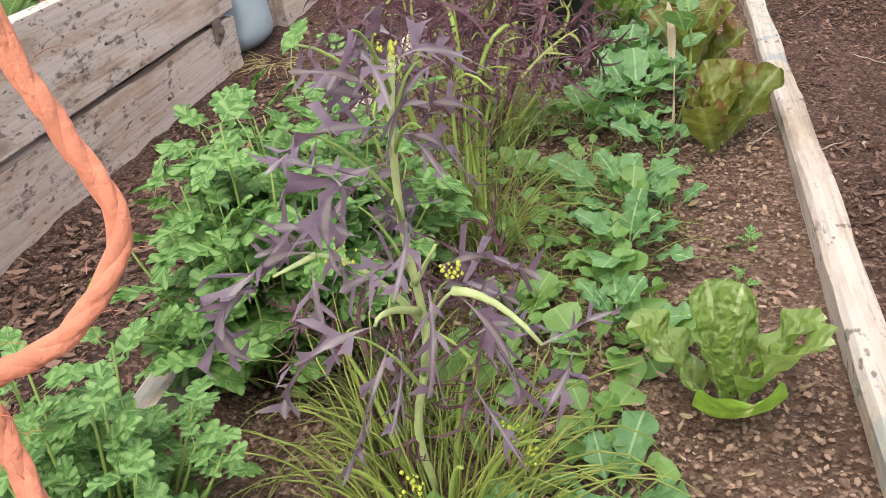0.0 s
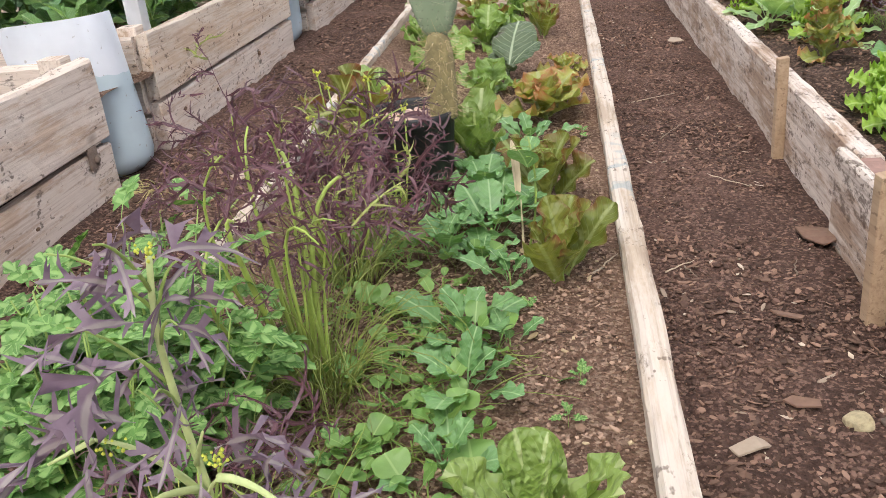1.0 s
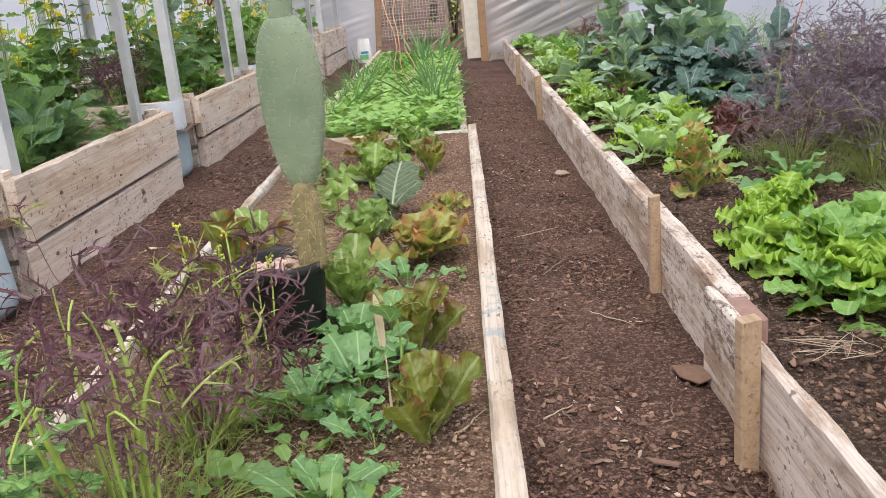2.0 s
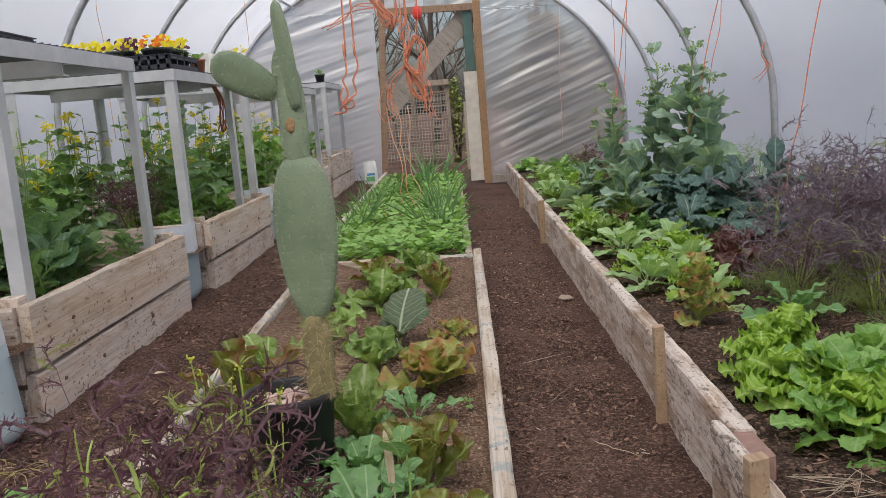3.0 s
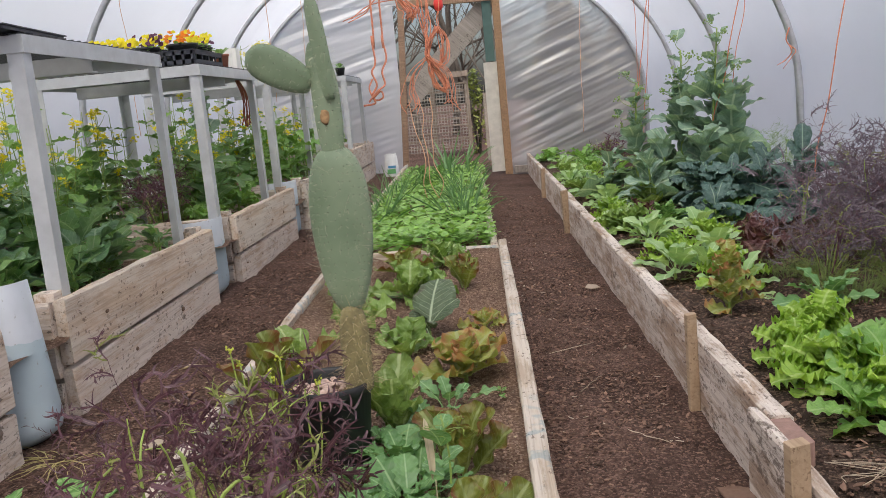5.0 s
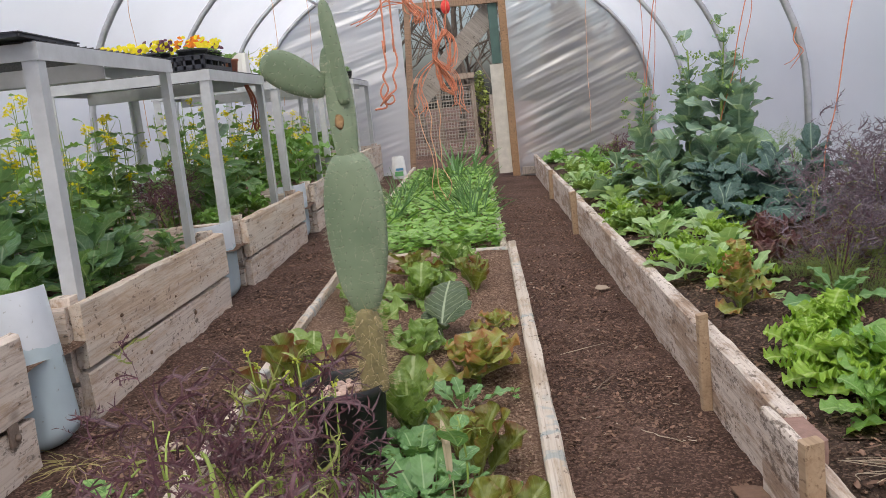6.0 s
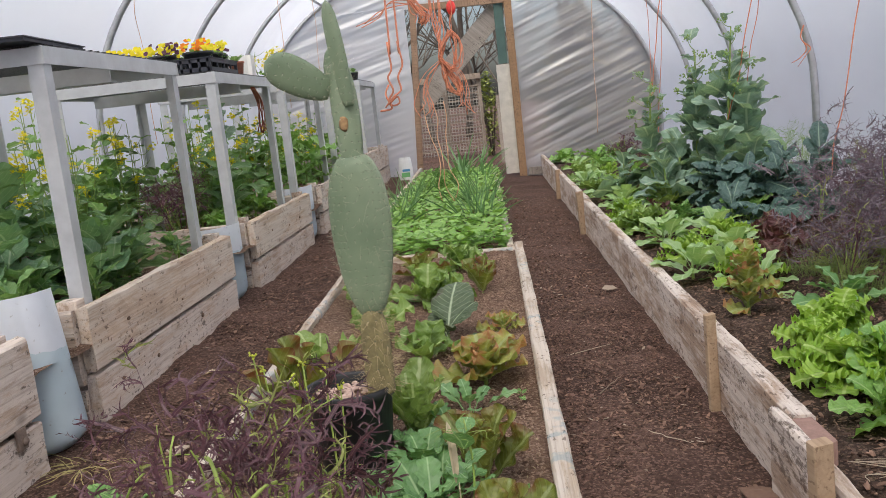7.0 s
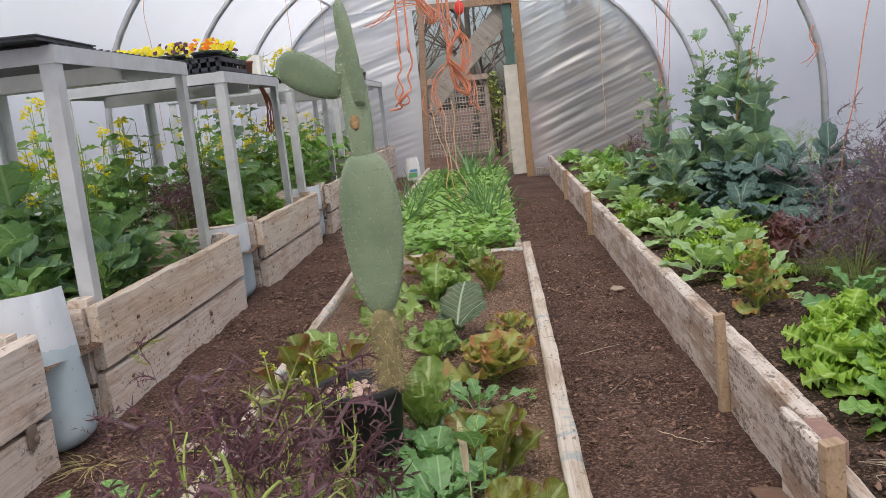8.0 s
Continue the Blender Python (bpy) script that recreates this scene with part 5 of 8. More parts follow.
def grass_tuft(name, mat, at, r, count, h, seed, parent, w=0.0026, droop=1.0, label=""):
    rs = random.Random(seed)
    base = [leaf(1.0, 0.05, 0.0, 0.25, 0.6, 8, 2, droop * (0.4 + 0.25 * i), 0, 0.5, seed=i) for i in range(5)]
    pcs = []
    for i in range(count):
        a, q = rs.uniform(0, 6.28), math.sqrt(rs.random())
        p = Vector(at) + Vector((r * q * math.cos(a), r * q * math.sin(a), 0))
        L = h * rs.uniform(0.45, 1.1)
        m = turned(p, math.degrees(-a) + 180 + rs.uniform(-60, 60) if rs.random() < 0.2 else math.degrees(a) - 90 + rs.uniform(-50, 50), rs.uniform(35, 89), L) @ Matrix.Diagonal((w / 0.05 / L, 1, 1, 1))
        pcs.append(moved(base[i % 5], m))
    V, F, U = merge(pcs)
    return tagged(put(name, mesh_of(name, V, F, mat, True, U), parent, None, label), kind="stuff")


def wispy_mustard(at, h, stems, radii, clouds, label, seed, blades=120, blade_h=0.2, wide=1.0, mat=None, stout=1.0):
    """A bolted mustard: arching green stems, purple side twigs, and thin cut leaves along the twigs."""
    rs = random.Random(seed)
    ob = thing("mustard_plant", label, "mustard plant", "mustard plants", at=at)
    main = []
    for i in range(stems):
        a = i * 2.4 + seed
        q = 0.35 + 0.65 * rs.random()
        tip = Vector((radii[0] * 0.85 * q * math.cos(a), radii[1] * 0.85 * q * math.sin(a), h * rs.uniform(0.6, 1.0) * (1.1 - 0.35 * q)))
        main.append((arc((0.02 * math.cos(a), 0.02 * math.sin(a), 0), tip, (rs.gauss(0, 0.05), rs.gauss(0, 0.05), 0.12 * q), 10), (0.004 if i < 3 else 0.0024) * stout))
    for k, (pts, r) in enumerate(main):
        strands("stem", S_LIME if k % 2 or stout > 1.4 else S_PURPLE, [(pts, r)], ob, sides=6)
    twigs, pcs, green = [], [], []
    base = [thread_leaf(seed * 40 + i, rs.choice((3, 4, 5))) for i in range(22)]
    per = max(3, int(clouds / stems / 2.5))
    for pts, r in main:
        for j in range(per):
            p = pts[min(9, rs.randrange(4, 11))]
            d = Vector((rs.uniform(-1, 1), rs.uniform(-1, 1), rs.uniform(-0.35, 0.9))).normalized() * rs.uniform(0.25, 0.8) * radii[0]
            tw = arc(p, p + d, (rs.gauss(0, 0.015), rs.gauss(0, 0.015), rs.uniform(-0.02, 0.03)), 6)
            twigs.append((tw, 0.0009))
            for k in range(rs.choice((2, 3, 4, 4))):
                c = tw[rs.randrange(2, 6)]
                L = rs.uniform(0.04, 0.12) * (0.7 + 0.3 * wide)
                az = math.degrees(math.atan2(-d.x, d.y)) + rs.uniform(-80, 80)
                m = turned(c, az, rs.uniform(-40, 60), L, rs.uniform(-90, 90)) @ Matrix.Diagonal((rs.uniform(0.5, 0.95) * wide, 1, 1, 1))
                (green if rs.random() < 0.035 else pcs).append(moved(base[rs.randrange(22)], m))
    tagged(strands("twig_work", S_PURPLE, twigs, ob, sides=4), kind="stuff")
    V, F, U = merge(pcs)
    tagged(put("leaf_threads", mesh_of("leaf_threads", V, F, mat or G_THREAD, True, U), ob, None, "dark red-purple feathery leaves"), kind="stuff")
    if green:
        V, F, U = merge(green)
        tagged(put("young_threads", mesh_of("young_threads", V, F, G_GRASS, True, U), ob, None, "yellow-green feathery leaves"), kind="stuff")
    for i in range(max(3, stems // 4)):
        a = rs.uniform(0, 6.28)
        q = rs.uniform(0.2, 0.9)
        tip = (radii[0] * 1.1 * q * math.cos(a), radii[1] * q * math.sin(a), h * rs.uniform(0.6, 0.95))
        strands("flower_shoot", S_LIME, [(arc((0.03 * math.cos(a), 0.03 * math.sin(a), h * 0.2), tip, (rs.gauss(0, 0.03), rs.gauss(0, 0.03), 0.05), 10), 0.0026)], ob, sides=6)
    wiry("foliage", G_GRASS, (0, 0, 0), 0.04 + 0.15 * radii[0], blades, blade_h, seed + 1, ob, label="yellow-green narrow stalks")
    return ob


wispy_mustard((-0.01, 1.7, 0.2), 0.48, 9, (0.15, 0.16, 0.2), 130, "bolted mustard with thick pale stems and sparse purple leaves", 2, 170, 0.28, 1.1, None, 1.5)
wispy_mustard((-0.05, 2.1, 0.2), 0.38, 13, (0.2, 0.24, 0.13), 145, "feathery dark purple mustard with green stalks", 3, 130, 0.26, 1.55, None, 1.35)
wispy_mustard((-0.02, 1.28, 0.2), 0.22, 5, (0.1, 0.1, 0.06), 40, "young mustard tuft with yellow-green stalks", 4, 120, 0.2)

rs = random.Random(58)
for i in range(34):
    x, y = rs.uniform(-0.12, 0.2), 1.3 + 1.1 * rs.random()
    rosette("weed_tuft", "low leafy green weed between the salad plants", "weed", (x, y, 0.205), P_ROUND if i % 3 else P_SHUN, rs.choice((4, 5, 6)), rs.uniform(0.9, 1.5) * (1.0 if i % 3 else 0.5), (20, 75), "weeds", 0.008, 0.01, seed=1300 + i, stem_r=0.0015)
stalks = thing("mustard_plant", "upright yellow-green mustard shoots with small buds by the pot", "mustard plant", "mustard plants", at=(-0.03, 2.4, 0.2))
rs = random.Random(83)
for i in range(11):
    x, y = rs.uniform(-0.16, 0.1), rs.uniform(-0.1, 0.08)
    tip = Vector((x + rs.gauss(0, 0.03), y + rs.gauss(0, 0.03), rs.uniform(0.22, 0.36)))
    pts = arc((x * 0.6, y, 0), tip, (rs.gauss(0, 0.012), rs.gauss(0, 0.012), 0), 8)
    strands("stem", S_LIME, [(pts, 0.003)], stalks, sides=6, taper=0.6)
    for k in range(4):
        put("leaf", rs.choice(P_BUDLEAF), stalks, turned(pts[rs.randrange(3, 8)], rs.uniform(0, 360), rs.uniform(20, 80), rs.uniform(0.5, 1.1)))
    pcs = [moved(lathe([(0.0, -0.003), (0.0028, -0.001), (0.003, 0.001), (0.0, 0.004)], 5), Matrix.Translation(tip + Vector((rs.gauss(0, 0.004), rs.gauss(0, 0.004), rs.gauss(0, 0.004))))) for k in range(9)]
    V, F, _ = merge(pcs)
    put("bud_head", mesh_of("bud_head", V, F, F_MBUD, True), stalks)
weeds = wiry("ground_weeds", G_GRASS, (0.0, 1.75, 0.205), 0.26, 520, 0.13, 77, None, 0.0011, "", 1.0)
tagged(weeds, "thin straw-coloured weeds lying on the soil", "weeds", kind="stuff")

# ---- prickly pear ----
def cactus_material():
    m, nt, b = material("prickly_pear_skin", 0.6)
    _, v, _ = spread(nt)
    n1 = nd(nt, "ShaderNodeTexNoise", Vector=v, Scale=7.0, Detail=4)
    n2 = nd(nt, "ShaderNodeTexNoise", Vector=v, Scale=60.0, Detail=4)
    col = ramp(nt, n1.outputs[0], (0.35, (0.135, 0.19, 0.112)), (0.65, (0.225, 0.285, 0.182)))
    col = mixc(nt, calc(nt, "MULTIPLY", n2.outputs[0], 0.3), col, (0.2, 0.26, 0.165))
    sc = nd(nt, "ShaderNodeTexNoise", Vector=v, Scale=4.5, Detail=6, Roughness=0.7)
    col = mixc(nt, ramp(nt, sc.outputs[0], (0.68, (0, 0, 0)), (0.74, (1, 1, 1))), col, (0.3, 0.22, 0.12))
    nt.links.new(col, b.inputs["Base Color"])
    bump(nt, b, n2.outputs[0], 0.35, 0.002)
    return m


M_PEAR = cactus_material()
M_TRUNK = plain("corky_cactus_stem", (0.25, 0.21, 0.1), 0.85, 0, 0.4, 30, 0.006)
M_SPINE = plain("cactus_spine", (0.56, 0.54, 0.4), 0.6)
M_BEARD = plain("straw_fibre", (0.58, 0.45, 0.26), 0.75, 0, 0.3, 60)
M_AREOLE = plain("cactus_areole", (0.095, 0.12, 0.075), 0.8)


def pad_shape(L, W, T, low=0.45, neck=0.4):
    """A flattened pad along +z; returns verts, faces and a function for its skin."""
    def half(t):
        if t < low:
            return neck + (1 - neck) * max(0.0, 1 - ((low - t) / low) ** 2.0) ** 0.75
        return max(0.0, 1 - ((t - low) / (1 - low)) ** 2.4) ** 0.5
    def skin(t, a):
        w = half(t)
        c, d = math.cos(a), math.sin(a)
        return Vector((W * w * math.copysign(abs(c) ** 0.8, c), T * min(1, w * 1.4) * math.copysign(abs(d) ** 0.8, d), L * t))
    rows, n = 22, 24
    V = [tuple(skin(i / (rows - 1), 2 * math.pi * j / n)) for i in range(rows) for j in range(n)]
    F = [(i * n + j, i * n + (j + 1) % n, (i + 1) * n + (j + 1) % n, (i + 1) * n + j) for i in range(rows - 1) for j in range(n)]
    F += [tuple(range(n))[::-1], tuple(range((rows - 1) * n, rows * n))]
    return V, F, skin


pear = thing("prickly_pear", "tall grey-green prickly pear cactus with stacked pads in a black pot", "cactus", at=(0.105, 2.58, 0.4))


def pad(a, b, W, T, turn, mat, low, neck, seed, spines=True, hair=0):
    a, b = Vector(a), Vector(b)
    d = b - a
    V, F, skin = pad_shape(d.length, W, T, low, neck)
    q = Matrix.Translation(a) @ d.to_track_quat("Z", "Y").to_matrix().to_4x4() @ Euler((0, 0, radians(turn))).to_matrix().to_4x4()
    ob = put("pad" if not hair else "trunk", mesh_of("pad", V, F, mat, True), pear, q)
    rs = random.Random(seed)
    dots, spn = [], []
    rows = int(d.length / 0.017)
    for i in range(rows):
        t = (i + 0.7) / (rows + 0.6)
        k = max(6, int(18 * W / 0.06))
        for j in range(k):
            ang = 2 * math.pi * (j + 0.5 * (i % 2)) / k + rs.uniform(-0.13, 0.13)
            p = skin(min(0.99, t + rs.uniform(-0.008, 0.008)), ang)
            nrm = (skin(t, ang + 0.02) - skin(t, ang - 0.02)).cross(skin(min(t + 0.01, 1), ang) - skin(max(t - 0.01, 0), ang))
            if nrm.length < 1e-9:
                continue
            nrm.normalize()
            mm = Matrix.Translation(p + nrm * 0.0002) @ nrm.to_track_quat("Z", "Y").to_matrix().to_4x4()
            dots.append(moved(lathe([(0.0016, 0), (0.0012, 0.0005), (0.0, 0.0007)], 7), mm))
            for _ in range(5 if hair else 3):
                e = (nrm + Vector((rs.uniform(-0.7, 0.7), rs.uniform(-0.7, 0.7), rs.uniform(-0.8, 0.4)))).normalized() * rs.uniform(0.008, 0.02 if not hair else 0.05)
                spn.append((arc(p, p + e, (0, 0, -0.002), 3), 0.00017 if not hair else 0.0004))
    for _ in range(int(520 * W * d.length / 0.027) // 10 * (0 if hair else 1)):
        t, ang = rs.uniform(0.08, 0.98), rs.uniform(0, 6.28)
        p = skin(t, ang)
        out = Vector((p.x / (W * W), p.y / (T * T), 0)).normalized()
        swing = Vector((rs.gauss(0, 1), rs.gauss(0, 0.4), rs.gauss(-0.2, 0.9))).normalized() * rs.uniform(0.018, 0.05)
        spn.append((arc(p, p + swing + out * 0.006, out * 0.007, 6), 0.00022))
    V, F, _ = merge(dots)
    tagged(put("areole_dot", mesh_of("areole_dot", V, F, M_AREOLE), ob, label="rows of small dark dots"), kind="stuff")
    if spn:
        tagged(strands("spine_cover", M_BEARD if hair else M_SPINE, spn, ob, sides=3, taper=0.3), kind="stuff")
    return ob


pad((0.0, 0, -0.01), (0.0, 0, 0.2), 0.034, 0.03, 0, M_TRUNK, 0.5, 0.95, 1, True, 1)
pad((0.0, 0, 0.175), (0.0, 0.0, 0.56), 0.071, 0.033, -8, M_PEAR, 0.58, 0.3, 2)
pad((0.0, 0, 0.53), (-0.006, 0.0, 0.765), 0.031, 0.021, 90, M_PEAR, 0.5, 0.7, 3)
pad((0.01, -0.02, 0.655), (-0.014, -0.022, 0.888), 0.021, 0.012, 50, M_PEAR, 0.5, 0.5, 4)
pad((-0.032, 0.005, 0.69), (-0.165, -0.02, 0.772), 0.042, 0.02, 80, M_PEAR, 0.6, 0.4, 5)
pad((-0.03, 0.02, 0.72), (-0.02, 0.03, 0.79), 0.02, 0.01, 20, M_PEAR, 0.5, 0.5, 6)

V, F = lathe([(0.0, -0.002), (0.008, -0.001), (0.011, 0.001), (0.007, 0.0025), (0.0, 0.002)], 12)
V = V * np.array([1.0, 1.6, 1.0]) * (1 + 0.07 * np.sin(np.arange(len(V)) * 2.3))[:, None]
put("scar", mesh_of("scar", V, F, plain("corky_scar", (0.34, 0.21, 0.1), 0.85, 0, 0.4, 90, 0.003), True), pear, pose(-0.007, -0.021, 0.618, 90, 0, 0), "brown corky scar")

pot = thing("plant_pot", "black plastic plant pot standing on the soil", "plant pot", at=(0.025, 2.6, 0.2))
V, F = lathe([(0.0, 0.0), (0.08, 0.0), (0.084, 0.004), (0.1, 0.18), (0.108, 0.182), (0.11, 0.205), (0.106, 0.208), (0.103, 0.2), (0.097, 0.17)], 40)
put("shell", mesh_of("shell", V, F, M_BLACK, True), pot)
V, F = lathe([(0.0, 0.175), (0.05, 0.178), (0.098, 0.172)], 24)
put("potting_soil", mesh_of("potting_soil", V, F, M_SOIL, True), pot)
rs = random.Random(3)
stones = []
for i in range(70):
    a, q = rs.uniform(0, 6.28), 0.09 * math.sqrt(rs.random())
    r = rs.uniform(0.006, 0.013)
    v, f = lathe([(0.0, -r * 0.6), (r * 0.8, -r * 0.3), (r, 0.1 * r), (r * 0.6, r * 0.5), (0.0, r * 0.6)], 6)
    stones.append((v + np.array([q * math.cos(a), q * math.sin(a), 0.18 + 0.004 * rs.random()]), f))
V, F, _ = merge(stones)
put("gravel", mesh_of("gravel", V, F, plain("pink_gravel", (0.5, 0.36, 0.3), 0.8, 0, 0.3, 40)), pot, label="pinkish gravel on the potting soil")

# ---- far middle bed ----
rs = random.Random(9)
rounds = [leaf(1.0, 0.42, 0.3, 0.5, 0.42, 6, 4, 0.5, 0, 0.12, seed=i) for i in range(4)]
pcs = []
for i in range(6200):
    x, y = rs.uniform(-0.46, 0.46), 5.6 + 5.8 * rs.random() ** 1.3
    z = 0.2 + 0.09 * rs.random() + 0.03 * noise.noise((x * 5, y * 3, 0))
    pcs.append(moved(rounds[i % 4], turned((x, y, z), rs.uniform(0, 360), rs.uniform(-5, 55), rs.uniform(0.035, 0.065), rs.uniform(-20, 20))))
V, F, U = merge(pcs)
tagged(put("salad_carpet", mesh_of("salad_carpet", V, F, G_CLAY, True, U)), "dense carpet of small round bright green salad leaves", "salad leaves", kind="stuff")


def blades(at, r, count, h, w, label, seed, name="chive_clump", cat="chives", grp="chive clumps", mat=None):
    ob = thing(name, label, cat, grp, at=at)
    grass_tuft("foliage", mat or G_BLADE, (0, 0, 0), r, count, h, seed, ob, w, 0.45)
    return ob


for i, (x, y, n, h) in enumerate([(-0.36, 7.0, 40, 0.4), (-0.33, 7.7, 45, 0.38), (-0.38, 8.4, 40, 0.36), (-0.32, 9.2, 36, 0.34), (0.28, 6.7, 45, 0.42), (0.3, 7.5, 45, 0.4), (0.27, 8.2, 36, 0.38), (-0.4, 6.4, 24, 0.34)]):
    blades((x, y, 0.18), 0.1, int(n * 0.75), h, 0.0035, "clump of thin upright green chives", 200 + i)
for i, (x, y, h) in enumerate([(0.1, 10.4, 0.55), (0.22, 10.9, 0.6), (-0.02, 11.0, 0.55), (0.3, 10.2, 0.5), (0.05, 11.6, 0.6)]):
    blades((x, y, 0.18), 0.05, 10, h * 0.85, 0.014, "tall blue-green leek with arching blades", 230 + i, "leek", "leek", "leeks")
for i, (x, y) in enumerate([(-0.1, 9.0), (0.0, 9.8), (-0.2, 10.2)]):
    herb = rosette("parsley_plant", "feathery green herb among salad leaves", "herb", (x, y, 0.2), P_SHUN, 24, 1.6, (25, 85), "far herbs", 0.05, 0.12, seed=250 + i)

# ---- right bed ----
RB = "salads in the long bed"
rosette("lettuce", "frilly lime green lettuce", "lettuce", (1.32, 2.95, 0.17), P_LIME, 28, 1.12, (25, 84), RB, 0.03, 0.06, 301)
rosette("lettuce", "second frilly lime green lettuce", "lettuce", (1.42, 2.72, 0.17), P_LIME, 22, 1.1, (20, 82), RB, 0.03, 0.05, 303)
rosette("pak_choi", "broad-leaved bright green salad plant", "leaf vegetable", (1.46, 2.9, 0.17), P_BRIGHT, 16, 1.25, (25, 75), RB, 0.03, 0.05, 305)
rosette("pak_choi", "spreading green plant with crinkled leaves", "leaf vegetable", (1.36, 2.6, 0.17), P_BRIGHT, 9, 1.0, (10, 55), RB, 0.03, 0.04, 307)
rosette("lettuce", "red and green frilly lettuce by the bed edge", "lettuce", (1.36, 2.22, 0.17), P_RED, 12, 1.3, (20, 75), RB, 0.02, 0.05, 309)
rosette("herb_plant", "feathery light green herb by the bed edge", "herb", (1.28, 2.0, 0.17), P_SHUN, 26, 1.1, (15, 80), RB, 0.04, 0.06, 311)
rosette("lettuce", "bolting lettuce with reddish brown frilly leaves", "lettuce", (1.3, 3.82, 0.17), P_RED, 22, 0.9, (35, 80), RB, 0.01, 0.2, 313)
rosette("lettuce", "loose lime green lettuce with frilled leaves", "lettuce", (1.32, 3.18, 0.17), P_LIME, 18, 0.95, (35, 84), RB, 0.03, 0.06, 317)
rosette("lettuce", "bushy lime green lettuce", "lettuce", (1.42, 3.28, 0.17), P_LIME, 24, 1.15, (25, 84), RB, 0.03, 0.08, 319)
rosette("pak_choi", "broad-leaved green plant behind the lettuces", "leaf vegetable", (1.62, 3.12, 0.17), P_BRIGHT, 16, 1.15, (25, 78), RB, 0.03, 0.06, 321)
rosette("pak_choi", "rounded green salad plant by the bed edge", "leaf vegetable", (1.3, 2.7, 0.17), P_BRIGHT, 9, 0.75, (25, 75), RB, 0.02, 0.04, 323)
rosette("rocket_plant", "spreading rocket plant with long green leaves", "salad plant", (1.62, 3.75, 0.17), P_ROCK, 14, 1.7, (25, 75), RB, 0.02, 0.04, 315)
for i, (x, y, P, n, s, lab) in enumerate([
    (1.38, 4.45, P_PALE, 10, 1.0, "pale green salad plant with rounded leaves"), (1.3, 4.9, P_LIME, 12, 0.95, "frilly yellow-green lettuce"), (1.5, 4.75, P_PALE, 10, 1.2, "pale green leafy brassica"),
    (1.32, 5.35, P_PALE, 10, 1.1, "leafy blue-green salad plant"), (1.6, 5.5, P_PALE, 10, 1.15, "leafy pale green plant"), (1.3, 5.95, P_LETT, 13, 1.15, "loose green lettuce"), (1.55, 6.1, P_SHUN, 30, 1.5, "bushy green herb"),
    (1.28, 6.6, P_LIME, 12, 1.0, "yellow-green frilly lettuce"), (1.6, 6.8, P_COS, 10, 1.0, "upright green cos lettuce"), (1.38, 7.3, P_PALE, 10, 1.1, "pale leafy plant"), (1.3, 8.1, P_LETT, 12, 1.1, "green lettuce"), (1.4, 8.9, P_PALE, 10, 1.1, "low leafy plant"),
    (1.35, 9.8, P_LETT, 12, 1.2, "green salad plant"), (1.6, 10.4, P_BRIGHT, 12, 1.3, "bright leafy plant"), (1.4, 11.0, P_PALE, 10, 1.15, "low green plant"), (1.7, 11.6, P_BRIGHT, 12, 1.4, "leafy green plant by the end wall"), (1.35, 12.1, P_BRIGHT, 12, 1.3, "green plant by the end wall"), (2.0, 12.0, P_BRIGHT, 12, 1.4, "leafy plant near the end wall"), (1.8, 9.4, P_BRIGHT, 10, 1.1, "small leafy plant"), (1.9, 5.9, P_BRIGHT, 10, 1.2, "small leafy plant among kale"), (1.45, 7.7, P_COS, 9, 1.0, "upright green lettuce"),
]):
    rosette("salad_plant", lab + " in the long bed", "salad plant", (x, y, 0.16), P, int(n * 1.5), s * 1.15, (10, 75), RB, 0.03, 0.05, 330 + i)
rs = random.Random(64)
for i in range(22):
    y = 4.15 + 5.6 * (i / 21) ** 1.15
    P, lab, s = ((P_PALE, "pale green salad plant with rounded leaves", 1.0), (P_LIME, "frilly yellow-green lettuce", 1.05), (P_PALE, "pale broad-leaved brassica seedling", 1.15), (P_SHUN, "bushy bright green herb", 1.3))[i % 4]
    rosette("salad_plant", lab + " in the long bed", "salad plant", (1.25 + rs.uniform(0.0, 0.42), y, 0.16), P, 22 if P is P_SHUN else 13, s * rs.uniform(0.9, 1.15), (28, 82), RB, 0.04, 0.06, 900 + i)
for i, (x, y, s) in enumerate([(1.75, 4.95, 1.15), (1.62, 4.5, 0.8), (1.85, 5.25, 1.0), (1.45, 6.35, 0.9)]):
    rosette("lettuce", "dark red lettuce with glossy leaves", "lettuce", (x, y, 0.16), P_DKRED, 11, s, (20, 75), RB, 0.03, 0.06, 360 + i)

wispy_mustard((2.16, 4.45, 0.16), 0.52, 20, (0.4, 0.4, 0.22), 1300, "tall bushy dark purple feathery mustard", 12, 260, 0.4, 1.15, G_GREYTHREAD)
wispy_mustard((1.98, 3.85, 0.16), 0.36, 12, (0.26, 0.26, 0.16), 330, "purple feathery mustard gone to seed", 13, 160, 0.3, 1.15, G_GREYTHREAD)
wispy_mustard((1.76, 4.1, 0.16), 0.3, 10, (0.24, 0.22, 0.1), 260, "low purple feathery mustard among grass", 17, 120, 0.22, 1.15, G_GREYTHREAD)
wispy_mustard((2.02, 3.35, 0.16), 0.32, 10, (0.26, 0.24, 0.12), 260, "purple feathery mustard beside salads", 18, 140, 0.24, 1.15, G_GREYTHREAD)
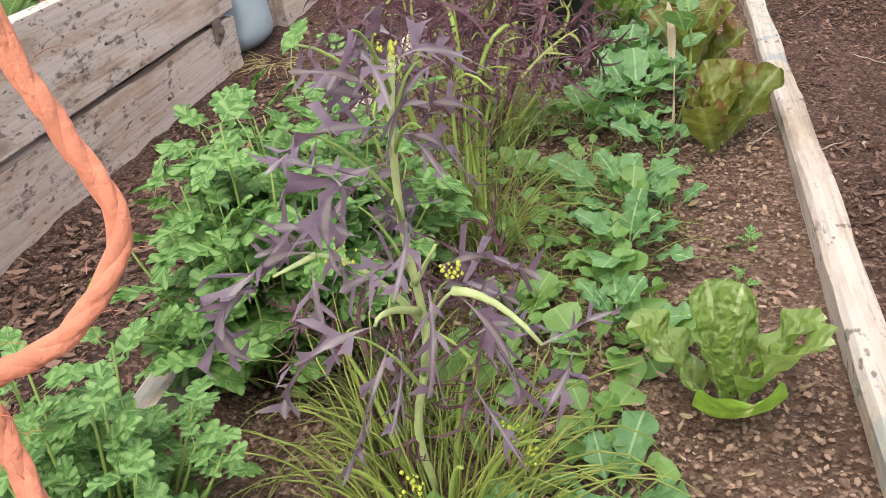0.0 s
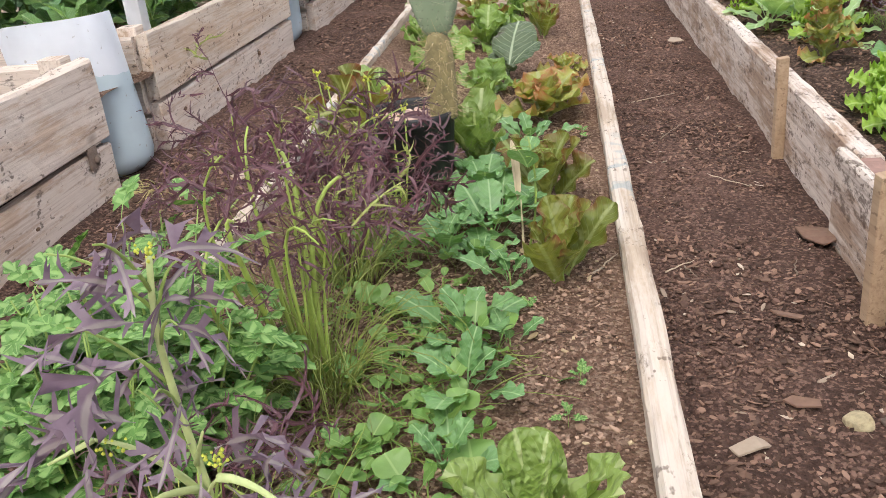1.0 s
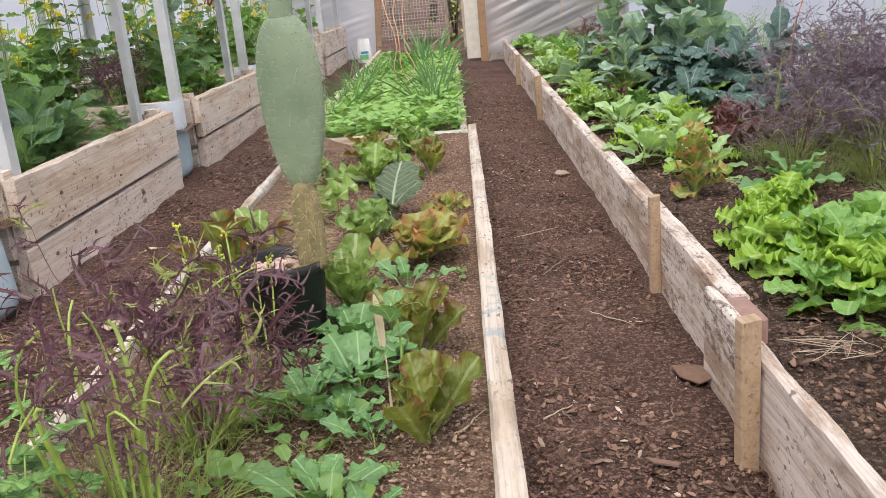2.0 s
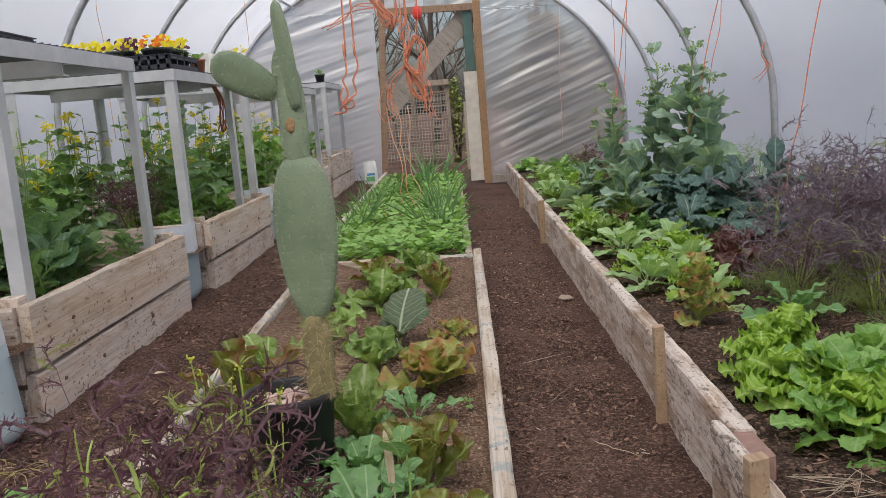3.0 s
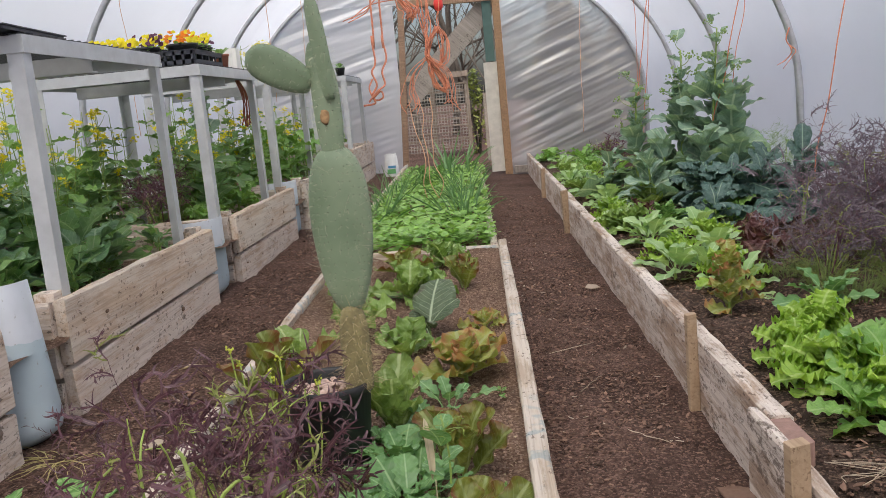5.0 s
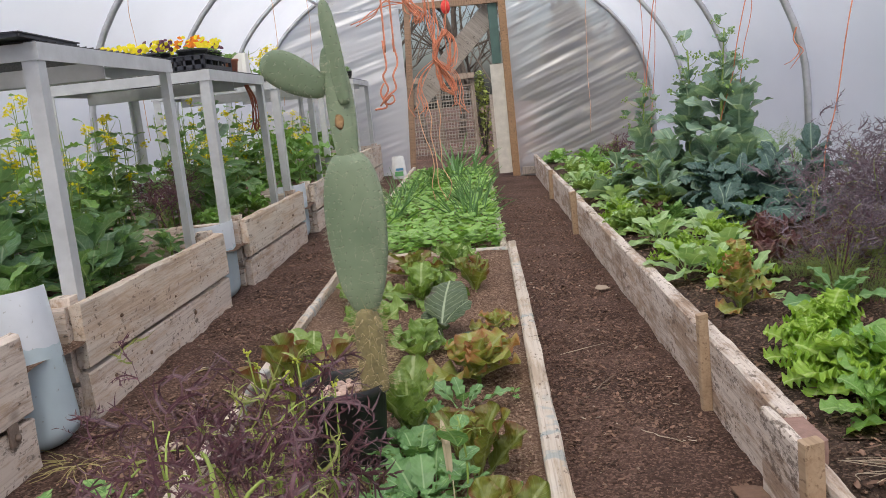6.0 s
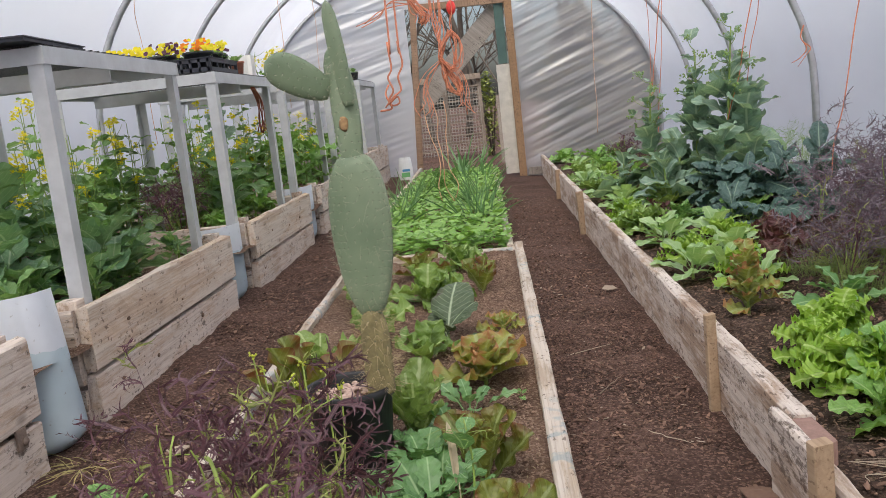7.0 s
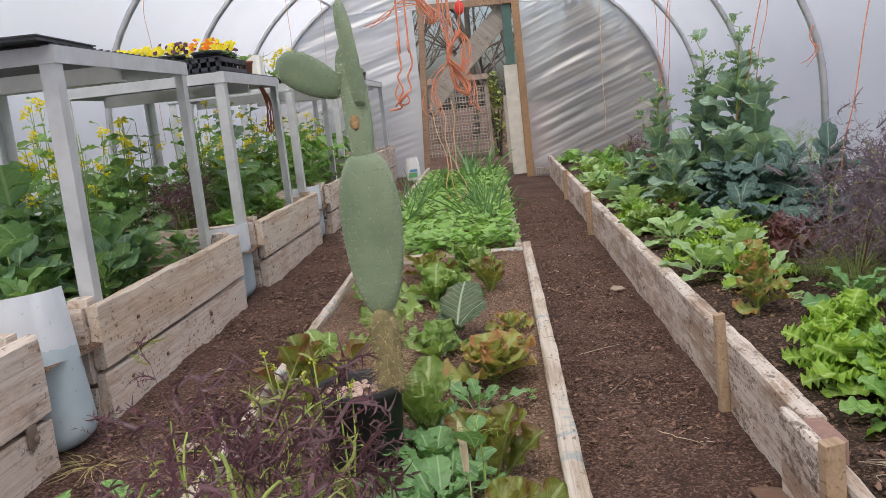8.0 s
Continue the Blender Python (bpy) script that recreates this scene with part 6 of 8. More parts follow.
for i, (x, y, h) in enumerate([(1.72, 4.35, 0.16), (1.78, 3.9, 0.2), (1.9, 3.4, 0.2), (1.75, 5.3, 0.16)]):
    tuft = thing("grass_clump", "thin messy green grass clump in the long bed", "grass", "grass clumps", at=(x, y, 0.16))
    wiry("foliage", G_FINE, (0, 0, 0), 0.1, 150, h, 90 + i, tuft, 0.0014)
wispy_mustard((1.6, 8.3, 0.16), 0.5, 7, (0.22, 0.25, 0.16), 200, "purple mustard beside tall kale", 14, 60, 0.3)


def kale(at, h, n, s, label, seed, leaves, flower=True, lean=(0.0, 0.0), el=(28, 78)):
    """A brassica: leafy stem, big leaves low, smaller ones up the flower shoot, buds on top."""
    rs = random.Random(seed)
    ob = thing("kale_plant", label, "kale", "kale plants", at=at)
    axis = arc((0, 0, -0.03), (lean[0], lean[1], h), (rs.uniform(-0.02, 0.02), 0.01, 0), 11)
    strands("stem", S_GREEN, [(axis, 0.014)], ob, sides=8, taper=0.35)
    crown = 0.66 if flower else 1.0
    for i in range(n):
        t = (i + rs.random()) / n
        p = axis[min(10, int(11 * crown * (0.12 + 0.86 * t)))]
        put("leaf", rs.choice(leaves), ob, turned(p, i * 137.5 + rs.uniform(-50, 50), el[0] + (el[1] - el[0]) * t + rs.uniform(-22, 22), s * (1.25 - 0.55 * t) * rs.uniform(0.65, 1.2), rs.uniform(-50, 50)))
    if flower:
        tw, buds = [], []
        for i in range(13):
            a = i * 2.4
            f = 0.55 + 0.45 * (i + 1) / 13
            p = axis[min(10, int(10 * f))]
            out = rs.uniform(0.04, 0.1) * (1.3 - 0.7 * f) * 2
            tip = p + Vector((out * math.cos(a), out * math.sin(a), rs.uniform(0.04, 0.1)))
            tw.append((arc(p, tip, (0.012 * math.cos(a), 0.012 * math.sin(a), -0.01), 5), 0.0035))
            for k in range(2):
                put("leaf", rs.choice(leaves), ob, turned(p.lerp(tip, rs.random()), rs.uniform(0, 360), rs.uniform(35, 85), s * rs.uniform(0.2, 0.45), rs.uniform(-25, 25)))
            for _ in range(13):
                r = rs.uniform(0.004, 0.009)
                v, f2 = lathe([(0.0, -r), (r * 0.8, -r * 0.5), (r, 0.2 * r), (0.0, 1.2 * r)], 5)
                buds.append((v + np.array(tip) + np.array([rs.gauss(0, 0.016), rs.gauss(0, 0.016), rs.gauss(0, 0.013)]), f2))
        for pts, r in tw:
            strands("flower_stalk", S_GREEN, [(pts, r)], ob)
        V, F, _ = merge(buds)
        tagged(put("inflorescence", mesh_of("inflorescence", V, F, F_BUD, True), ob, label="pale green flower buds"), kind="stuff")
    return ob


kale((2.03, 6.9, 0.16), 1.2, 34, 1.12, "tall flowering kale with blue-green leaves", 401, P_KALE, True, (0.1, 0.0))
kale((1.87, 7.1, 0.16), 1.08, 32, 1.1, "flowering kale with broad blue-green leaves", 402, P_KALE, True, (0.05, 0.0))
kale((1.62, 7.4, 0.16), 0.88, 28, 0.95, "shorter flowering kale with curled leaves", 403, P_KALE, True, (0.03, 0.0))
kale((2.2, 6.85, 0.16), 0.72, 32, 1.05, "leafy kale beneath the tallest stem", 404, P_KALE, False)
kale((1.95, 6.65, 0.16), 0.42, 24, 0.95, "broad-leaved kale crowding the bed", 405, P_KALE, False)
kale((1.75, 7.0, 0.16), 0.45, 22, 0.85, "kale standing below the flowering stems", 406, P_KALE, False)
kale((2.12, 6.5, 0.16), 0.36, 20, 0.9, "broad blue-green kale behind black kale", 408, P_KALE, False)
kale((1.6, 6.85, 0.16), 0.3, 18, 0.8, "low spreading blue-green kale", 409, P_KALE, False)
kale((1.42, 7.5, 0.16), 0.3, 14, 0.85, "low blue-green kale with broad leaves", 407, P_KALE, False)
for i, (x, y, h, n) in enumerate([(1.98, 6.1, 0.27, 26), (1.86, 6.35, 0.28, 26), (2.1, 5.95, 0.26, 26), (1.8, 5.85, 0.12, 14), (2.2, 6.15, 0.28, 22), (1.92, 5.6, 0.08, 10)]):
    kale((x, y, 0.16), h, n, 0.85, "black kale with long blistered dark leaves", 420 + i, P_NERO, False, (0, 0), (15, 85))
kale((2.2, 5.6, 0.16), 0.4, 11, 0.95, "black kale arching out with narrow dark leaves", 431, P_NERO, False, (0.02, 0), (55, 82))
fennel = thing("fennel_plant", "feathery light green herb behind the black kale", "herb", at=(2.34, 6.5, 0.16))
G_FEATHER = leaf_material("feathery_green_thread", (0.14, 0.26, 0.07), (0.3, 0.44, 0.16), (0.3, 0.44, 0.16), 0.05, 0.0, 0.5, 0.3, None, 0.5, 0.1)
strands("stem", S_GREEN, [(arc((0, 0, 0), (0.1, 0, 0.4), (0.02, 0, 0)), 0.005), (arc((0, 0, 0), (-0.06, 0.03, 0.42), (-0.02, 0, 0)), 0.005)], fennel)
thread_cloud("foliage", G_FEATHER, (0.02, 0, 0.3), (0.2, 0.16, 0.22), 420, 71, fennel, (0.05, 0.11), 0.006)

# ---- left beds ----
LB = "greens under the benches"
rs = random.Random(21)


def leafy(at, P, n, s, h, label, seed, name="leafy_plant"):
    r2 = random.Random(seed)
    ob = thing(name, label, "leafy vegetable", LB, at=at)
    for i in range(n):
        t = i / n
        put("leaf", r2.choice(P), ob, turned((r2.uniform(-0.05, 0.05), r2.uniform(-0.05, 0.05), h * t), i * 137.5 + r2.uniform(-25, 25), r2.uniform(15, 65) + 15 * t, s * r2.uniform(0.75, 1.15), r2.uniform(-25, 25)))
    strands("stem", S_GREEN, [(arc((0, 0, -0.03), (0, 0, h), (0.01, 0, 0), 5), 0.009)], ob, sides=6)
    return ob


def flowering(at, h, n, s, label, seed, P, shoots_n=6, spread_r=0.2):
    """Greens running to flower: leaves all the way up, small yellow heads on side shoots."""
    r2 = random.Random(seed)
    ob = thing("flowering_brassica", label, "flowering plant", "flowering greens", at=at)
    shoots, petals, k = [], [], 0
    for j in range(shoots_n):
        a = j * 6.283 / shoots_n + seed
        q = r2.uniform(0.25, 1.0)
        tip = Vector((spread_r * math.cos(a) * q, spread_r * math.sin(a) * q, h * r2.uniform(0.62, 1.0)))
        pts = arc((0.01 * math.cos(a), 0.01 * math.sin(a), 0), tip, (0.03 * math.cos(a), 0.03 * math.sin(a), 0), 9)
        shoots.append((pts, 0.0045))
        for w in range(n):
            f = 0.15 + 0.78 * (w + r2.random()) / n
            p = pts[min(8, int(f * 9))]
            k += 1
            put("leaf", r2.choice(P), ob, turned(p, k * 137.5, r2.uniform(-5, 55), s * (1.3 - 0.95 * f) * r2.uniform(0.75, 1.15), r2.uniform(-25, 25)))
        heads = [tip]
        for w in range(4):
            p = pts[r2.choice((4, 5, 6, 7))]
            e = p + Vector((r2.uniform(-0.08, 0.08), r2.uniform(-0.08, 0.08), r2.uniform(0.02, 0.09)))
            shoots.append((arc(p, e, (0, 0, -0.01), 4), 0.0022))
            heads.append(e)
        for hd in heads:
            if r2.random() < 0.66:
                continue
            for _ in range(r2.randrange(10, 20)):
                c = hd + Vector((r2.gauss(0, 0.014), r2.gauss(0, 0.014), r2.gauss(0, 0.014)))
                r = r2.uniform(0.011, 0.016)
                for w in range(4):
                    aa = w * 1.57 + r2.uniform(0, 0.4)
                    petals.append(moved(([(0, 0, 0), (r * 0.55, r * 0.6, 0.002), (0, r * 1.3, 0.0), (-r * 0.55, r * 0.6, 0.002)], [(0, 1, 2, 3)]), turned(c, math.degrees(aa), r2.uniform(-20, 60))))
    for w, (pts, r) in enumerate(shoots):
        strands("stem" if r > 0.003 else "side_shoot", S_GREEN, [(pts, r)], ob)
    V, F, _ = merge(petals)
    tagged(put("blossom", mesh_of("blossom", V, F, F_YELLOW), ob, label="clusters of small yellow flowers"), kind="stuff")
    return ob


for i in range(13):
    x = rs.uniform(-2.3, -1.28)
    leafy((x, 3.55 + 1.4 * i / 12 + rs.uniform(-0.1, 0.1), 0.4), P_DENSE, 18, rs.uniform(0.75, 1.15), 0.2 + 0.36 * (-1.28 - x), "dark green broad-leaved vegetable under a bench", 500 + i)
for i in range(8):
    leafy((rs.uniform(-1.42, -1.2), 3.6 + 1.35 * i / 7, 0.4), P_SMALL, 24, rs.uniform(1.0, 1.4), 0.14, "low plant with small oval green leaves at the bed edge", 520 + i)
for i in range(10):
    leafy((rs.uniform(-2.3, -1.3), 5.6 + 1.5 * i / 9, 0.4), P_BROAD, 16, rs.uniform(1.0, 1.4), 0.4, "green leafy vegetable behind the bed boards", 540 + i)
for i in range(5):
    leafy((rs.uniform(-1.42, -1.24), 5.75 + 1.2 * i / 4, 0.42), P_BRIGHT, 14, rs.uniform(0.8, 1.1), 0.1, "bright green leafy plant at the bed edge", 560 + i)
for i in range(9):
    leafy((rs.uniform(-2.2, -1.2), 7.8 + 4.4 * i / 8, 0.42), P_BRIGHT, 18, rs.uniform(1.2, 1.6), 0.4, "bright leafy plant further along the tunnel", 580 + i)
for i in range(6):
    leafy((rs.uniform(-2.3, -1.3), 1.2 + 1.6 * i / 5, 0.34), P_DENSE, 12, rs.uniform(0.8, 1.1), 0.1, "low green leafy plant in a plank bed", 600 + i)
for i, (x, y, h) in enumerate([(-1.75, 3.75, 0.85), (-2.15, 4.3, 0.9), (-1.5, 4.4, 0.7), (-2.35, 3.7, 0.92), (-2.0, 3.5, 0.9), (-2.3, 4.9, 0.9)]):
    flowering((x, y, 0.4), h, 7, 1.0, "tall thin-stemmed greens in bud with few yellow flowers", 620 + i, P_BROAD, 6, 0.18)
for i, (x, y, h) in enumerate([(-1.85, 5.2, 0.8), (-2.2, 5.4, 0.85), (-1.75, 5.75, 0.72), (-1.55, 6.25, 0.72), (-2.1, 6.4, 0.82), (-1.4, 6.75, 0.75), (-1.75, 7.1, 0.82), (-1.5, 7.8, 0.82), (-1.95, 8.2, 0.85), (-1.5, 8.8, 0.78), (-2.1, 9.6, 0.85), (-1.5, 10.2, 0.75), (-1.9, 11.3, 0.8)]):
    flowering((x, y, 0.4), h * 1.1, 9, 1.05, "tall leafy greens in flower with small yellow blossoms", 630 + i, P_BROAD if i % 3 else P_BRIGHT)
wispy_mustard((-1.45, 5.7, 0.4), 0.42, 9, (0.2, 0.22, 0.14), 300, "dark purple feathery mustard under the bench", 16, 70, 0.25)
kale((-1.65, 7.4, 0.4), 0.8, 16, 0.7, "kale with rounded green leaves under a bench", 660, P_KALE, False)
kale((-1.5, 8.3, 0.4), 0.75, 14, 0.7, "leafy brassica beside a bench leg", 661, P_BRIGHT, False)

# ---- litter on the paths, clods in the beds ----
def flake(r, rs, thick=0.0016):
    """A chip of bark or leaf: an uneven slab, slightly bent."""
    n = rs.choice((4, 5, 6))
    a0 = rs.uniform(0, 6.28)
    el = rs.uniform(1.0, 2.6)
    ring = [(r * math.cos(a0 + 6.283 * i / n) * rs.uniform(0.65, 1.1) * el, r * math.sin(a0 + 6.283 * i / n) * rs.uniform(0.65, 1.1) / el ** 0.3) for i in range(n)]
    k = rs.uniform(-8, 8)
    V = [(x, y, k * x * x + s * thick) for s in (0, 1) for x, y in ring]
    F = [tuple(range(n))[::-1], tuple(range(n, 2 * n))] + [(i, (i + 1) % n, n + (i + 1) % n, n + i) for i in range(n)]
    return np.array(V), F


def litter(name, label, mat, count, zone, size, seed, height, pale=False):
    rs = random.Random(seed)
    pcs = []
    while len(pcs) < count:
        x, y = zone(rs)
        r = size[0] + (size[1] - size[0]) * rs.random() ** 2.0
        m = Matrix.Translation((x, y, height(x, y) + 0.003)) @ Euler((rs.gauss(0, 0.3), rs.gauss(0, 0.3), rs.uniform(0, 6.28))).to_matrix().to_4x4()
        pcs.append(moved(flake(r, rs), m))
    V, F, _ = merge(pcs)
    return tagged(put(name, mesh_of(name, V, F, mat)), label, "litter", kind="stuff")


def chip_material(name, lo, hi):
    m, nt, b = material(name, 0.85)
    b.inputs["Specular IOR Level"].default_value = 0.25
    isl = nd(nt, "ShaderNodeNewGeometry").outputs["Random Per Island"]
    tc = nd(nt, "ShaderNodeTexCoord").outputs["Object"]
    n = nd(nt, "ShaderNodeTexNoise", Vector=tc, Scale=90.0, Detail=3)
    col = ramp(nt, calc(nt, "ADD", calc(nt, "MULTIPLY", isl, 0.75), calc(nt, "MULTIPLY", n.outputs[0], 0.25)), (0.1, lo), (0.9, hi))
    nt.links.new(col, b.inputs["Base Color"])
    bump(nt, b, n.outputs[0], 0.4, 0.002)
    return m


M_CHIP = chip_material("wood_chip", (0.03, 0.017, 0.0125), (0.29, 0.18, 0.13))
M_PALECHIP = chip_material("pale_wood_chip", (0.2, 0.14, 0.1), (0.5, 0.42, 0.33))
M_CLOD = chip_material("soil_clod", (0.12, 0.068, 0.047), (0.42, 0.285, 0.205))
M_STRAW = chip_material("straw_bit", (0.25, 0.18, 0.1), (0.5, 0.4, 0.25))


M_DRYGRASS = plain("dry_grass_blade", (0.46, 0.4, 0.16), 0.7, 0, 0.25, 40)


def on_right(rs):
    y = 0.9 + 9 * rs.random() ** 1.7
    return rs.uniform(0.55, 1.02), y


def on_left(rs):
    y = 0.9 + 8 * rs.random() ** 1.7
    return rs.uniform(-0.95, -0.36), y


litter("path_litter", "brown bark chips trodden into the path", M_CHIP, 11000, on_right, (0.001, 0.0095), 1, rise)
litter("path_litter", "brown bark chips and dead leaves on the path", M_CHIP, 9000, on_left, (0.0012, 0.012), 2, rise)
litter("path_litter", "pale wood chips scattered on the path", M_PALECHIP, 420, on_right, (0.0015, 0.0085), 3, rise)
litter("path_litter", "pale wood chips and leaf bits on the path", M_PALECHIP, 350, on_left, (0.0015, 0.006), 4, rise)


def clods(name, label, count, zone, z, size, seed, mat):
    rs = random.Random(seed)
    pcs = []
    for i in range(count):
        x, y = zone(rs)
        r = rs.uniform(*size) * (1.7 if rs.random() < 0.05 else 1)
        v, f = lathe([(0.0, -r * 0.7), (r * rs.uniform(0.7, 1), -r * 0.35), (r, r * 0.15), (r * rs.uniform(0.4, 0.7), r * 0.55), (0.0, r * 0.62)], 5)
        m = Matrix.Translation((x, y, z + 0.02 * noise.noise((x * 4, y * 4, z)))) @ Euler((rs.uniform(-0.6, 0.6), rs.uniform(-0.6, 0.6), rs.uniform(0, 6.28))).to_matrix().to_4x4() @ Matrix.Diagonal((rs.uniform(0.8, 1.5), 1, rs.uniform(0.5, 1), 1))
        pcs.append(moved((v, f), m))
    V, F, _ = merge(pcs)
    return tagged(put(name, mesh_of(name, V, F, mat)), label, "soil crumbs", kind="stuff")


clods("soil_crumbs", "loose crumbs and small clods on the bed soil", 20000, lambda rs: (rs.uniform(-0.3, 0.46), 0.9 + 4.5 * rs.random() ** 1.25), 0.205, (0.0012, 0.0044), 5, M_CLOD)
clods("soil_crumbs", "crumbs and bits of bark on the long bed", 7000, lambda rs: (rs.uniform(1.12, 2.4), 1.7 + 6 * rs.random() ** 1.5), 0.163, (0.002, 0.007), 6, M_CHIP)
M_BITS = chip_material("mulch_bit", (0.075, 0.041, 0.028), (0.46, 0.32, 0.23))
litter("bark_mulch", "bits of bark and fibre lying on the bed soil", M_BITS, 7000, lambda rs: (rs.uniform(-0.25, 0.46), 0.95 + 4.3 * rs.random() ** 1.1), (0.001, 0.0045), 7, lambda x, y: 0.212 + 0.02 * noise.noise((x * 4, y * 4, 0.2)))
litter("bark_mulch", "dark bark and pale chips on the long bed", M_CHIP, 7000, lambda rs: (rs.uniform(1.12, 2.3), 1.7 + 6 * rs.random() ** 1.3), (0.001, 0.011), 9, lambda x, y: 0.17 + 0.03 * noise.noise((x * 4, y * 4, 0.16)))
litter("straw_bits", "pale straw bits lying on the bed soil", M_STRAW, 260, lambda rs: (rs.uniform(-0.3, 0.46), 1.0 + 3 * rs.random()), (0.002, 0.006), 8, lambda x, y: 0.214 + 0.02 * noise.noise((x * 4, y * 4, 0.2)))

M_CRUMB = chip_material("path_crumb", (0.036, 0.02, 0.015), (0.21, 0.127, 0.097))
for zone, count, seed in ((on_right, 12000, 55), (on_left, 8000, 56)):
    rs = random.Random(seed)
    pcs = []
    for i in range(count):
        x, y = zone(rs)
        r = rs.uniform(0.0015, 0.006) * (1.9 if rs.random() < 0.06 else 1)
        v, f = lathe([(0.0, -r * 0.7), (r * rs.uniform(0.7, 1), -r * 0.3), (r * rs.uniform(0.5, 0.9), r * 0.5), (0.0, r * 0.62)], 5)
        pcs.append(moved((v, f), Matrix.Translation((x, y, rise(x, y) + 0.002)) @ Euler((rs.uniform(-0.6, 0.6), rs.uniform(-0.6, 0.6), rs.uniform(0, 6.28))).to_matrix().to_4x4() @ Matrix.Diagonal((rs.uniform(0.8, 1.6), 1, rs.uniform(0.5, 1), 1))))
    V, F, _ = merge(pcs)
    tagged(put("path_crumbs", mesh_of("path_crumbs", V, F, M_CRUMB)), "dark crumbs of trodden earth on the path", "soil crumbs", kind="stuff")
for i, (x, y, r, sx, mat, lab) in enumerate([(0.664, 1.806, 0.028, 1.0, M_PALECHIP, "pale flat flake of wood on the path"), (0.871, 2.012, 0.03, 1.8, M_PALECHIP, "curled pale dead leaf on the path"), (1.0, 2.67, 0.034, 2.3, M_CHIP, "long piece of reddish bark beside the bed edge"), (0.975, 2.02, 0.026, 2.0, M_CHIP, "brown strip of bark on the path"), (0.771, 1.93, 0.02, 1.2, M_CHIP, "brown dead leaf on the path"), (0.956, 5.2, 0.03, 1.8, M_PALECHIP, "flat pale stone chip on the path"), (-0.62, 3.1, 0.02, 2.4, M_PALECHIP, "pale strip of wood on the path"), (0.825, 2.25, 0.02, 1.0, M_CHIP, "crumpled brown leaf on the path")]):
    rs = random.Random(40 + i)
    v, f = flake(r, rs, 0.004)
    v[:, 1] *= sx
    tagged(put("wood_flake", mesh_of("wood_flake", v, f, mat), None, pose(x, y, rise(x, y) + 0.012, rs.uniform(-8, 8), rs.uniform(-8, 8), rs.uniform(-40, 40))), lab, "wood flake", "loose flakes on the path")


def rock(x, y, r, label, colour, seed):
    rs = random.Random(seed)
    bm = bmesh.new()
    bmesh.ops.create_icosphere(bm, subdivisions=3, radius=r)
    for v in bm.verts:
        v.co *= 1 + 0.28 * noise.noise(v.co / r * 1.3 + Vector((seed, 0, 0))) + 0.08 * noise.noise(v.co / r * 5)
        v.co.z *= 0.6
    me = bpy.data.meshes.new("stone")
    bm.to_mesh(me)
    bm.free()
    me.materials.append(plain("stone_" + str(seed), colour, 0.9, 0, 0.35, 60, 0.004))
    tagged(put("stone", me, None, pose(x, y, rise(x, y) + r * 0.35, 0, 0, 40 * seed)), label, "stone", "stones on the path")


rock(0.856, 1.884, 0.024, "yellowish lichen-covered stone on the path", (0.36, 0.31, 0.19), 1)
rock(0.912, 1.884, 0.02, "dark brown stone on the path", (0.1, 0.075, 0.06), 2)
rock(-0.357, 2.19, 0.03, "whitish stone beside the low edge board", (0.6, 0.55, 0.46), 3)
rock(-0.34, 2.05, 0.026, "pale cream stone beside the low edge board", (0.62, 0.58, 0.5), 4)

rs = random.Random(31)
for i, (x, y, L, az) in enumerate([(0.64, 2.5, 0.09, 40), (0.66, 2.47, 0.06, -70), (0.75, 3.6, 0.2, 60), (0.73, 4.05, 0.22, 30), (0.9, 2.5, 0.08, 80), (-0.7, 1.9, 0.12, 20), (0.85, 3.1, 0.16, -50), (-0.86, 3.05, 0.14, -30), (-0.8, 2.5, 0.1, 65), (0.45, 2.1, 0.1, 60)]):
    g = (rise(x, y) if not -0.3 < x < 0.47 else 0.21) + 0.008
    d = Vector((math.cos(radians(az)), math.sin(radians(az)), 0)) * L / 2
    pts = [Vector((0, 0, 0)) - d + d * 2 * k / 6 + Vector((rs.uniform(-1, 1), rs.uniform(-1, 1), 0)) * 0.004 for k in range(7)]
    ob = strands("twig", plain("dry_twig_%d" % i, (0.2, 0.15, 0.11) if i % 3 else (0.42, 0.34, 0.25), 0.85), [(pts, 0.0024)], None)
    ob.location = (x, y, g)
    tagged(ob, "thin dry twig lying on the earth", "twig", "twigs on the ground")

straw = wiry("dry_grass", M_DRYGRASS, (0, 0, 0), 0.05, 26, 0.22, 15, None, 0.0013, "", 1.0)
straw.location = (-0.87, 3.02, rise(-0.87, 3.02) + 0.004)
tagged(straw, "wisp of yellow dry grass on the path", "dry grass", kind="stuff")
V, F, U = leaf(0.11, 0.014, 0.15, 0.6, 0.5, 12, 4, 0.5, 0, 0.5, 0.2, 2.0, seed=4)
tagged(put("dead_leaf", mesh_of("dead_leaf", V, F, G_DRY, True, U), None, turned((-0.72, 3.9, rise(-0.72, 3.9) + 0.02), 95, 2)), "curled brown dead leaf on the path", "dead leaf")

# dry roots on the long bed
rs = random.Random(77)
root = strands("dry_root", plain("dry_root", (0.42, 0.34, 0.25), 0.85), [(smooth_path([(rs.uniform(-0.09, 0.09), rs.uniform(-0.07, 0.07), 0.004 + 0.012 * rs.random()) for k in range(4)], 4), 0.0011) for j in range(9)], None)
tagged(root, kind="stuff")
root.location = (1.2, 2.38, 0.175)
tagged(root, "tangle of pale dry roots on the soil", "dry roots", kind="stuff")

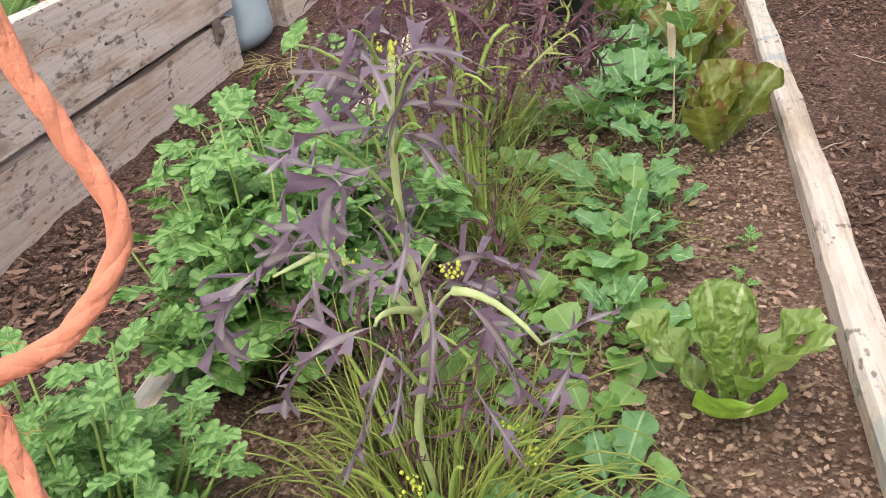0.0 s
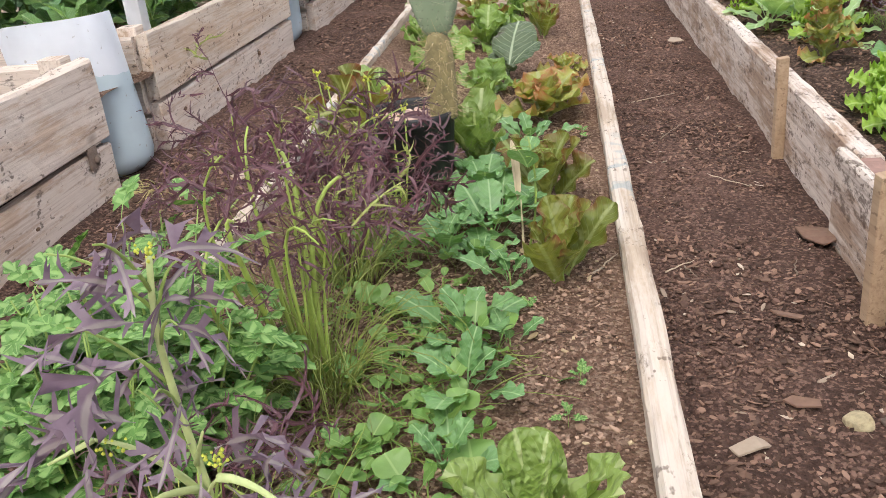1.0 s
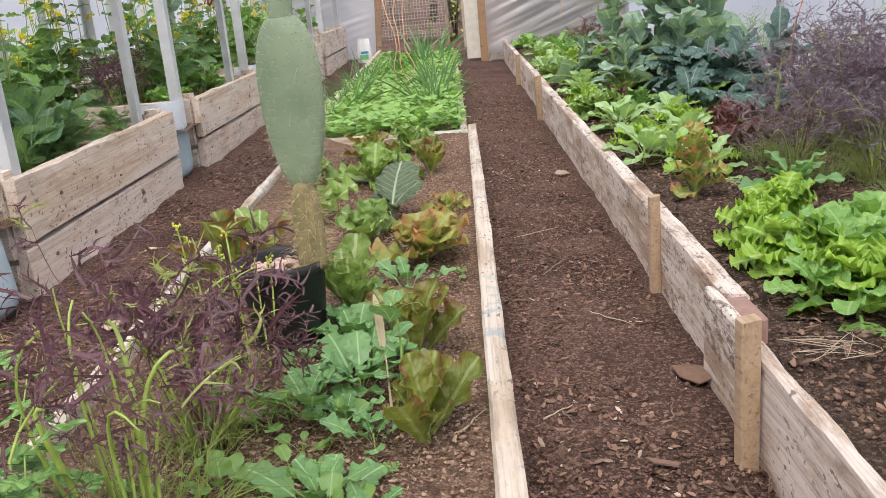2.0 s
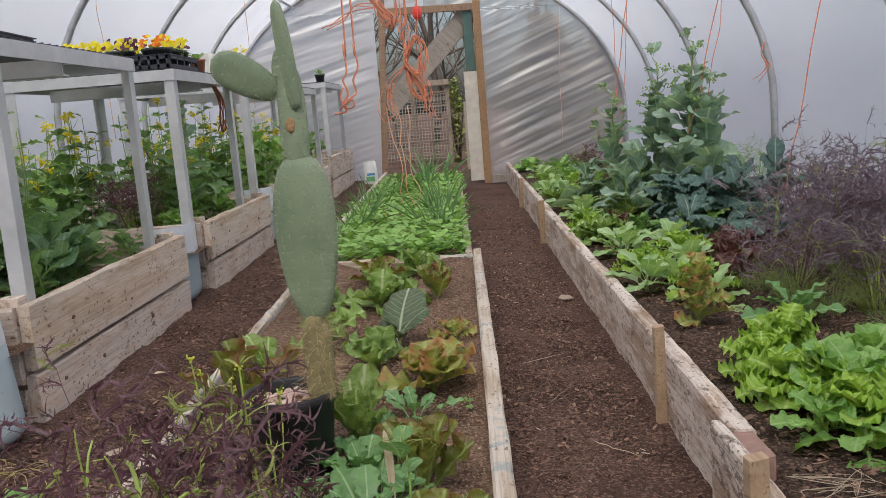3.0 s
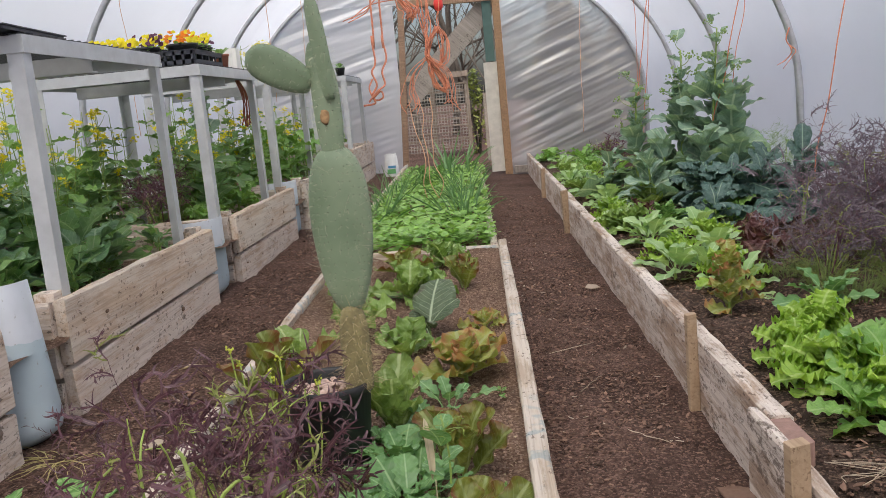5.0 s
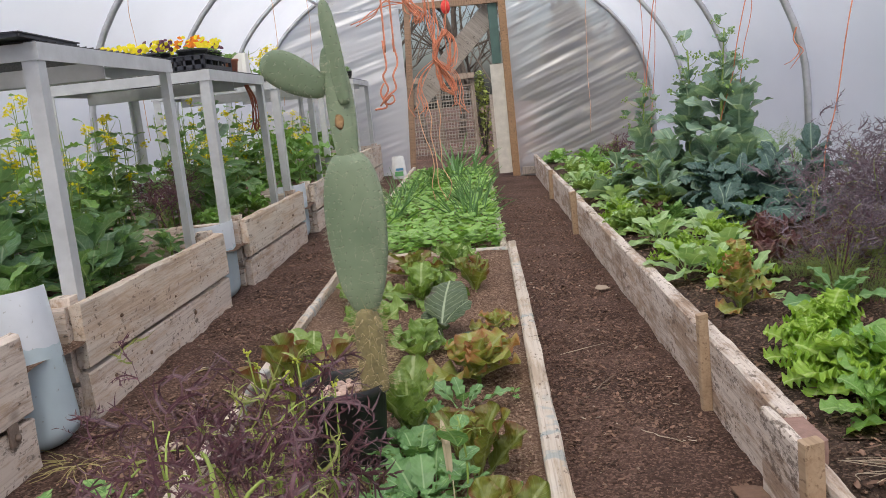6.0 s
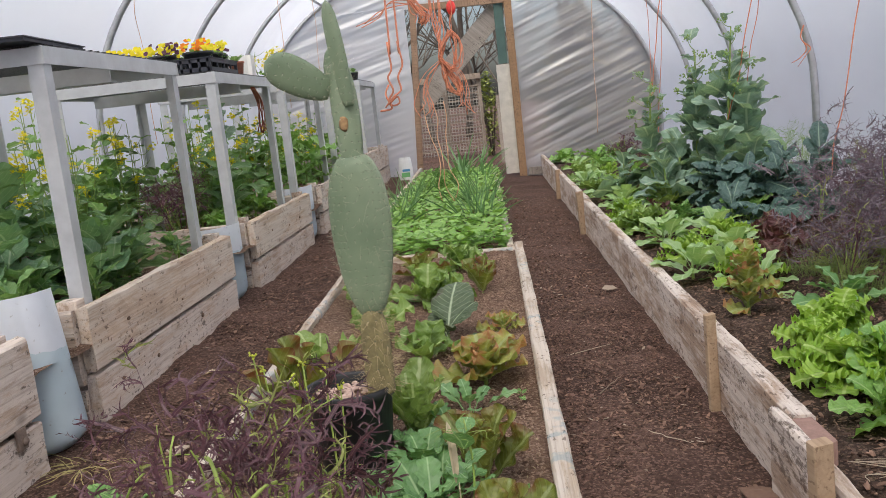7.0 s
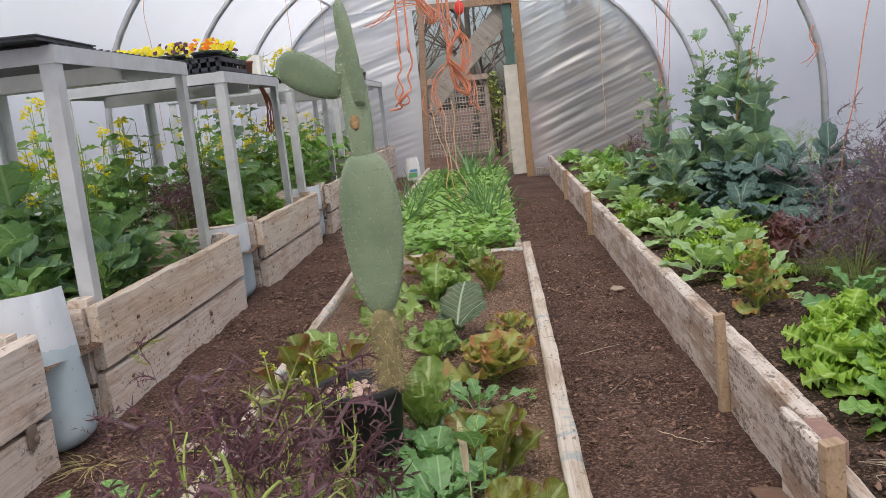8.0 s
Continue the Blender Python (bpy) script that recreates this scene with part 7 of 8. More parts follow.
# ---- twine ----
def wavy(a, b, amp, n, seed, sag=0.0):
    rs = random.Random(seed)
    a, b = Vector(a), Vector(b)
    return [a.lerp(b, i / n) + Vector((rs.uniform(-amp, amp), rs.uniform(-amp, amp), -sag * 4 * (i / n) * (1 - i / n))) for i in range(n + 1)]


def plied(pts, r, turns):
    """Three loose plies wound round the line, with a few stray fibres."""
    out, n = [], len(pts)
    for k in range(3):
        ply = []
        for i, p in enumerate(pts):
            t = (pts[min(i + 1, n - 1)] - pts[max(i - 1, 0)]).normalized()
            s = t.cross(Vector((0.2, 1, 0.1))).normalized()
            a = turns * 6.283 * i / n + k * 2.094
            ply.append(p + (s * math.cos(a) + t.cross(s) * math.sin(a)) * r * 0.34)
        out.append((ply, r * 0.72))
    rs = random.Random(n)
    for _ in range(46):
        p = pts[rs.randrange(2, n - 2)] + Vector((rs.gauss(0, 1), rs.gauss(0, 1), rs.gauss(0, 1))) * r * 0.8
        out.append((arc(p, p + Vector((rs.gauss(0, 1), rs.gauss(0, 1), rs.gauss(0, 1))).normalized() * r * rs.uniform(1, 3), (0, 0, r * 0.4), 4), r * 0.04))
    return out


TW_A = smooth_path([(0.10, 0.69, 1.5), (0.15, 0.672, 0.95), (0.1585, 0.669, 0.852), (0.1655, 0.667, 0.830), (0.172, 0.665, 0.8125), (0.1662, 0.654, 0.8005), (0.158, 0.644, 0.7985), (0.150, 0.640, 0.797)], 14)
TW_B = smooth_path([(0.150, 0.640, 0.797), (0.157, 0.641, 0.796), (0.1605, 0.639, 0.789), (0.166, 0.634, 0.780), (0.167, 0.630, 0.765), (0.165, 0.628, 0.73)], 12)
near_twine = thing("twine", "loose orange baling twine hanging close by", "twine", "hanging twine")
for run in (plied(TW_A, 0.002, 6), plied(TW_B, 0.002, 2.5)):
    for ply in run[:3]:
        strands("ply", M_TWINE, [ply], near_twine, sides=8, taper=1.0)
    tagged(strands("stray_fibre", M_TWINE, run[3:], near_twine, sides=3), kind="stuff")

loops = [
    (smooth_path([(0.138, 3.4, 3.0), (0.136, 3.4, 1.37), (0.128, 3.4, 1.25), (0.132, 3.4, 1.17), (0.118, 3.4, 1.14), (0.13, 3.4, 1.1), (0.112, 3.4, 1.07), (0.118, 3.41, 1.045), (0.082, 3.4, 1.04)]), 0.0032),
    (smooth_path([(0.165, 3.4, 3.0), (0.163, 3.4, 1.37), (0.16, 3.4, 1.25), (0.168, 3.4, 1.18), (0.15, 3.4, 1.14), (0.155, 3.4, 1.1), (0.13, 3.39, 1.08), (0.1, 3.4, 1.05)]), 0.0032),
    (smooth_path([(0.118, 3.4, 1.12), (0.105, 3.4, 1.09), (0.12, 3.41, 1.055), (0.145, 3.4, 1.06), (0.14, 3.4, 1.08), (0.115, 3.4, 1.06)]), 0.003),
]
tagged(strands("twine", M_TWINE, loops, None, sides=6, taper=1.0), "doubled orange twine with a knotted frayed end", "twine", "hanging twine")

rs = random.Random(17)
bundle = []


def near_to(x, z, s=0.012):
    return Vector((x + rs.gauss(0, s), 7.3 + rs.gauss(0, 0.025), z + rs.gauss(0, s)))


KNOT, TIE = (0.11, 1.38), (0.2, 1.58)
for i in range(9):  # long strands from the roof to the knot
    x0 = 0.12 + rs.gauss(0, 0.025)
    bundle.append((smooth_path([(x0, 7.3, 3.1), near_to(x0, 1.85), near_to(x0 + 0.01, 1.6), near_to(0.12, 1.48), near_to(*KNOT)], 5), 0.0038))
for i in range(10):  # loops gathered at the tie
    w = rs.uniform(0.02, 0.075)
    bundle.append((smooth_path([near_to(*TIE), near_to(TIE[0] + w, 1.5), near_to(TIE[0] + w * 0.9, 1.38 + rs.uniform(-0.05, 0.05)), near_to(0.19, 1.3), near_to(0.13, 1.36), near_to(0.12, 1.47), near_to(*TIE)], 5), 0.0038))
for i in range(11):  # loops falling to one side of the knot
    q = rs.uniform(0.6, 1.1)
    bundle.append((smooth_path([near_to(*KNOT), near_to(0.11 + 0.06 * q, 1.3), near_to(0.11 + 0.12 * q, 1.2), near_to(0.22, 1.13), near_to(0.16, 1.17), near_to(0.13, 1.28), near_to(*KNOT)], 5), 0.0038))
for i in range(12):  # frayed tails on both sides
    side = -1 if i % 2 else 1
    x1 = 0.11 + (0.13 if side > 0 else -0.15) + rs.gauss(0, 0.03)
    bundle.append((smooth_path([near_to(*KNOT), near_to(0.11 + (x1 - 0.11) * 0.7, 1.27), near_to(x1, 1.15), near_to(x1 + rs.gauss(0, 0.02), 1.06), near_to(x1 + rs.gauss(0, 0.04), rs.uniform(0.96, 1.05))], 5), 0.003))
for i in range(3):  # strings carrying the red ball
    bundle.append((smooth_path([(0.225, 7.3, 3.1), near_to(0.225, 1.85, 0.004), near_to(0.215, 1.66, 0.006), near_to(*TIE)], 5), 0.003))
hank = thing("twine_bundle", "tangled bundle of orange baling twine hanging from the roof", "twine", "hanging twine")
for c in bundle:
    strands("strand", M_TWINE, [c], hank, sides=5, taper=1.0)
tail = [(smooth_path(wavy((-0.05 + 0.06 * i, 7.3, 1.08), (0.02 + 0.05 * i, 7.32, 0.32), 0.03, 6, 60 + i), 4), 0.0038) for i in range(3)]
tagged(strands("twine", M_STRING, tail, None, sides=5, taper=1.0), "faded twine ends trailing to the far bed", "twine", "hanging twine")
head = []
for i in range(16):
    q = rs.uniform(-1, 1)
    head.append((smooth_path([(-0.16 - 0.05 * rs.random(), 7.25, 2.15), near_to(-0.1 + 0.03 * q, 1.9), near_to(-0.03 + 0.05 * q, 1.78), near_to(0.02 + 0.045 * q, 1.7 + 0.03 * abs(q)), near_to(0.0 + 0.04 * q, 1.66)], 5), 0.0042))
for i in range(3):
    head.append((smooth_path([near_to(-0.08, 1.84), near_to(-0.2, 1.83), near_to(-0.32, 1.78 - 0.02 * i), near_to(-0.42 - 0.03 * i, 1.7)], 5), 0.004))
hank = thing("twine_bundle", "thick hank of orange twine slung under the roof", "twine", "hanging twine")
for c in head:
    strands("strand", M_TWINE, [c], hank, sides=5, taper=1.0)
bm = bmesh.new()
bmesh.ops.create_uvsphere(bm, u_segments=16, v_segments=12, radius=0.035)
for v in bm.verts:
    v.co.z *= 1.5
me = bpy.data.meshes.new("twine_ball")
bm.to_mesh(me)
bm.free()
me.materials.append(plain("red_twine", (0.7, 0.05, 0.04), 0.6, 0, 0.2, 60, 0.004))
me.polygons.foreach_set("use_smooth", [True] * len(me.polygons))
tagged(put("twine_ball", me, None, pose(0.225, 7.3, 1.75)), "small red ball of wound twine", "twine ball")

for i, (p, q, r) in enumerate([((2.38, 5.2, 1.7), (2.12, 5.2, 0.45), 0.0035), ((1.95, 8.0, 2.2), (1.74, 8.0, 0.75), 0.004), ((1.93, 8.0, 2.2), (1.8, 8.0, 0.6), 0.003), ((2.42, 7.0, 1.9), (1.95, 6.8, 0.35), 0.004), ((2.4, 6.95, 1.9), (2.1, 6.9, 0.3), 0.003), ((2.05, 9.5, 2.3), (2.05, 9.5, 0.9), 0.003), ((-2.2, 7.5, 2.4), (-2.2, 7.5, 1.0), 0.0025), ((-1.5, 9.4, 2.7), (-1.52, 9.4, 1.2), 0.003), ((-1.35, 10.4, 2.8), (-1.36, 10.4, 1.1), 0.003), ((1.6, 10.0, 2.6), (1.55, 10.0, 0.6), 0.003), ((-1.95, 3.9, 2.6), (-1.95, 3.9, 0.9), 0.0018)]):
    ob = strands("plant_string", M_TWINE if i < 6 else M_STRING, [(smooth_path(wavy(p, q, 0.012, 7, 80 + i), 4), r)], None, sides=5, taper=1.0)
    tagged(ob, "thin plant support string hanging from the hoops", "string", "plant strings")
rs = random.Random(29)
old = thing("twine_bundle", "reddish brown bunch of old twine hanging under a bench", "twine", "hanging twine")
for i in range(7):
    x = -1.145 + rs.gauss(0, 0.012)
    strands("strand", M_OLDTWINE, [(smooth_path([(x, 6.62, 1.31), (x + rs.gauss(0, 0.012), 6.74, 1.22), (x + rs.gauss(0.0, 0.015), 6.75, 1.1), (x + rs.gauss(0.0, 0.02), 6.75, rs.uniform(0.97, 1.03))], 5), 0.0042)], old, sides=5, taper=1.0)
knot = strands("twine_knot", M_TWINE, [(smooth_path([(2.66, 7.02, 1.32), (2.63, 7.0, 1.24), (2.66, 6.98, 1.16), (2.62, 7.0, 1.1), (2.56, 7.0, 1.07)]), 0.006), (smooth_path([(2.66, 7.02, 1.2), (2.69, 6.99, 1.16), (2.66, 6.98, 1.12), (2.6, 7.0, 1.04)]), 0.005)], None, sides=5)
tagged(knot, "orange twine knotted round a hoop", "twine", "hanging twine")

# ---- on the benches ----
def seed_tray(at, w, l, h, label, rz=0, cells=True):
    ob = thing("seed_tray", label, "tray", "trays on the benches", at=at)
    ob.rotation_euler[2] = radians(rz)
    t = 0.004
    pcs = [box(0, 0, t / 2, w, l, t), box(-w / 2, 0, h / 2, t, l, h), box(w / 2, 0, h / 2, t, l, h), box(0, -l / 2, h / 2, w, t, h), box(0, l / 2, h / 2, w, t, h), box(0, -l / 2, h, w + 0.02, 0.018, t), box(0, l / 2, h, w + 0.02, 0.018, t), box(-w / 2, 0, h, 0.018, l, t), box(w / 2, 0, h, 0.018, l, t)]
    if cells:
        pcs += [box(x, 0, h * 0.55, t, l, h * 0.7) for x in np.linspace(-w / 2, w / 2, 6)[1:-1]] + [box(0, y, h * 0.55, w, t, h * 0.7) for y in np.linspace(-l / 2, l / 2, 9)[1:-1]]
    for nm, pc in (("tray_rim", pcs[5:9]), ("tray_wall", pcs[:5]), ("cell_divider", pcs[9:])):
        if pc:
            V, F, _ = merge(pc)
            tagged(put(nm, mesh_of(nm, V, F, M_TRAY), ob), kind="stuff" if nm == "cell_divider" else "")
    return ob


seed_tray((-1.235, 3.66, 1.39), 0.36, 0.5, 0.014, "empty black cell tray on a metal bench", 4)


def crate(at, w, l, h, label, rz=0):
    ob = thing("carrying_tray", label, "tray", "trays on the benches", at=at)
    ob.rotation_euler[2] = radians(rz)
    V, F = box(0, 0, 0.003, w, l, 0.006)
    put("base", mesh_of("base", V, F, M_TRAY), ob)
    for x, y, ww, ll in ((0, -l / 2, w + 0.02, 0.012), (0, l / 2, w + 0.02, 0.012), (-w / 2, 0, 0.012, l - 0.012), (w / 2, 0, 0.012, l - 0.012)):
        V, F = box(x, y, h + 0.002, ww, ll, 0.005)
        put("rim", mesh_of("rim", V, F, M_TRAY), ob)
    for sx, sy, ww, ll in ((0, -l / 2, w, 0.006), (0, l / 2, w, 0.006), (-w / 2, 0, 0.006, l), (w / 2, 0, 0.006, l)):
        pcs = [box(0, 0, h * 0.16, ww, ll, h * 0.32), box(0, 0, h * 0.85, ww, ll, h * 0.3)]
        span = ww if ww > ll else ll
        for q in np.linspace(-span / 2 + 0.01, span / 2 - 0.01, 5):
            pcs.append(box(q if ww > ll else 0, q if ll > ww else 0, h / 2, 0.014 if ww > ll else ww, ll if ww > ll else 0.014, h))
        V, F, _ = merge(pcs)
        tagged(put("side", mesh_of("side", V, F, M_TRAY), ob, pose(sx, sy, 0)), kind="stuff")
    return ob


def pansies(at, r, colour, label, seed, n=16):
    rs = random.Random(seed)
    n = int(n * 2.4)
    ob = thing("pansy_pot", label, "potted flower", "pots of pansies", at=at)
    V, F = lathe([(0.0, 0.0), (r * 0.75, 0.0), (r, 0.09), (r * 1.06, 0.092), (r * 1.06, 0.105), (r * 0.96, 0.105), (r * 0.93, 0.085), (0.0, 0.085)], 20)
    put("pot", mesh_of("pot", V, F, M_BLACK, True), ob)
    lv = [moved(leaf(0.05, 0.014, 0.2, 0.5, 0.45, 6, 4, 0.8, 0, 0.2, seed=i), turned((rs.uniform(-r, r) * 0.7, rs.uniform(-r, r) * 0.7, 0.085), rs.uniform(0, 360), rs.uniform(10, 70))) for i in range(40)]
    V, F, U = merge(lv)
    tagged(put("foliage", mesh_of("foliage", V, F, G_BRIGHT, True, U), ob), kind="stuff")
    for i in range(n):
        a, q = rs.uniform(0, 6.28), r * 1.15 * math.sqrt(rs.random())
        c = (q * math.cos(a), q * math.sin(a), 0.115 + rs.uniform(0, 0.05))
        pet = []
        for k in range(5):
            s = 0.0105 if k < 3 else 0.0125
            pts = [(0, 0, 0), (s * 0.6, s * 0.35, 0.002), (s * 0.75, s * 0.95, 0.004), (0.0, s * 1.3, 0.003), (-s * 0.75, s * 0.95, 0.004), (-s * 0.6, s * 0.35, 0.002)]
            pet.append(moved((pts, [(0, 1, 2, 3, 4, 5)]), turned((0, 0, 0.001 * k), 72 * k + 10, 6)))
        V, F, _ = merge(pet)
        m = Matrix.Translation(c) @ Euler((rs.uniform(0.5, 1.5), 0, rs.uniform(-0.6, 1.3))).to_matrix().to_4x4()
        put("flower", mesh_of("flower", V, F, colour[i % len(colour)]), ob, m)
    return ob


crate((-1.18, 5.74, 1.372), 0.22, 0.54, 0.072, "slotted black plastic tray under pansy pots", 0)
crate((-1.5, 5.68, 1.372), 0.36, 0.44, 0.04, "low black tray holding flower pots", -2)
for x, y, z, r, col, lab, k, cnt in [
        (-1.155, 5.56, 1.38, 0.082, [F_ORANGE, F_ORANGE, F_YELLOW], "black pot of orange and yellow pansies", 1, 16),
        (-1.15, 5.74, 1.38, 0.078, [F_YELLOW], "black pot of yellow pansies in a slotted tray", 2, 16),
        (-1.15, 5.9, 1.38, 0.06, [F_PURPLE, F_PURPLE, F_YELLOW], "black pot of dark purple pansies", 3, 8),
        (-1.36, 5.55, 1.378, 0.075, [F_YELLOW, F_PURPLE], "black pot of yellow and dark purple pansies", 4, 16),
        (-1.47, 5.64, 1.378, 0.08, [F_YELLOW], "black pot of bright yellow pansies", 5, 20),
        (-1.6, 5.6, 1.378, 0.078, [F_YELLOW], "black pot of tall yellow pansies", 6, 20),
        (-1.38, 5.8, 1.378, 0.075, [F_PURPLE, F_YELLOW], "black pot of mixed purple and yellow pansies", 7, 14),
        (-1.77, 5.62, 1.372, 0.07, [F_YELLOW], "low pot of yellow pansies beside the tray", 8, 12)]:
    pansies((x, y, z), r, col, lab, k, cnt)


def small_pot(at, r, h, mat, label, P, n, s, seed):
    rs = random.Random(seed)
    ob = thing("plant_pot", label, "potted plant", "small pots on the benches", at=at)
    V, F = lathe([(0.0, 0.0), (r * 0.72, 0.0), (r * 0.95, h * 0.85), (r * 1.05, h * 0.86), (r * 1.05, h), (r * 0.92, h), (r * 0.88, h * 0.85), (0.0, h * 0.85)], 20)
    put("pot", mesh_of("pot", V, F, mat, True), ob)
    for i in range(n):
        put("leaf", rs.choice(P), ob, turned((0, 0, h * 0.85), i * 137.5, rs.uniform(30, 80), s * rs.uniform(0.7, 1.1)))
    return ob


M_TERRA = plain("terracotta", (0.34, 0.13, 0.08), 0.85, 0, 0.2, 20)
small_pot((-1.14, 6.25, 1.372), 0.05, 0.09, M_TERRA, "small terracotta pot with a seedling", P_SMALL, 6, 0.9, 3)
small_pot((-1.3, 6.3, 1.372), 0.05, 0.08, M_BLACK, "small black pot with grey leaves", P_SMALL, 8, 0.8, 4)
small_pot((-1.2, 9.3, 1.372), 0.05, 0.08, M_BLACK, "small black pot on a far bench", P_SMALL, 6, 0.9, 5)
small_pot((-1.12, 11.2, 1.47), 0.06, 0.09, M_BLACK, "black pot with a thin leggy seedling", P_SMALL, 8, 1.0, 6)
small_pot((-1.35, 8.0, 1.352), 0.06, 0.08, M_BLACK, "black pot of flowering seedlings on a bench", P_BRIGHT, 10, 0.9, 7)
small_pot((-1.6, 8.1, 1.352), 0.06, 0.08, M_BLACK, "black pot of pale seedlings on a bench", P_BRIGHT, 10, 0.8, 8)
for i, (x, y) in enumerate([(-1.35, 8.0), (-1.3, 7.6)]):
    flowering((x, y, 1.36), 0.32, 2, 0.3, "thin flowering seedling in a pot on the bench", 700 + i, P_SMALL, 2, 0.06)
V, F = box(0, 0, 0.07, 0.2, 0.14, 0.14, 0.02)
tagged(put("white_tub", mesh_of("white_tub", V, F, plain("white_plastic", (0.75, 0.74, 0.7), 0.5, 0, 0.08)), None, pose(-1.2, 6.52, 1.372)), "white plastic tub on the bench", "tub")

# small bag by the end wall
V, F = lathe([(0.0, 0.0), (0.085, 0.0), (0.095, 0.03), (0.09, 0.16), (0.08, 0.26), (0.07, 0.3)], 18)
V[:, 1] *= 0.55
sack = thing("seed_packet_bag", "small white bag with green and blue print by the end wall", "bag", at=(-0.74, 12.3, rise(-0.74, 12.3)))
put("bag_body", mesh_of("bag_body", V, F, plain("white_bag", (0.72, 0.74, 0.74), 0.5, 0, 0.1)), sack)
V, F = box(0, -0.053, 0.07, 0.11, 0.004, 0.06)
put("printed_band", mesh_of("printed_band", V, F, plain("green_print", (0.15, 0.42, 0.16), 0.5)), sack, label="green printed band")
V, F = box(0.01, -0.054, 0.13, 0.1, 0.004, 0.03)
put("printed_band", mesh_of("printed_band", V, F, plain("blue_print", (0.08, 0.28, 0.5), 0.5)), sack, label="blue printed band")

# ---- outside, beyond the doorway ----
M_BARK = plain("grey_bark", (0.1, 0.085, 0.07), 0.9, 0, 0.35, 12, 0.01)
M_WIRE = plain("galvanised_wire", (0.34, 0.32, 0.29), 0.6, 0.4)


def bare_tree(at, h, seed):
    rs = random.Random(seed)
    ob = thing("tree", "bare grey winter tree with fine twigs", "tree", "bare trees outside", at=at)
    limbs = []
    def grow(p, d, L, r, depth):
        n = 4
        pts = [p]
        for i in range(n):
            d = (d + Vector((rs.gauss(0, 0.16), rs.gauss(0, 0.16), rs.gauss(0.05, 0.1)))).normalized()
            pts.append(pts[-1] + d * L / n)
        limbs.append((pts, r, depth))
        if depth < 4:
            for i in range(rs.choice((2, 3, 3)) if depth else 6):
                k = rs.randrange(1, n + 1)
                nd_ = (d + Vector((rs.gauss(0, 0.7), rs.gauss(0, 0.7), rs.gauss(0.1, 0.4)))).normalized()
                grow(pts[k], nd_, L * rs.uniform(0.5, 0.75), r * 0.5, depth + 1)
    grow(Vector((0, 0, -0.1)), Vector((0, 0, 1)), h * 0.5, h * 0.011, 0)
    strands("trunk", M_BARK, [(limbs[0][0], limbs[0][1])], ob, sides=8, taper=0.6)
    tagged(strands("branch_work", M_BARK, [(p, r) for p, r, _ in limbs[1:]], ob, sides=4, taper=0.5), kind="stuff")
    return ob


for i, (x, y, h) in enumerate([(-1.6, 24, 9), (-0.2, 27, 10), (1.2, 25, 9), (2.6, 29, 11), (-3.0, 30, 11), (0.5, 33, 12), (4.2, 26, 9), (-4.5, 26, 9), (-0.9, 22, 7), (0.9, 22, 7)]):
    bare_tree((x, y, 0.1), h, 800 + i)


G_HEDGE = leaf_material("brownish_hedge_leaf", (0.1, 0.085, 0.045), (0.32, 0.26, 0.15), (0.3, 0.25, 0.15), 0.05, 0.1, 0.6, 0.3, None, 0.5, 0.2)


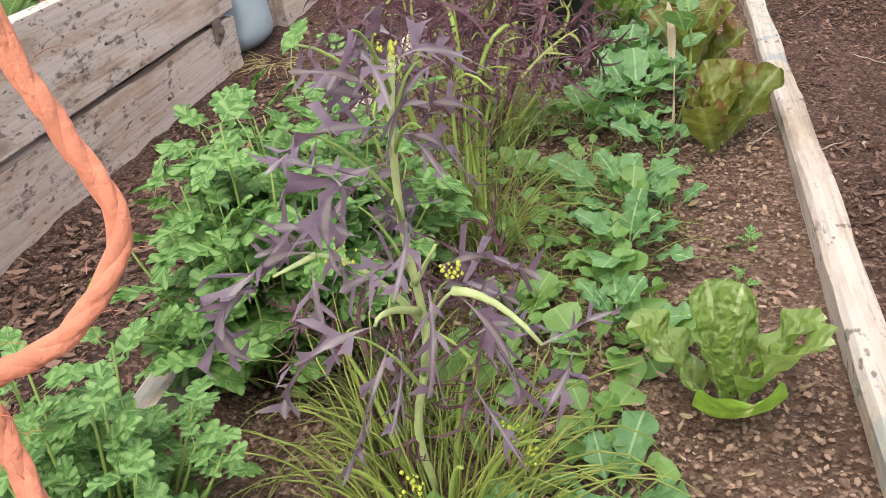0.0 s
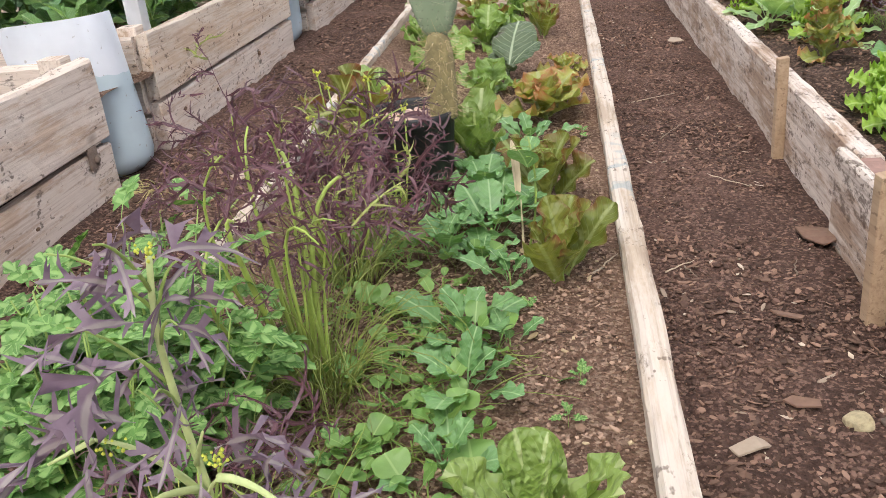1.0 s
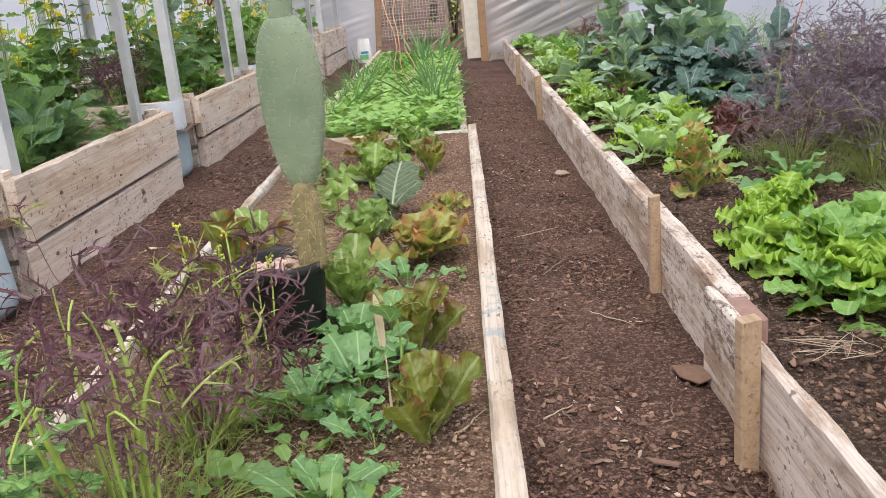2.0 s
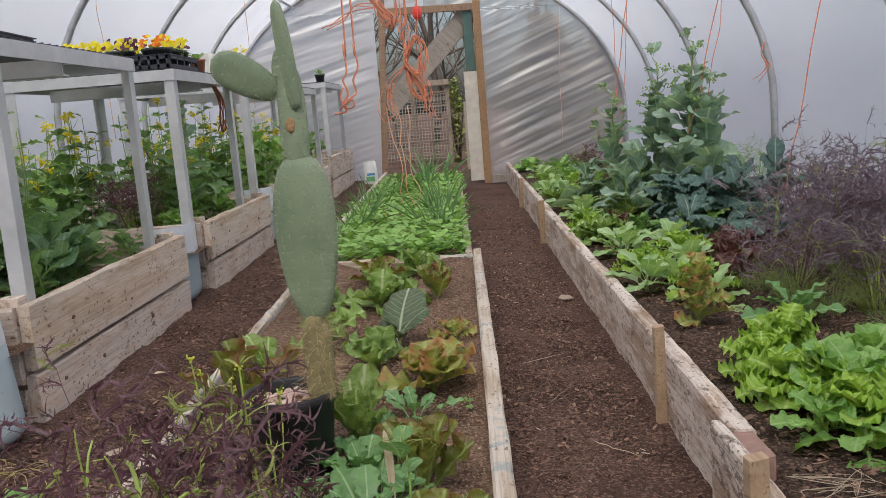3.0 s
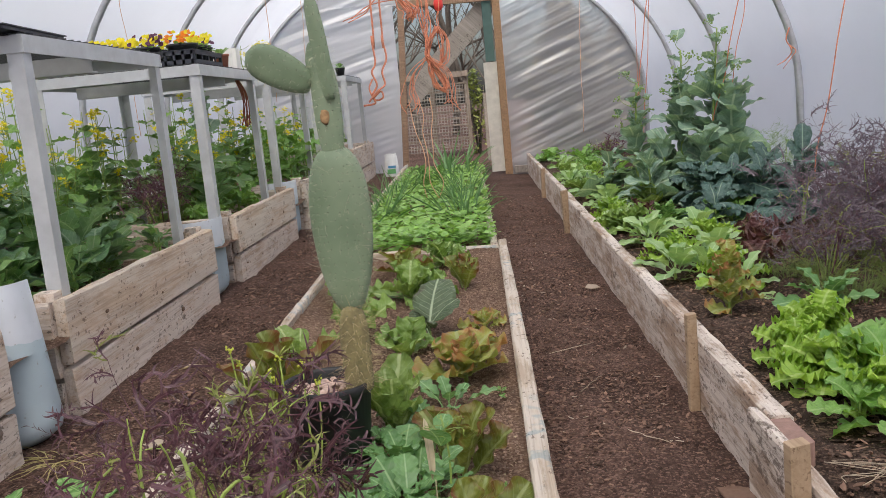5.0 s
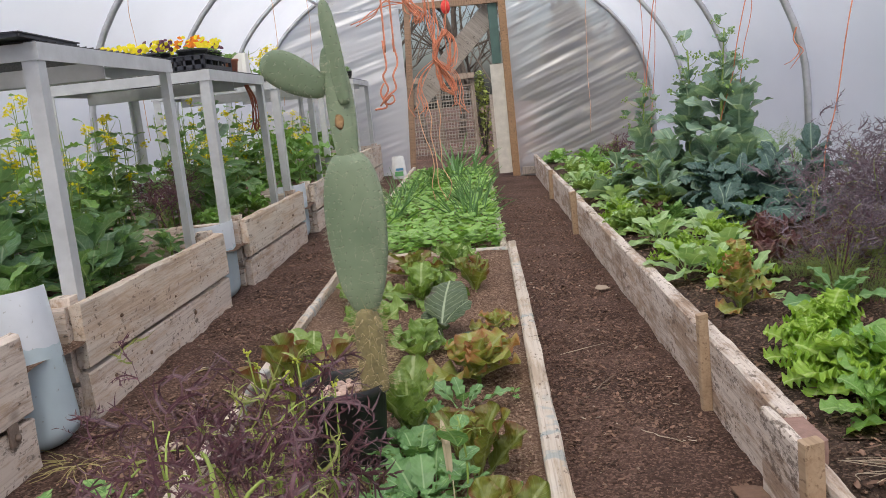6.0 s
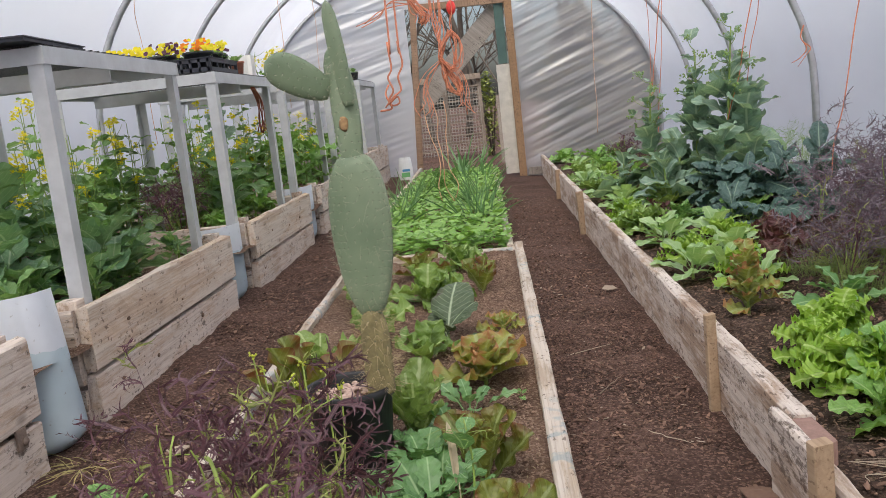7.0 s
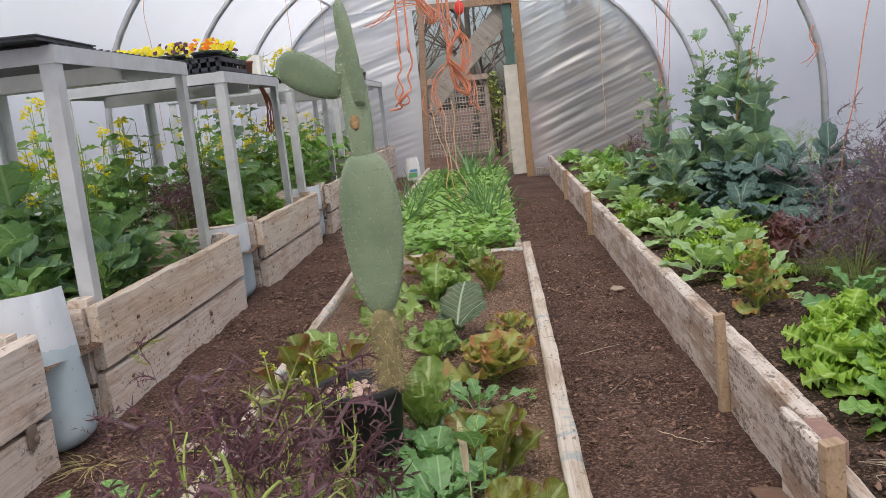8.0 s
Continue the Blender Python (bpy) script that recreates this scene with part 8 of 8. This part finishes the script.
def shrub(at, r, h, n, label, seed, P, s, mat=None):
    rs = random.Random(seed)
    ob = thing("shrub", label, "shrub", "shrubs outside", at=at)
    st = [(arc((0, 0, -0.1), (r * rs.uniform(-0.7, 0.7), r * rs.uniform(-0.7, 0.7), h * rs.uniform(0.5, 0.9)), (0, 0, 0.1), 6), 0.02) for _ in range(8)]
    strands("branch", M_BARK, st, ob)
    pcs = []
    for i in range(n):
        a, q = rs.uniform(0, 6.28), math.sqrt(rs.random())
        z = h * rs.random() ** 0.7
        w = r * (1 - (z / h) ** 2.5 * 0.8) * (0.75 + 0.35 * noise.noise((math.cos(a) * 1.5, math.sin(a) * 1.5, z * 1.2 + seed)))
        pcs.append(moved(P[i % len(P)], turned((w * q * math.cos(a), w * q * math.sin(a), z), rs.uniform(0, 360), rs.uniform(-30, 60), s * rs.uniform(0.7, 1.3))))
    V, F, U = merge(pcs)
    tagged(put("foliage", mesh_of("foliage", V, F, mat or G_HEDGE, True, U), ob), kind="stuff")
    return ob


BITS = [leaf(0.2, 0.05, 0.1, 0.6, 0.5, 4, 2, 0.5, 0, 0.2, seed=i) for i in range(4)]
shrub((1.9, 14.6, 0.0), 0.9, 2.3, 2600, "dark evergreen bush outside the polythene wall", 1, BITS, 0.9)
shrub((3.2, 15.5, 0.0), 1.1, 2.4, 2200, "dense dark evergreen shrub outside the tunnel", 2, BITS, 1.0)
shrub((-2.6, 17.0, 0.1), 1.0, 1.6, 1500, "dark shrub beyond the fence", 3, BITS, 1.0)
shrub((0.45, 17.6, 0.0), 0.3, 1.6, 420, "ivy-covered post by the garden fence", 4, BITS, 0.5, G_GRASS)

fence = thing("garden_fence", "weathered timber fence panel covered with wire mesh", "fence", at=(-0.95, 17.0, 0.1))
M_OLDWOOD = wood("old_grey_timber", (0.3, 0.25, 0.2), (0.17, 0.135, 0.105))
for i in range(10):
    bar("rail", (0, 0.04, 0.15 + 0.125 * i), (1.25, 0.04, 0.15 + 0.125 * i), 0.05, 0.03, M_OLDWOOD, fence)
for xx in (0.0, 0.62, 1.25):
    bar("post", (xx, 0.08, -0.2), (xx, 0.08, 1.45), 0.08, 0.08, M_OLDWOOD, fence)
bar("top_rail", (-0.05, 0.0, 1.44), (1.3, 0.0, 1.44), 0.1, 0.1, M_OLDWOOD, fence)
wires = [box(x, 0, 0.65, 0.007, 0.007, 1.2) for x in np.arange(0.03, 1.25, 0.055)] + [box(0.62, 0.0, z, 1.2, 0.007, 0.007) for z in np.arange(0.08, 1.25, 0.055)]
V, F, _ = merge(wires)
put("wire_mesh", mesh_of("wire_mesh", V, F, M_WIRE), fence, label="square galvanised wire mesh")
bar2 = thing("gate_post", "grey squared gate post beyond the doorway", "post", at=(0.62, 15.6, 0.0))
bar("post", (0, 0, -0.1), (0, 0, 1.15), 0.09, 0.09, M_GREYWOOD, bar2)
